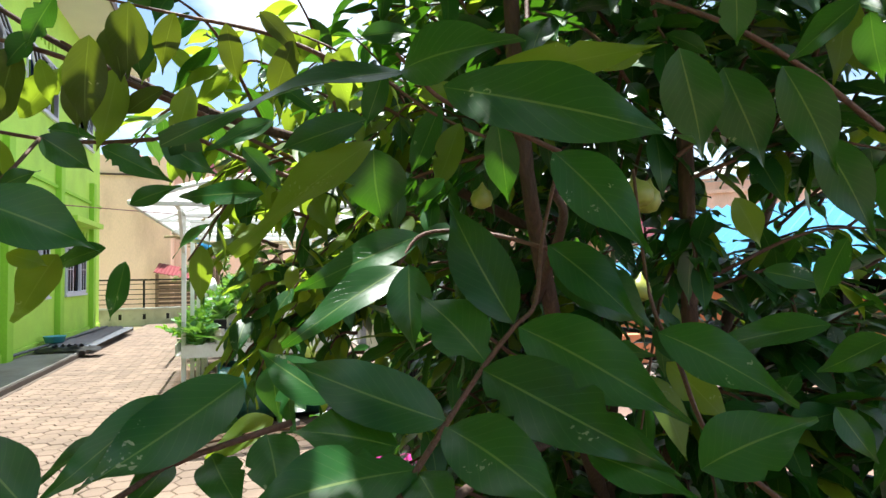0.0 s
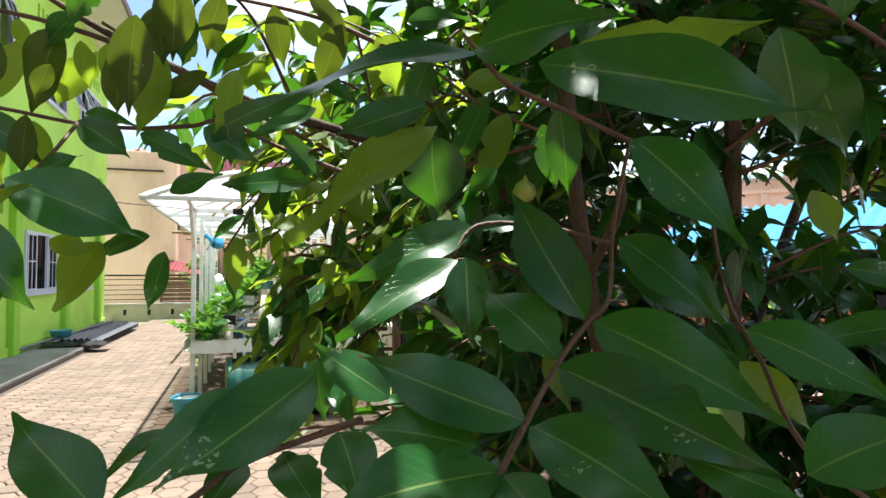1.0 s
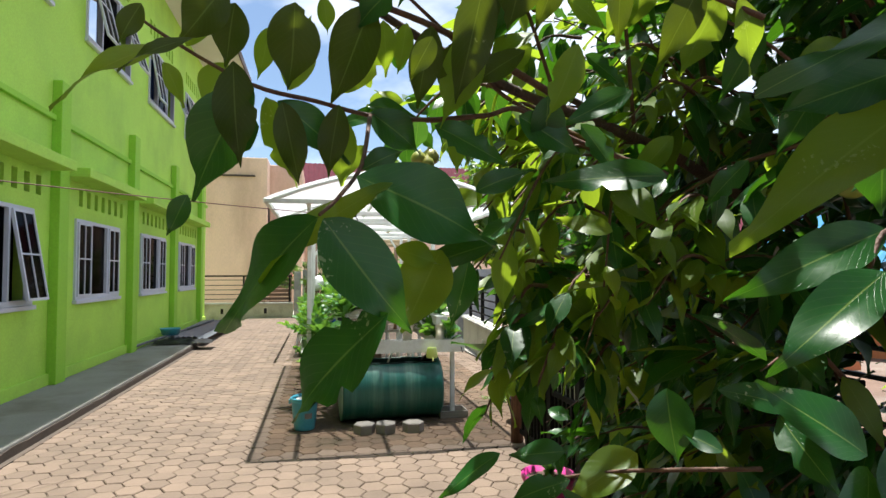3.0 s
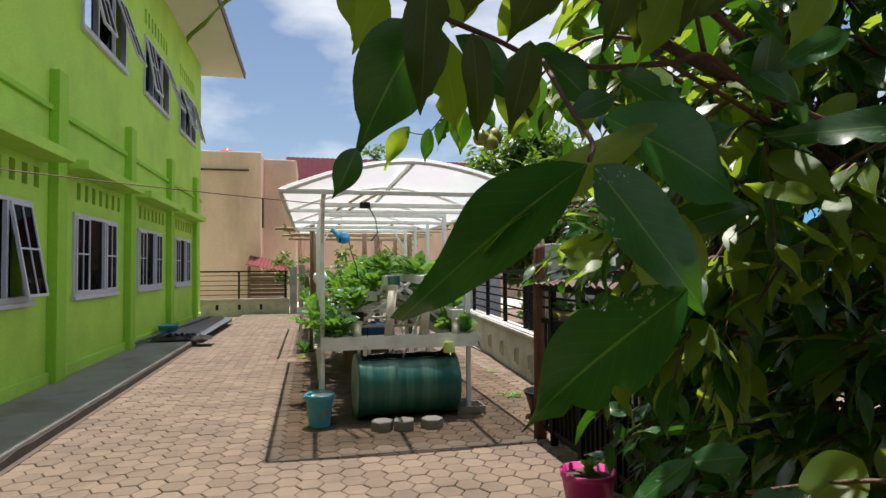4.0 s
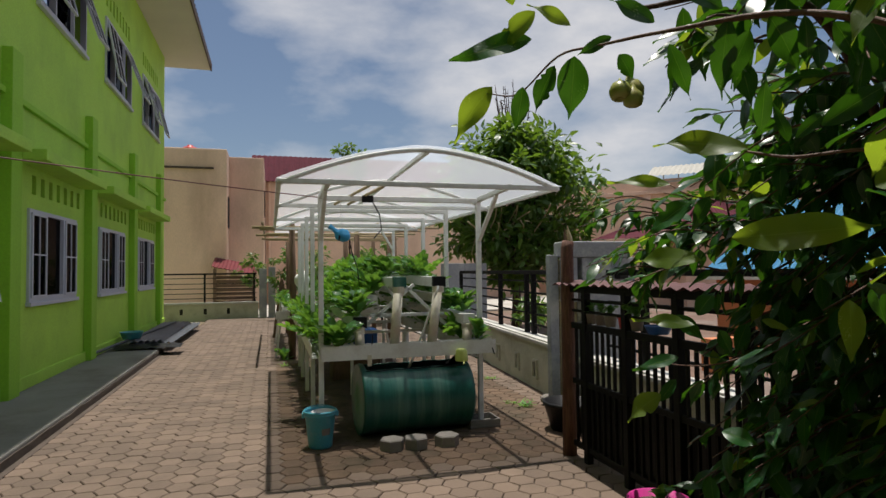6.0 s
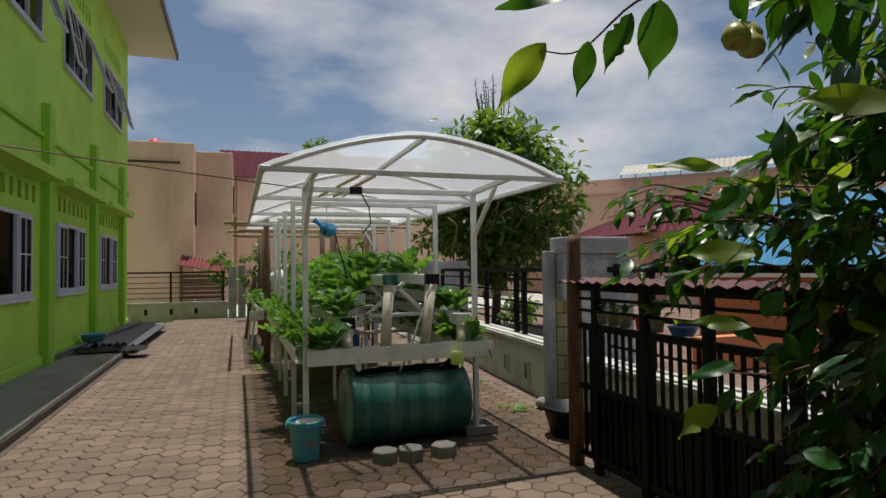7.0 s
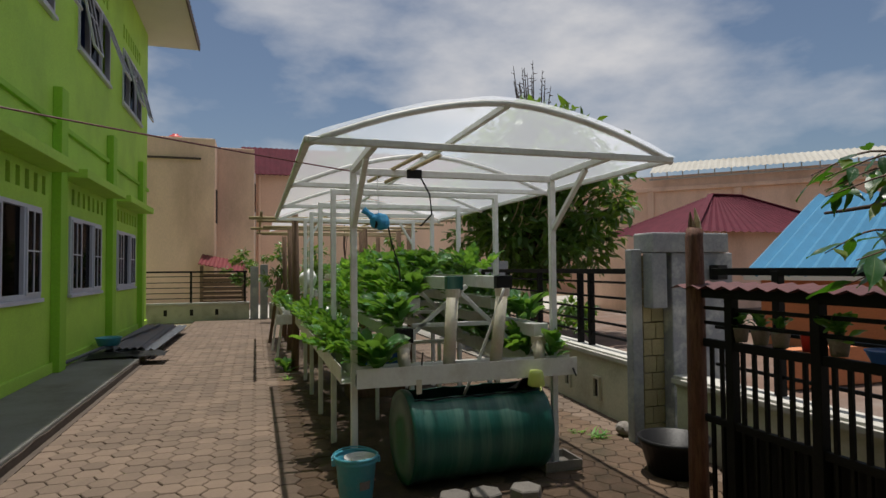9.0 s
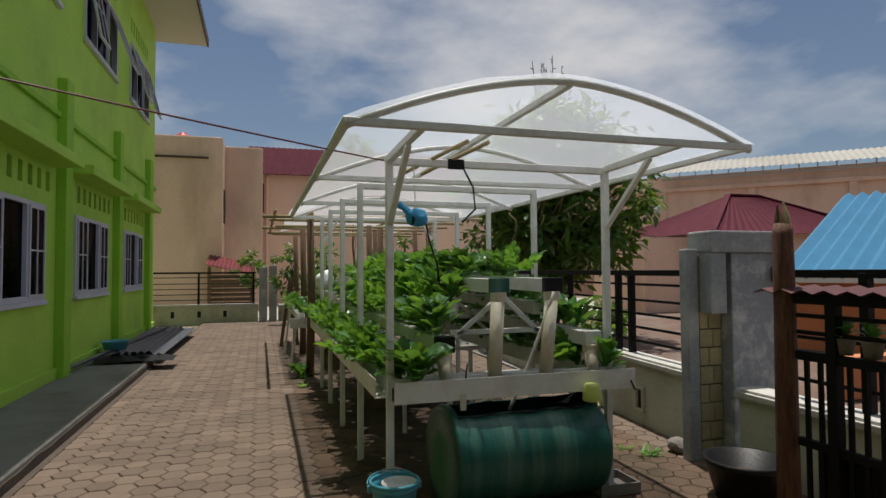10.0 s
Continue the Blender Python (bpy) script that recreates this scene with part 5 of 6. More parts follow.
hero_branch([(0.186, 0.753, 1.585), (0.111, 0.779, 1.624), (0.023, 0.79, 1.658), (-0.027, 0.767, 1.687), (-0.05, 0.767, 1.709)], 0.004, 0.0025, [
    (-0.063, 0.540, 1.593, 0.049, 0.353, 1.523, 0.33, 69, 0.16, 0),
    (-0.048, 0.714, 1.667, -0.337, 0.695, 1.625, 0.17, -35, 0.16, 0),
    (-0.060, 0.698, 1.663, -0.010, 0.528, 1.659, 0.42, 83, 0.10, 0),
    (-0.070, 0.811, 1.601, -0.273, 0.850, 1.466, 0.26, -51, 0.14, 1),
    (-0.061, 0.863, 1.600, -0.048, 0.878, 1.486, 0.80, 155, 0.12, 0),
    (-0.080, 0.827, 1.633, -0.205, 0.845, 1.589, 0.36, -72, 0.10, 0),
    (0.119, 0.655, 1.563, 0.179, 0.544, 1.439, 0.36, 59, 0.14, 0),
    (0.022, 0.641, 1.644, 0.121, 0.463, 1.623, 0.25, 104, 0.10, 1),
    (0.120, 0.826, 1.646, 0.146, 0.841, 1.517, 0.42, 157, 0.10, 0),
])
hero_branch([(-0.194, 0.684, 1.257), (-0.242, 0.669, 1.249), (-0.305, 0.648, 1.237), (-0.352, 0.6, 1.223)], 0.004, 0.003, [
    (-0.243, 0.681, 1.307, -0.368, 0.565, 1.249, 0.36, -36, 0.12, 0),
    (-0.312, 0.663, 1.299, -0.402, 0.581, 1.248, 0.32, -39, 0.10, 0),
    (-0.426, 0.648, 1.207, -0.501, 0.694, 1.293, 0.50, -32, 0.14, 0),
    (-0.090, 0.626, 1.235, -0.206, 0.667, 1.262, 0.50, -40, 0.10, 0),
    (-0.220, 0.666, 1.251, -0.207, 0.588, 1.212, 0.55, 15, 0.10, 0),
    (-0.129, 0.835, 1.244, -0.220, 0.863, 1.322, 0.50, -57, 0.10, 0),
    (-0.376, 0.751, 1.248, -0.443, 0.695, 1.229, 0.26, -13, 0.20, 0),
    (-0.274, 0.668, 1.236, -0.251, 0.585, 1.215, 0.50, 17, 0.10, 0),
    (-0.309, 0.649, 1.238, -0.343, 0.590, 1.221, 0.50, -15, 0.10, 0),
])
hero_branch([(0.222, 0.858, 1.452), (0.135, 0.909, 1.48), (0.042, 0.952, 1.482), (-0.005, 0.941, 1.432)], 0.004, 0.003, [
    (0.038, 0.954, 1.480, -0.173, 0.962, 1.412, 0.32, -60, 0.10, 0),
    (0.042, 0.952, 1.480, 0.121, 0.915, 1.495, 0.42, 65, 0.10, 0),
    (-0.004, 0.919, 1.427, -0.197, 0.882, 1.335, 0.26, -42, 0.10, 0),
    (-0.006, 0.877, 1.430, -0.013, 0.831, 1.308, 0.46, 10, 0.12, 0),
    (0.147, 0.724, 1.322, 0.233, 0.626, 1.322, 0.40, 56, 0.10, 0),
    (0.129, 0.618, 1.236, 0.172, 0.513, 1.215, 0.45, 65, 0.10, 0),
    (0.087, 0.975, 1.578, 0.037, 1.002, 1.537, 0.50, -75, 0.10, 0),
])
hero_branch([(-0.403, 1.246, 1.678), (-0.498, 1.259, 1.67), (-0.588, 1.25, 1.67), (-0.669, 1.2, 1.673), (-0.753, 1.152, 1.677), (-0.857, 1.188, 1.74), (-0.926, 1.226, 1.794)], 0.0045, 0.002, [
    (-0.752, 1.152, 1.677, -0.842, 1.159, 1.528, 0.46, -91, 0.12, 0),
    (-0.833, 1.161, 1.529, -0.860, 1.160, 1.476, 0.50, -86, 0.10, 0),
    (-0.722, 1.179, 1.665, -0.616, 1.198, 1.589, 0.38, 80, 0.10, 0),
    (-0.739, 1.196, 1.674, -0.692, 1.246, 1.551, 0.42, 120, 0.10, 1),
    (-0.641, 1.204, 1.659, -0.636, 1.225, 1.553, 0.48, 177, 0.10, 1),
    (-0.855, 1.208, 1.746, -0.997, 1.127, 1.688, 0.20, -42, 0.20, 1),
    (-0.848, 1.210, 1.744, -0.796, 1.187, 1.824, 0.42, 114, 0.10, 1),
    (-0.795, 1.225, 1.729, -0.837, 1.238, 1.661, 0.60, -105, 0.10, 1),
    (-0.709, 1.243, 1.700, -0.674, 1.250, 1.829, 0.42, 88, 0.12, 1),
    (-0.633, 1.292, 1.715, -0.547, 1.248, 1.816, 0.42, 107, 0.12, 1),
])
hero_branch([(-0.588, 1.25, 1.67), (-0.609, 1.12, 1.57), (-0.642, 1.009, 1.511), (-0.663, 0.972, 1.487)], 0.0035, 0.002, [
    (-0.665, 0.972, 1.484, -0.817, 1.158, 1.357, 0.27, -79, 0.12, 0),
    (-0.659, 0.972, 1.483, -0.563, 0.945, 1.368, 0.46, 62, 0.14, 0),
    (-0.592, 0.950, 1.384, -0.713, 1.033, 1.256, 0.42, -77, 0.12, 0),
    (-0.621, 1.025, 1.538, -0.448, 1.022, 1.461, 0.50, 70, 0.10, 0),
    (-0.512, 1.069, 1.455, -0.572, 1.046, 1.359, 0.56, -49, 0.10, 1),
    (-0.582, 1.003, 1.527, -0.742, 0.990, 1.447, 0.20, -55, 0.30, 1),
    (-0.609, 1.121, 1.563, -0.551, 1.110, 1.592, 0.50, 73, 0.10, 0),
    (-0.573, 1.049, 1.456, -0.519, 1.041, 1.435, 0.60, 64, 0.10, 1),
    (-0.444, 1.052, 1.464, -0.566, 1.109, 1.436, 0.30, -64, 0.10, 0),
])
hero_branch([(-0.079, 1.253, 1.594), (-0.238, 1.269, 1.65), (-0.346, 1.246, 1.691), (-0.403, 1.246, 1.678), (-0.493, 1.259, 1.668)], 0.005, 0.0035, [
    (-0.588, 1.248, 1.675, -0.505, 1.253, 1.614, 0.60, 80, 0.10, 0),
    (-0.589, 1.295, 1.697, -0.505, 1.285, 1.697, 0.45, 73, 0.25, 0),
    (-0.488, 1.240, 1.657, -0.368, 1.221, 1.604, 0.40, 74, 0.10, 0),
    (-0.526, 1.366, 1.784, -0.535, 1.344, 1.846, 0.50, -163, 0.10, 0),
    (-0.378, 1.158, 1.656, -0.288, 1.135, 1.603, 0.50, 77, 0.10, 0),
    (-0.210, 1.044, 1.554, -0.360, 1.117, 1.569, 0.26, -68, 0.10, 0),
    (-0.434, 1.197, 1.548, -0.355, 1.166, 1.588, 0.42, 81, 0.10, 0),
    (-0.442, 1.208, 1.446, -0.468, 1.210, 1.340, 0.42, -74, 0.10, 0),
    (-0.199, 1.219, 1.493, -0.281, 1.255, 1.522, 0.36, -66, 0.10, 1),
    (-0.128, 1.629, 1.379, -0.001, 1.560, 1.277, 0.36, 61, 0.10, 1),
])
hero_branch([(-0.08, 1.04, 1.163), (-0.168, 1.099, 1.149), (-0.236, 1.167, 1.129), (-0.323, 1.22, 1.105)], 0.0035, 0.0025, [
    (-0.191, 1.086, 1.266, -0.198, 1.062, 1.167, 0.60, 14, 0.10, 0),
    (-0.181, 0.891, 1.274, -0.193, 0.812, 1.217, 0.42, 46, 0.15, 0),
    (-0.188, 1.173, 1.152, -0.311, 1.159, 1.107, 0.50, -39, 0.10, 1),
    (-0.381, 1.252, 1.141, -0.486, 1.259, 1.085, 0.34, -38, 0.10, 0),
    (-0.196, 0.971, 1.286, -0.117, 0.902, 1.274, 0.32, 53, 0.10, 0),
    (-0.248, 1.307, 1.119, -0.339, 1.340, 1.115, 0.50, -49, 0.10, 0),
    (-0.144, 1.033, 1.191, -0.185, 1.069, 1.214, 0.50, -41, 0.10, 0),
    (-0.321, 1.118, 1.139, -0.412, 1.139, 1.108, 0.45, -47, 0.10, 0),
])
hero_branch([(-0.025, 1.93, 1.811), (-0.141, 2.077, 1.904), (-0.273, 2.324, 1.951), (-0.325, 2.542, 1.992), (-0.356, 2.719, 2.022), (-0.415, 2.878, 1.952), (-0.493, 2.953, 1.969)], 0.006, 0.002, [
    (-0.479, 2.943, 1.990, -0.611, 3.020, 1.833, 0.36, -87, 0.15, 1),
    (-0.394, 2.817, 2.109, -0.642, 2.905, 2.078, 0.30, -77, 0.10, 0),
    (-0.395, 2.787, 2.183, -0.517, 2.870, 2.079, 0.36, -88, 0.10, 1),
    (-0.462, 2.803, 2.202, -0.515, 2.772, 2.305, 0.40, -130, 0.10, 1),
    (-0.424, 2.824, 1.957, -0.432, 2.863, 1.822, 0.40, -144, 0.10, 0),
    (-0.361, 2.730, 1.998, -0.409, 2.789, 1.864, 0.36, -98, 0.10, 0),
    (-0.334, 2.659, 2.004, -0.333, 2.711, 1.831, 0.50, -154, 0.10, 0),
    (-0.299, 2.521, 2.011, -0.374, 2.572, 1.973, 0.40, -80, 0.10, 0),
    (-0.301, 2.486, 1.950, -0.252, 2.481, 1.887, 0.60, 98, 0.10, 0),
    (-0.333, 2.679, 2.101, -0.456, 2.700, 2.170, 0.30, -86, 0.10, 1),
])
hero_branch([(-0.038, 1.819, 1.729), (-0.121, 1.945, 1.838), (-0.187, 2.112, 1.913), (-0.273, 2.324, 1.951)], 0.007, 0.005, [
    (-0.253, 2.345, 1.930, -0.187, 2.348, 1.799, 0.34, 115, 0.15, 0),
    (-0.217, 2.192, 1.935, -0.202, 2.243, 1.765, 0.30, -149, 0.15, 0),
    (-0.177, 2.175, 1.904, -0.199, 2.234, 1.790, 0.36, -111, 0.10, 0),
    (-0.186, 2.113, 1.908, -0.116, 2.101, 1.792, 0.36, 118, 0.10, 0),
    (-0.171, 2.043, 1.882, -0.144, 2.062, 1.778, 0.30, 163, 0.10, 0),
    (-0.131, 2.016, 1.863, -0.078, 1.998, 1.782, 0.36, 102, 0.10, 0),
    (-0.231, 2.193, 1.954, -0.317, 2.223, 2.013, 0.40, -88, 0.10, 0),
    (-0.098, 1.981, 1.871, -0.028, 1.956, 1.755, 0.40, 104, 0.12, 0),
    (-0.291, 2.348, 1.980, -0.389, 2.374, 2.042, 0.40, -86, 0.10, 0),
    (-0.143, 2.074, 1.915, -0.191, 2.066, 2.009, 0.40, -132, 0.10, 0),
])
hero_branch([(0.062, 1.906, 1.556), (-0.003, 2.042, 1.624), (-0.069, 2.172, 1.631), (-0.114, 2.267, 1.66)], 0.005, 0.003, [
    (-0.109, 2.262, 1.666, -0.269, 2.396, 1.716, 0.26, -68, 0.10, 1),
    (-0.092, 2.240, 1.706, -0.131, 2.176, 1.806, 0.34, 168, 0.10, 0),
    (-0.081, 2.175, 1.665, -0.110, 2.176, 1.753, 0.32, -111, 0.10, 0),
    (-0.039, 2.131, 1.692, 0.051, 2.014, 1.777, 0.30, 96, 0.10, 0),
    (-0.037, 2.019, 1.545, 0.012, 1.959, 1.586, 0.70, 70, 0.10, 1),
    (-0.072, 2.166, 1.670, -0.027, 2.109, 1.734, 0.30, 90, 0.10, 0),
    (0.018, 1.951, 1.596, 0.055, 1.897, 1.634, 0.40, 72, 0.10, 0),
    (-0.092, 2.339, 1.462, 0.136, 2.134, 1.487, 0.28, 73, 0.10, 1),
])
hero_branch([(0.568, 2.895, 1.626), (0.546, 3.08, 1.651), (0.522, 3.249, 1.694), (0.465, 3.298, 1.742)], 0.005, 0.002, [
    (0.465, 3.297, 1.746, 0.260, 3.466, 1.805, 0.24, -69, 0.10, 1),
    (0.465, 3.170, 1.660, 0.330, 3.316, 1.538, 0.40, -69, 0.20, 0),
    (0.511, 3.116, 1.674, 0.458, 3.192, 1.541, 0.36, -81, 0.20, 0),
    (0.457, 3.024, 1.678, 0.435, 2.997, 1.878, 0.40, 180, 0.20, 0),
    (0.471, 2.990, 1.757, 0.574, 2.837, 1.822, 0.30, 71, 0.20, 0),
    (0.508, 2.961, 1.689, 0.528, 2.915, 1.773, 0.40, 90, 0.10, 1),
    (0.590, 2.824, 1.793, 0.587, 2.793, 1.890, 0.50, 122, 0.10, 0),
    (0.496, 3.159, 1.418, 0.343, 3.443, 1.448, 0.30, -59, 0.10, 1),
])
hero_branch([(0.592, 3.012, 1.053), (0.501, 3.109, 1.006), (0.473, 3.28, 0.98), (0.42, 3.335, 0.996)], 0.004, 0.002, [
    (0.414, 3.207, 1.026, 0.270, 3.329, 0.976, 0.26, -54, 0.10, 0),
    (0.395, 3.204, 0.938, 0.328, 3.239, 0.837, 0.40, -54, 0.10, 0),
    (0.346, 3.234, 0.877, 0.222, 3.310, 0.770, 0.50, -52, 0.10, 1),
    (0.413, 3.091, 1.205, 0.464, 3.043, 1.301, 0.60, 67, 0.10, 0),
    (0.537, 3.392, 1.179, 0.623, 3.289, 1.075, 0.35, 60, 0.10, 0),
    (0.531, 3.252, 1.147, 0.398, 3.518, 1.175, 0.25, -54, 0.10, 1),
    (0.352, 2.905, 0.810, 0.424, 2.802, 0.782, 0.50, 49, 0.10, 0),
    (0.528, 3.105, 1.141, 0.550, 3.062, 1.048, 0.50, 62, 0.10, 0),
    (0.485, 2.848, 1.203, 0.540, 2.767, 1.174, 0.30, 58, 0.10, 1),
])
hero_branch([(0.32, 0.515, 1.155), (0.266, 0.569, 1.22), (0.265, 0.619, 1.303), (0.276, 0.684, 1.384), (0.286, 0.725, 1.56)], 0.0035, 0.0025, [
    (0.213, 0.590, 1.344, 0.279, 0.460, 1.295, 0.38, 51, 0.10, 0),
    (0.420, 0.538, 1.348, 0.309, 0.651, 1.328, 0.32, -47, 0.10, 0),
    (0.174, 0.485, 1.223, 0.251, 0.430, 1.289, 0.55, 52, 0.12, 0),
    (0.370, 0.436, 1.344, 0.327, 0.486, 1.310, 0.50, -57, 0.10, 0),
    (0.090, 0.550, 1.230, 0.145, 0.452, 1.216, 0.40, 44, 0.10, 0),
    (0.163, 0.747, 1.442, 0.252, 0.637, 1.349, 0.50, 55, 0.10, 0),
    (0.424, 0.680, 1.518, 0.450, 0.660, 1.444, 0.50, 86, 0.10, 1),
    (0.295, 0.438, 1.282, 0.307, 0.405, 1.237, 0.50, 53, 0.10, 0),
    (0.317, 0.704, 1.288, 0.354, 0.624, 1.210, 0.45, 58, 0.10, 1),
])
hero_branch([(0.566, 0.569, 1.599), (0.422, 0.563, 1.667), (0.314, 0.578, 1.717), (0.21, 0.636, 1.772)], 0.004, 0.003, [
    (0.201, 0.526, 1.654, 0.235, 0.536, 1.535, 0.46, 144, 0.10, 0),
    (0.276, 0.465, 1.621, 0.325, 0.443, 1.510, 0.36, 115, 0.10, 0),
    (0.228, 0.475, 1.702, 0.246, 0.487, 1.647, 0.62, 167, 0.10, 0),
    (0.259, 0.372, 1.645, 0.232, 0.425, 1.612, 0.50, -73, 0.10, 0),
    (0.161, 0.631, 1.665, 0.214, 0.588, 1.676, 0.50, 77, 0.10, 1),
    (0.297, 0.390, 1.648, 0.316, 0.396, 1.584, 0.50, 161, 0.10, 0),
    (0.358, 0.626, 1.682, 0.409, 0.617, 1.547, 0.50, 127, 0.10, 0),
    (0.408, 0.534, 1.573, 0.453, 0.497, 1.450, 0.40, 92, 0.10, 0),
    (0.394, 0.493, 1.449, 0.372, 0.520, 1.373, 0.45, -66, 0.10, 0),
    (0.413, 0.627, 1.412, 0.466, 0.565, 1.397, 0.40, 71, 0.10, 0),
])
hero_branch([(-0.046, 1.475, 1.669), (-0.155, 1.453, 1.705), (-0.316, 1.425, 1.769), (-0.444, 1.255, 1.791), (-0.538, 1.174, 1.825)], 0.006, 0.0025, [
    (-0.422, 1.123, 1.862, -0.417, 1.161, 1.762, 0.55, 165, 0.10, 0),
    (-0.445, 1.152, 1.780, -0.488, 1.185, 1.639, 0.42, -128, 0.12, 1),
    (-0.186, 1.175, 1.711, -0.309, 1.165, 1.657, 0.34, -70, 0.10, 0),
    (-0.340, 1.138, 1.682, -0.338, 1.157, 1.591, 0.62, 171, 0.10, 0),
    (-0.243, 1.242, 1.671, -0.156, 1.249, 1.589, 0.45, 81, 0.10, 0),
    (-0.395, 1.379, 1.903, -0.317, 1.398, 1.859, 0.45, 83, 0.10, 1),
    (-0.270, 1.396, 1.864, -0.350, 1.416, 1.800, 0.50, -86, 0.10, 1),
    (-0.162, 1.393, 1.849, -0.061, 1.395, 1.795, 0.45, 80, 0.10, 0),
    (-0.214, 1.362, 1.944, -0.116, 1.370, 1.897, 0.40, 94, 0.10, 1),
    (-0.090, 1.245, 1.925, -0.174, 1.288, 1.849, 0.40, -92, 0.10, 1),
])
hero_branch([(0.28, 1.086, 1.662), (0.136, 1.139, 1.731), (0.026, 1.155, 1.803), (-0.074, 1.207, 1.877), (-0.178, 1.256, 1.929)], 0.004, 0.002, [
    (-0.042, 1.152, 1.860, -0.087, 1.201, 1.751, 0.50, -114, 0.10, 1),
    (0.024, 1.148, 1.822, -0.009, 1.196, 1.706, 0.45, -120, 0.10, 0),
    (0.134, 1.133, 1.752, 0.083, 1.188, 1.614, 0.42, -94, 0.10, 0),
    (0.157, 1.080, 1.706, 0.109, 1.131, 1.573, 0.45, -101, 0.10, 1),
    (-0.024, 1.139, 1.878, 0.085, 1.095, 1.897, 0.40, 81, 0.10, 0),
    (-0.134, 1.254, 1.922, -0.174, 1.292, 1.839, 0.50, -115, 0.10, 1),
    (0.193, 1.015, 1.672, 0.229, 1.021, 1.552, 0.45, 122, 0.10, 0),
    (0.091, 1.143, 1.773, 0.199, 1.091, 1.789, 0.40, 76, 0.10, 1),
    (-0.027, 1.313, 1.678, -0.107, 1.343, 1.593, 0.40, -81, 0.10, 1),
    (0.040, 1.202, 1.614, -0.023, 1.231, 1.536, 0.45, -81, 0.10, 0),
])
hero_branch([(-0.294, 1.245, 1.722), (-0.407, 1.202, 1.757), (-0.502, 1.177, 1.787), (-0.597, 1.167, 1.81), (-0.706, 1.168, 1.825), (-0.797, 1.151, 1.815)], 0.006, 0.003, [
    (-0.781, 1.111, 1.787, -0.843, 1.116, 1.723, 0.70, -97, 0.10, 2),
    (-0.773, 1.138, 1.780, -0.794, 1.161, 1.702, 0.65, -138, 0.10, 2),
    (-0.697, 1.141, 1.789, -0.710, 1.177, 1.678, 0.55, -170, 0.12, 2),
    (-0.594, 1.150, 1.799, -0.657, 1.188, 1.671, 0.50, -106, 0.15, 2),
    (-0.660, 1.179, 1.818, -0.654, 1.198, 1.771, 0.50, 151, 0.10, 1),
    (-0.562, 1.132, 1.819, -0.626, 1.150, 1.765, 0.50, -94, 0.10, 0),
    (-0.574, 1.195, 1.798, -0.561, 1.222, 1.722, 0.36, 149, 0.10, 1),
    (-0.508, 1.159, 1.780, -0.518, 1.197, 1.667, 0.36, -162, 0.10, 2),
    (-0.449, 1.108, 1.836, -0.445, 1.144, 1.752, 0.60, 179, 0.10, 2),
    (-0.468, 1.202, 1.775, -0.459, 1.231, 1.684, 0.50, 173, 0.10, 2),
    (-0.372, 1.146, 1.749, -0.455, 1.174, 1.699, 0.40, -82, 0.10, 2),
    (-0.769, 1.096, 1.688, -0.762, 1.129, 1.559, 0.45, 159, 0.12, 2),
    (-0.713, 1.141, 1.653, -0.683, 1.168, 1.546, 0.45, 112, 0.12, 2),
    (-0.638, 1.162, 1.659, -0.651, 1.181, 1.557, 0.42, -140, 0.10, 2),
    (-0.815, 1.105, 1.717, -0.903, 1.083, 1.682, 0.25, -58, 0.20, 2),
    (-0.856, 1.122, 1.690, -0.830, 1.145, 1.641, 0.40, 98, 0.10, 1),
    (-0.536, 1.214, 1.805, -0.548, 1.240, 1.734, 0.45, -149, 0.10, 1),
    (-0.395, 1.225, 1.832, -0.430, 1.248, 1.785, 0.50, -102, 0.10, 1),
    (-0.887, 1.138, 1.769, -0.915, 1.146, 1.717, 0.50, -117, 0.10, 2),
    (-0.735, 1.203, 1.778, -0.754, 1.223, 1.707, 0.45, -144, 0.10, 1),
])
hero_branch([(-0.063, 1.038, 1.778), (-0.196, 1.057, 1.83), (-0.341, 1.079, 1.855), (-0.48, 1.104, 1.881)], 0.005, 0.002, [
    (-0.409, 1.021, 1.844, -0.423, 1.060, 1.732, 0.50, -168, 0.12, 2),
    (-0.347, 1.049, 1.846, -0.375, 1.081, 1.752, 0.45, -137, 0.10, 2),
    (-0.269, 1.055, 1.840, -0.246, 1.088, 1.747, 0.45, 150, 0.10, 2),
    (-0.516, 1.052, 1.852, -0.565, 1.072, 1.766, 0.45, -115, 0.10, 0),
    (-0.465, 1.033, 1.789, -0.480, 1.072, 1.644, 0.45, -170, 0.12, 2),
    (-0.160, 1.037, 1.817, -0.195, 1.077, 1.708, 0.45, -125, 0.10, 2),
    (-0.103, 1.035, 1.803, -0.059, 1.060, 1.704, 0.42, 120, 0.10, 1),
    (-0.216, 1.026, 1.854, -0.141, 1.041, 1.801, 0.40, 89, 0.10, 2),
    (-0.547, 0.942, 1.675, -0.567, 0.947, 1.629, 0.50, -112, 0.10, 2),
    (-0.323, 1.070, 1.734, -0.359, 1.092, 1.633, 0.45, -117, 0.10, 1),
])

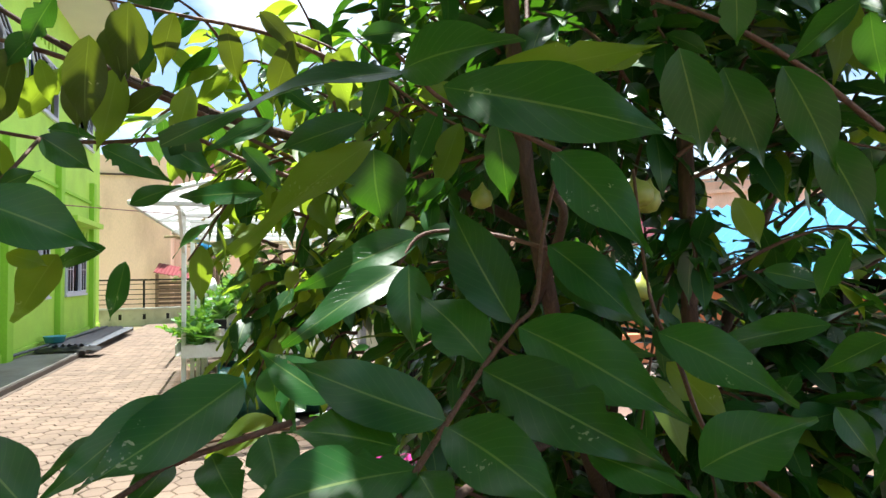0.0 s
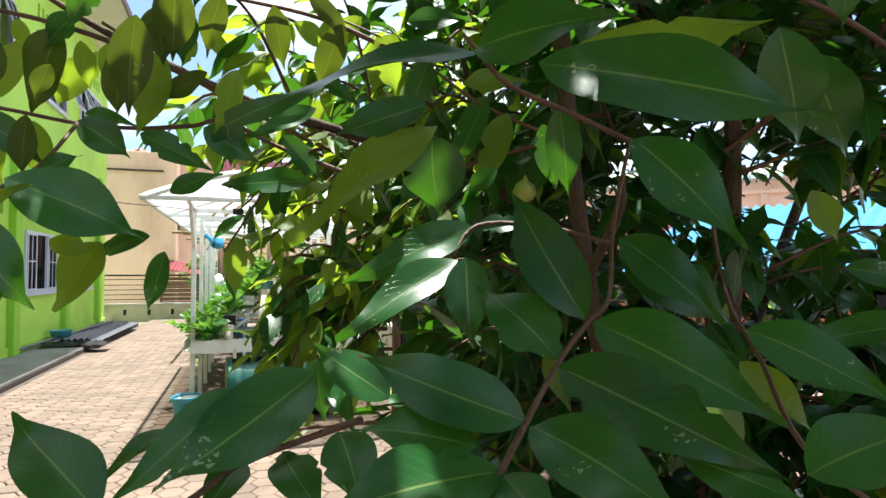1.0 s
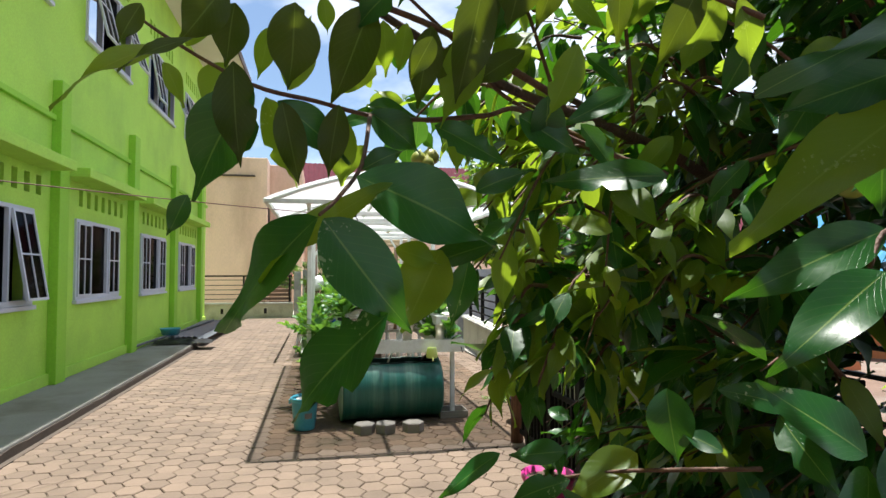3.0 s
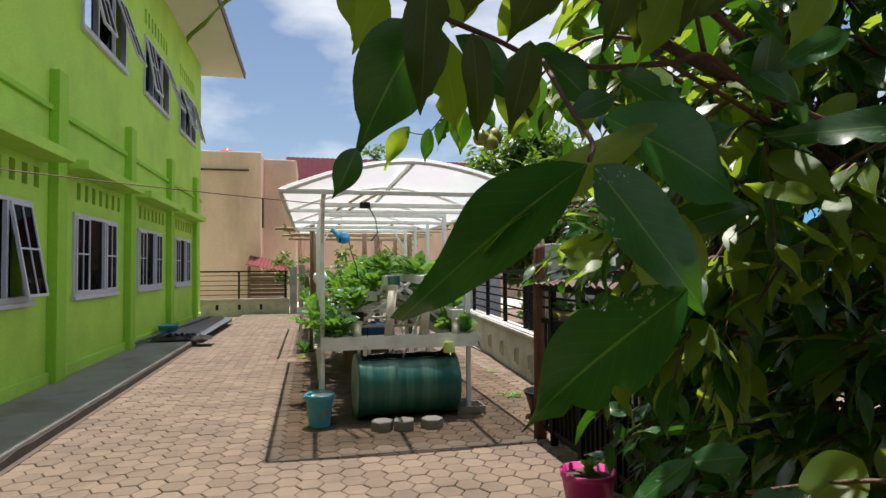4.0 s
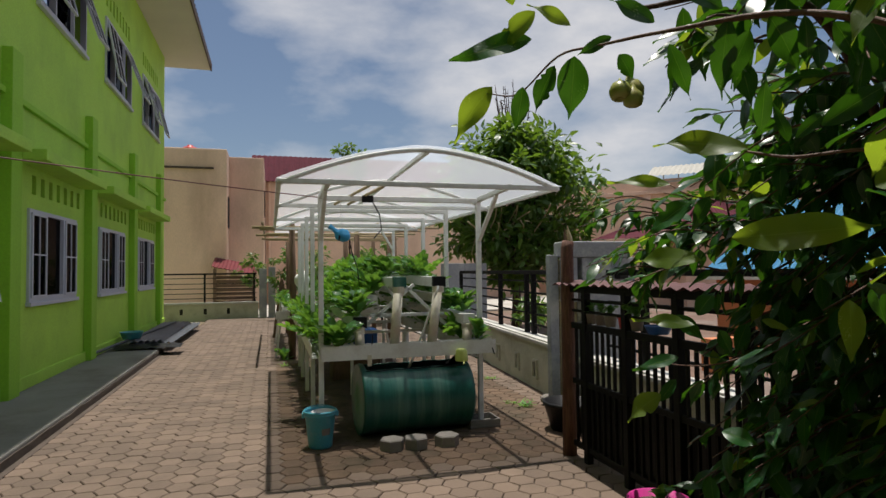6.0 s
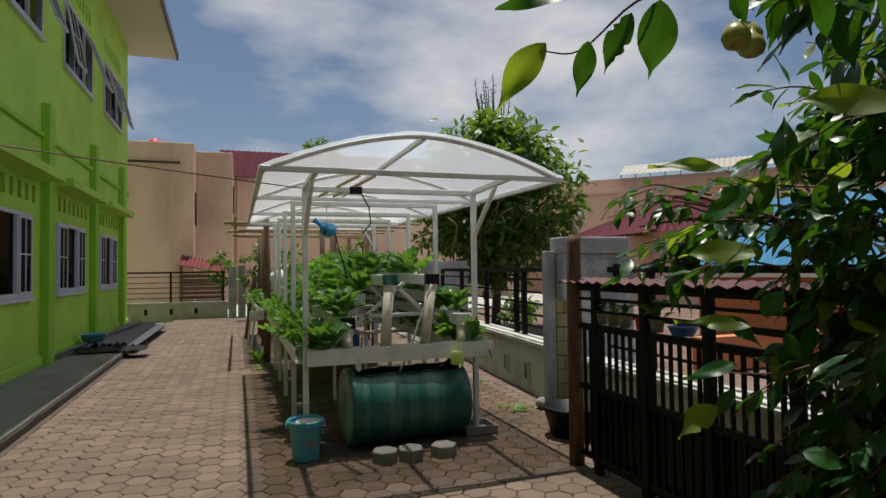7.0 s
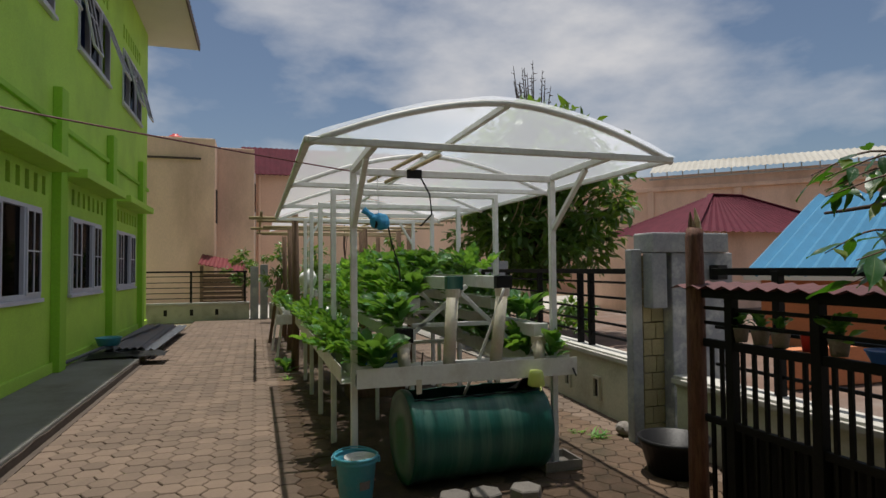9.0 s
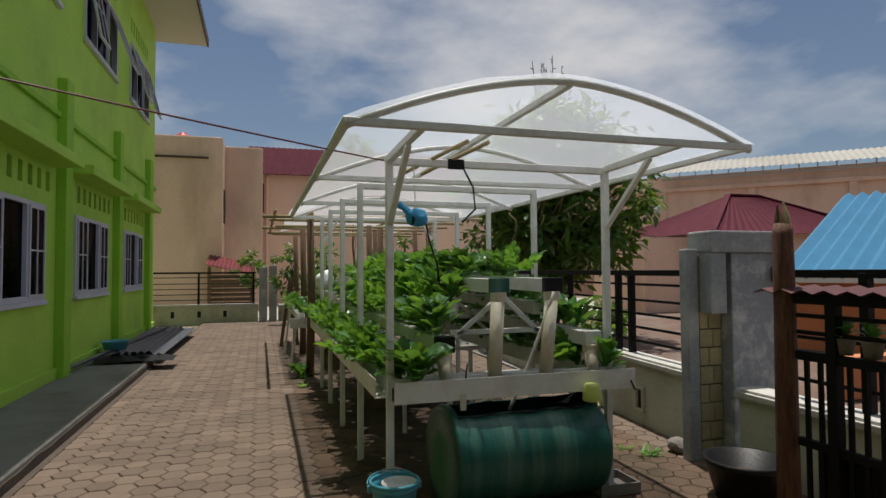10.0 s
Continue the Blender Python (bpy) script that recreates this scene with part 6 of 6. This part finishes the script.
# the rest of the crown: side twigs with leaves, the nearer ones as parts
crown_rng = random.Random(11)
fill = {0: ([], [], []), 1: ([], [], [])}
FILL_LEAF = [leaf_shape(w, c, 0.2, 0.03, 7, 2, "pointed", k) for k, (w, c) in enumerate(((0.36, 0.15), (0.42, 0.25), (0.32, 0.1), (0.46, 0.2)))]
LONE_LEAF = [[mesh_of("leaf", *leaf_shape(w, c, 0.2, 0.03, 9, 4, "pointed", k, 0.08 if k == 2 else 0), m) for k, (w, c) in enumerate(((0.36, 0.15), (0.42, 0.25), (0.34, 0.1), (0.46, 0.2)))] for m in (M_LEAF, M_LEAF_YOUNG)]
stems = bmesh.new()


GAP_A, GAP_B = Vector((0.45, 0.72, 1.52)), Vector((2.6, 2.75, 1.72))


def in_gap(p):
    """The bare space between the leaning stems, where no twigs grow."""
    d = GAP_B - GAP_A
    f = (p - GAP_A).dot(d) / d.length_squared
    return 0 < f < 1 and (p - GAP_A - d * f).length < 0.10 + 0.10 * f


def spray(p0, p1, n, size=0.14, young=0.12, lone=False):
    """A leafy side twig from p0 to p1."""
    global leaf_total
    p0, p1 = Vector(p0), Vector(p1)
    if in_gap(p1) or in_gap(p0.lerp(p1, 0.5)):
        return
    mid = p0.lerp(p1, 0.5) + Vector((0, 0, 0.06))
    c = curve([p0, mid, p1], 5)
    if lone:
        tw = limb("branch", [p0, mid, p1], 0.005, 0.0018, M_TWIG, 6, 5)
    else:
        tube(stems, c, [0.006 - 0.004 * i / (len(c) - 1) for i in range(len(c))], 5, False)
    axis = (p1 - p0).normalized()
    for k in range(n):
        f = (k + 0.5) / n
        b = c[min(len(c) - 1, int((0.15 + 0.85 * f) * (len(c) - 1)))]
        side = Vector((crown_rng.gauss(0, 1), crown_rng.gauss(0, 1), crown_rng.gauss(-0.25, 0.55))).normalized()
        d = (side + axis * 0.7 + Vector((0, 0, -0.35))).normalized()
        s = size * crown_rng.uniform(0.7, 1.25)
        kind = 1 if crown_rng.random() < young else 0
        m = leaf_pose(b + d * 0.008, b + d * s, crown_rng.uniform(-35, 35))
        j = crown_rng.randrange(4)
        if lone and leaf_total < 298:
            ob = new("leaf", LONE_LEAF[kind][j])
            ob.parent = tw
            ob.matrix_basis = m
            leaf_total += 1
        else:
            pts, faces, uvs = fill[kind]
            lp, lf, lu = FILL_LEAF[j]
            o = len(pts)
            pts += [m @ Vector(q) for q in lp]
            faces += [tuple(i + o for i in fc) for fc in lf]
            uvs += lu


# inner sprays seen through from the near side
for a, b in (((-0.1, 1.5, 1.72), (-0.35, 1.35, 1.45)), ((0.0, 1.55, 1.7), (-0.15, 1.35, 1.40)), ((0.15, 1.65, 1.68), (0.0, 1.75, 1.35)), ((0.2, 1.6, 1.5), (-0.1, 1.6, 1.25)),
             ((0.1, 1.7, 1.72), (-0.25, 1.85, 1.6)), ((-0.3, 1.42, 1.78), (-0.5, 1.6, 1.72)), ((-0.2, 1.45, 1.78), (-0.4, 1.3, 2.0)), ((0.0, 1.5, 1.75), (-0.15, 1.3, 2.05)),
             ((0.3, 1.75, 1.8), (0.0, 1.6, 2.1)), ((0.3, 1.2, 1.9), (0.0, 1.25, 2.15))):
    spray(a, b, 11, 0.13, 0.3, True)
crown_rng.seed(4)
BOUGHS = (
    ((0.35, 1.15, 1.7), (0.1, 1.5, 1.5)), ((0.3, 1.1, 2.0), (-0.1, 1.3, 2.3)), ((0.32, 1.12, 1.8), (0.5, 1.5, 1.9)), ((0.55, 1.35, 1.1), (0.2, 1.5, 0.95)),
    ((0.76, 1.16, 1.5), (0.55, 0.9, 1.35)), ((0.7, 1.1, 1.8), (0.45, 0.8, 1.95)), ((0.65, 1.0, 2.1), (0.35, 0.75, 2.2)), ((0.8, 1.2, 1.4), (1.1, 1.0, 1.5)),
    ((0.7, 1.1, 1.7), (1.0, 0.85, 1.9)), ((0.85, 1.3, 1.1), (1.05, 0.95, 1.0)), ((0.85, 1.3, 1.0), (0.5, 0.95, 0.95)), ((1.3, 1.8, 0.9), (1.2, 1.4, 1.2)),
    ((1.63, 1.87, 1.36), (1.3, 1.6, 1.7)), ((1.7, 1.9, 1.5), (1.9, 1.5, 1.5)), ((1.9, 1.95, 1.8), (1.6, 1.6, 2.1)), ((2.1, 1.95, 2.1), (1.7, 1.9, 2.4)),
    ((0.9, 2.6, 1.6), (0.5, 2.7, 1.75)), ((0.9, 2.6, 1.5), (0.45, 2.5, 1.35)), ((1.05, 2.3, 0.9), (0.6, 2.4, 0.85)), ((0.95, 2.5, 1.2), (0.5, 2.7, 1.0)),
    ((0.85, 2.65, 1.9), (0.4, 2.7, 2.1)), ((0.8, 2.7, 2.3), (0.4, 2.5, 2.5)), ((0.9, 3.1, 1.5), (0.55, 3.2, 1.35)), ((0.9, 3.0, 1.45), (0.55, 3.0, 1.65)),
    ((0.85, 3.5, 1.55), (0.55, 3.5, 1.7)), ((0.85, 3.6, 1.55), (0.6, 3.6, 1.35)), ((0.82, 3.8, 1.45), (0.70, 3.9, 1.25)),
    ((0.9, 3.2, 1.4), (0.75, 3.5, 1.1)), ((0.9, 2.9, 1.2), (0.65, 3.1, 0.85)), ((1.0, 2.5, 0.9), (0.65, 2.9, 0.55)), ((1.0, 2.2, 0.6), (0.55, 2.3, 0.5)),
    ((0.9, 3.3, 1.5), (1.25, 3.5, 1.6)), ((0.95, 2.8, 1.6), (1.3, 2.9, 1.9)), ((1.0, 2.4, 1.3), (1.4, 2.3, 1.5)), ((0.9, 3.0, 1.9), (0.8, 3.4, 2.0)),
    ((0.55, 2.5, 1.95), (0.45, 2.9, 2.0)), ((0.6, 2.3, 2.2), (0.3, 2.0, 2.3)), ((0.4, 2.4, 2.05), (0.2, 2.1, 1.9)), ((0.5, 1.9, 1.8), (0.2, 2.1, 1.65)),
    ((0.7, 2.0, 1.5), (0.3, 2.05, 1.4)), ((0.7, 1.9, 1.2), (0.3, 1.9, 1.1)), ((0.6, 1.6, 1.4), (0.3, 1.7, 1.2)), ((0.8, 1.8, 0.9), (0.35, 1.7, 0.8)),
)
for a, b in BOUGHS:
    for k in range(3):
        j = Vector([crown_rng.gauss(0, 0.11) for _ in range(3)])
        spray(Vector(a) + j * 0.3, Vector(b) + j, 12, 0.13, 0.12)
# leafy heart of the crown
for k in range(75):
    b = Vector((crown_rng.uniform(0.02, 1.25), crown_rng.uniform(1.25, 2.25), crown_rng.uniform(0.75, 2.25)))
    spray(Vector((b.x * 0.6 + 0.35, b.y * 0.7 + 0.5, b.z - 0.05)), b, 12, 0.14, 0.36 if b.x < 0.35 else 0.1)
for k in range(26):
    b = Vector((crown_rng.uniform(0.1, 0.95), crown_rng.uniform(1.35, 2.0), crown_rng.uniform(1.95, 2.4)))
    spray(b + Vector((0.28, 0.05, -0.08)), b, 11, 0.14, 0.12)
# dense side of the crown along the fence
for k in range(190):
    b = Vector((crown_rng.uniform(0.42, 0.94), crown_rng.uniform(2.15, 3.35), crown_rng.uniform(0.2, 1.9)))
    b.x += 0.12 * max(0, b.y - 3.0)
    spray(Vector((0.95, b.y - 0.25, min(b.z + 0.25, 1.9))), b, 13, 0.13, 0.04)
# sunny shoots reaching along the fence
for k in range(15):
    b = Vector((crown_rng.uniform(0.32, 0.78), crown_rng.uniform(3.45, 4.1), crown_rng.uniform(1.24, 1.72)))
    spray(Vector((0.86, b.y - 0.15, b.z + 0.04)), b, 8, 0.125, 0.15)
# crown on the outer side of the fence
for k in range(85):
    b = Vector((crown_rng.uniform(1.08, 1.75), crown_rng.uniform(1.2, 3.55), crown_rng.uniform(0.35, 2.2)))
    spray(Vector((b.x * 0.5 + 0.55, b.y - 0.1, b.z - 0.1)), b, 13, 0.15, 0.06)
# dense inner crown round the stems
for k in range(80):
    b = Vector((crown_rng.uniform(0.45, 2.3), crown_rng.uniform(0.95, 2.5), crown_rng.uniform(0.45, 2.35)))
    if b.x < 0.75 and b.y < 1.3:
        b.y += 0.5
    spray(Vector((b.x * 0.7 + 0.3, b.y * 0.6 + 0.7, b.z - 0.12)), b, 12, 0.14, 0.08)
# upper crown, mostly out of view, thickened to shade the leaves below
for k in range(360):
    b = Vector((crown_rng.uniform(-0.45, 2.6), crown_rng.uniform(-0.6, 2.9), crown_rng.uniform(2.4, 3.3)))
    if b.x < 0.75 and b.y > 1.05:
        b.x += 0.9
    spray(b + Vector((0.25, 0.1, -0.12)), b, 13, 0.17, 0.12)
# unseen canopy above the near end of the path, added to shade the leaves below
for k in range(62):
    b = Vector((crown_rng.uniform(-1.05, 0.5), crown_rng.uniform(0.2, 1.1), crown_rng.uniform(2.35, 2.95)))
    if b.x < -0.42:
        b.y += 0.45
    spray(b + Vector((0.28, 0.08, 0.1)), b, 13, 0.17, 0.15)
# hanging leaves under the overhanging limb
for k in range(26):
    b = Vector((crown_rng.uniform(-0.15, 1.0), crown_rng.uniform(1.95, 2.75), crown_rng.uniform(1.85, 2.15)))
    spray(b + Vector((0.22, -0.05, 0.12)), b, 10, 0.13, 0.1)
# crown over the near end of the fence
for k in range(42):
    b = Vector((crown_rng.uniform(0.6, 1.5), crown_rng.uniform(0.65, 1.2), crown_rng.uniform(1.6, 2.25)))
    spray(b + Vector((0.1, 0.25, -0.1)), b, 12, 0.15, 0.1)
for k in range(80):
    b = Vector((crown_rng.uniform(0.9, 1.7), crown_rng.uniform(1.3, 1.95), crown_rng.uniform(1.2, 2.25)))
    if k % 2:
        b = Vector((crown_rng.uniform(0.78, 1.4), crown_rng.uniform(0.72, 1.2), crown_rng.uniform(0.55, 1.25)))
    spray(b + Vector((0.05, 0.25, -0.1)), b, 12, 0.15, 0.1)
# sunlit young growth hanging on the path side of the crown
for k in range(40):
    b = Vector((crown_rng.uniform(-0.42, 0.16), crown_rng.uniform(1.38, 1.92), crown_rng.uniform(1.30, 2.02)))
    spray(b + Vector((0.2, 0.04, 0.07)), b, 9, 0.115, 0.8)
for k in range(16):
    b = Vector((crown_rng.uniform(-0.33, 0.03), crown_rng.uniform(1.55, 1.75), crown_rng.uniform(1.02, 1.35)))
    spray(b + Vector((0.12, 0.03, 0.14)), b, 9, 0.115, 0.5)
# upper twigs over the path
for a, b in (((0.4, 1.2, 2.4), (0.0, 1.5, 2.5)), ((0.6, 0.95, 2.5), (0.2, 0.8, 2.6)), ((0.5, 1.6, 2.5), (0.2, 1.9, 2.5)), ((0.8, 2.7, 2.4), (0.3, 2.9, 2.6)), ((0.9, 1.2, 2.4), (1.2, 0.9, 2.4)), ((1.2, 2.2, 2.3), (0.9, 2.1, 2.6)), ((2.3, 2.0, 2.5), (1.9, 2.3, 2.7)), ((1.0, 3.0, 2.1), (1.1, 3.4, 2.2))):
    for k in range(3):
        j = Vector([crown_rng.gauss(0, 0.14) for _ in range(3)])
        spray(Vector(a) + j * 0.3, Vector(b) + j, 12, 0.14, 0.15)

for kind, mat in ((0, M_LEAF), (1, M_LEAF_YOUNG)):
    ob = new("foliage", mesh_of("foliage", *fill[kind], mat))
    ob.parent = tree
    ob.matrix_parent_inverse = Matrix.Translation(tree.location).inverted()
    tagged(ob, kind="stuff")
ob = part("fine_twig", stems, M_TWIG, tree, smooth=True)
tagged(ob, kind="stuff")


def fruit(x, y, z, s):
    f = part("rose_apple", lathe([(0.0, 0.02), (0.012, 0.0), (0.028, -0.012), (0.036, -0.035), (0.030, -0.055), (0.014, -0.064), (0.010, -0.058), (0, -0.05)], 16), M_FRUIT, smooth=True)
    f.matrix_basis = pose(x, y, z, crown_rng.uniform(-25, 25), crown_rng.uniform(-25, 25), 0) @ Matrix.Diagonal((s, s, s, 1))
    f.parent = tree
    f.matrix_parent_inverse = Matrix.Translation(tree.location).inverted()


for p in ((-0.31, 2.47, 1.87, 0.8), (-0.27, 2.49, 1.885, 0.9), (-0.285, 2.45, 1.85, 0.75), (0.44, 0.93, 1.58, 0.8), (0.48, 0.94, 1.575, 0.8), (0.5, 1.0, 1.4, 0.7), (0.25, 1.2, 1.6, 0.7)):
    fruit(*p)

# ---- trees and shrubs farther off ----
def far_tree(name, label, x, y, h, crown, clumps, leaf, seed, trunk_r=0.12):
    """Tapered trunk, limbs and a crown of many small leaves in uneven clumps."""
    rg = random.Random(seed)
    t = thing(name, label, "tree", at=(x, y, 0))
    lb = bmesh.new()
    z0 = h * 0.35
    tube(lb, [(0, 0, -0.1), (0.05, 0, z0 * 0.6), (-0.04, 0.05, z0), (0.05, 0, h * 0.75)], [trunk_r, trunk_r * 0.85, trunk_r * 0.7, trunk_r * 0.25], 10)
    pts, faces, uvs = [], [], []
    for k in range(clumps):
        a, r = rg.uniform(0, 6.283), math.sqrt(rg.random())
        zc = rg.uniform(-1, 1)
        rr = math.sqrt(max(0.05, 1 - zc * zc)) * r
        c = Vector((crown[0] * rr * math.cos(a), crown[0] * rr * math.sin(a), h - crown[1] + crown[1] * zc))
        c += Vector((rg.gauss(0, 0.15), rg.gauss(0, 0.15), rg.gauss(0, 0.15))) * crown[0] * 0.4
        if k % 6 == 0:
            tube(lb, curve([(0, 0, z0 * rg.uniform(0.7, 1.2)), Vector((c.x * 0.45, c.y * 0.45, (z0 + c.z) / 2)), c], 4), [trunk_r * 0.3 * (1 - i / 10) for i in range(9)], 5, False)
        cr = crown[0] * rg.uniform(0.12, 0.24)
        for q in range(rg.randint(24, 40)):
            b = c + Vector((rg.gauss(0, 0.5), rg.gauss(0, 0.5), rg.gauss(0, 0.4))) * cr
            d = (b - c).normalized() + Vector((0, 0, -0.25)) + Vector((rg.gauss(0, 0.4), rg.gauss(0, 0.4), rg.gauss(0, 0.3)))
            m = leaf_pose(b, b + d.normalized() * leaf * rg.uniform(0.7, 1.3), rg.uniform(-60, 60))
            lp, lf, lu = SMALL_LEAF
            o = len(pts)
            pts += [m @ Vector(v) for v in lp]
            faces += [tuple(i + o for i in fc) for fc in lf]
            uvs += lu
    part("trunk", lb, M_BARK, t, smooth=True)
    ob = new("crown", mesh_of("crown", pts, faces, uvs, M_MANGO))
    ob.parent = t
    tagged(ob, kind="stuff")
    return t


SMALL_LEAF = leaf_shape(0.42, 0.2, 0.2, 0.0, 3, 2, "pointed", 2)
mango = far_tree("mango_tree", "dense dark green mango tree behind the boundary wall", 4.2, 13.8, 4.5, (1.8, 1.6), 330, 0.22, 31, 0.11)
shoot_rng = random.Random(5)
for k in range(15):
    x = -0.42 + (0.04 * k if k < 12 else 0.12 + 0.06 * (k - 3))
    top = Vector((x + shoot_rng.uniform(-0.05, 0.08), shoot_rng.uniform(-0.1, 0.1), 5.45 + shoot_rng.uniform(-0.35, 0.35)))
    sb = bmesh.new()
    foot = Vector((x * 0.6, 0, 4.0))
    tube(sb, [foot, foot.lerp(top, 0.6) + Vector((0.02, 0, 0)), top], [0.02, 0.014, 0.005], 5)
    for q in range(7):
        c = foot.lerp(top, 0.62 + 0.055 * q)
        tube(sb, [c, c + Vector((shoot_rng.gauss(0, 0.05), shoot_rng.gauss(0, 0.05), shoot_rng.uniform(-0.02, 0.09)))], [0.012, 0.004], 4)
    part("bare_shoot", sb, M_MUD, mango)
for k in range(10):
    a = Vector((-1.3 + 0.14 * k, -0.7 - 0.1 * shoot_rng.random(), 1.7 + 0.5 * shoot_rng.random()))
    b = a + Vector((shoot_rng.uniform(-0.5, 0.6), -0.9, shoot_rng.uniform(0.2, 1.3)))
    part("bare_branch", tube_of(curve([a, a.lerp(b, 0.5) + Vector((0.15, 0, 0.15)), b], 4), 0.013, 5), M_BAMBOO, mango, smooth=True)
far_tree("shrub", "leafy green shrub by the far wall", 0.2, 19.3, 1.9, (0.9, 0.8), 26, 0.16, 7, 0.03)
far_tree("shrub", "leafy green shrub beside the far gate pillars", -0.7, 19.2, 2.1, (0.45, 0.8), 18, 0.14, 8, 0.03)
far_tree("shrub", "reddish green shrub beside the far gate pillars", -1.7, 21.6, 2.0, (0.5, 0.5), 14, 0.14, 9, 0.03)
far_tree("shrub", "leafy green shrub behind the growing racks", 1.6, 16.6, 2.0, (0.8, 0.8), 26, 0.16, 12, 0.03)
far_tree("shrub", "small green tree behind the peach building", 2.2, 27.5, 7.0, (0.8, 0.8), 16, 0.22, 14, 0.05)
far_tree("shrub", "low green weeds against the outer side of the wall", 2.6, 9.2, 1.0, (0.4, 0.4), 12, 0.12, 15, 0.02)


def weed(x, y, s, seed):
    rg = random.Random(seed)
    pts, faces, uvs = [], [], []
    for k in range(26):
        a = rg.uniform(0, 6.28)
        b = Vector((rg.gauss(0, 0.03), rg.gauss(0, 0.03), 0))
        m = leaf_pose(b, b + Vector((math.cos(a), math.sin(a), rg.uniform(0.3, 1.1))).normalized() * s * rg.uniform(0.6, 1.2), 0)
        o = len(pts)
        lp, lf, lu = leaf_shape(0.12, 0.3, 0.2, 0, 3, 2, "pointed", k)
        pts += [m @ Vector(v) for v in lp]
        faces += [tuple(i + o for i in fc) for fc in lf]
        uvs += lu
    ob = new("weed", mesh_of("weed", pts, faces, uvs, M_HERB))
    ob["kind"] = "stuff"
    ob.location = (x, y, 0)
    tagged(ob, "tuft of green grass growing between the pavers", "weed")


for k, (x, y, s) in enumerate(((1.28, 6.75, 0.12), (1.22, 6.95, 0.07), (-1.0, 10.3, 0.1), (1.5, 8.3, 0.08))):
    weed(x, y, s, k)

# ---- hexagonal pavers ----
pave = part("paving", solid(-2.96, 2.0, -7.5, 20.4, -0.055, -0.014), M_SAND)
tagged(pave, "hexagonal brownish concrete pavers with dark joints", "paving", kind="structure")
HR = 0.096
hexes = []
for variant in range(8):
    bm = hexagon(HR * 0.968, -0.02, 0.0, 0.006)
    bm.faces.ensure_lookup_table()
    me = bpy.data.meshes.new("paver")
    bm.to_mesh(me)
    bm.free()
    me.materials.append(M_PAVER if variant < 4 else M_PAVER_MOSS_SHADE)
    hexes.append(me)
rng = random.Random(5)
far_v, far_f, far_m = [], [], []
spots = []
col = 0
x = -2.90
while x < 1.95:
    y = -7.4 + (HR * 0.866 if col % 2 else 0)
    while y < 20.35:
        spots.append((x, y))
        y += HR * 1.732
    x += HR * 1.5
    col += 1
near = sorted(range(len(spots)), key=lambda i: (spots[i][0] + 1.0) ** 2 * 1.3 + (spots[i][1] - 5.0) ** 2)[:300]
near = set(near)
for i, (x, y) in enumerate(spots):
    # area under the shelter roof: moss plus its shadow, painted as darker pavers
    moss_shade = -1.14 + 0.03 * math.sin(y * 3) < x < 1.5 and 5.25 < y < 10.6
    z = 0.003 * rng.uniform(-1, 1) - 0.001
    a, tx, ty = rng.uniform(-1.5, 1.5), rng.uniform(-0.5, 0.5), rng.uniform(-0.5, 0.5)
    m = pose(x, y, z, tx, ty, a)
    if i in near:
        ob = new("paver", hexes[i % 4 + (4 if moss_shade else 0)])
        ob.matrix_basis = m
        ob.parent = pave
    else:
        b = len(far_v)
        for r, zz in ((HR * 0.968, -0.02), (HR * 0.968, -0.006), (HR * 0.968 - 0.006, 0.0)):
            for k in range(6):
                far_v.append(m @ Vector((r * math.cos(k * math.pi / 3), r * math.sin(k * math.pi / 3), zz)))
        for s in (0, 6):
            for k in range(6):
                far_f.append((b + s + k, b + s + (k + 1) % 6, b + s + 6 + (k + 1) % 6, b + s + 6 + k))
        far_f.append(tuple(b + 12 + k for k in range(6)))
        far_m += [1 if moss_shade else 0] * 13
me = bpy.data.meshes.new("pavers_beyond")
me.from_pydata([tuple(v) for v in far_v], [], far_f)
me.materials.append(M_PAVER)
me.materials.append(M_PAVER_MOSS_SHADE)
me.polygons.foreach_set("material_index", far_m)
fp = new("pavers_beyond", me)
fp.parent = pave
fp["kind"] = "stuff"
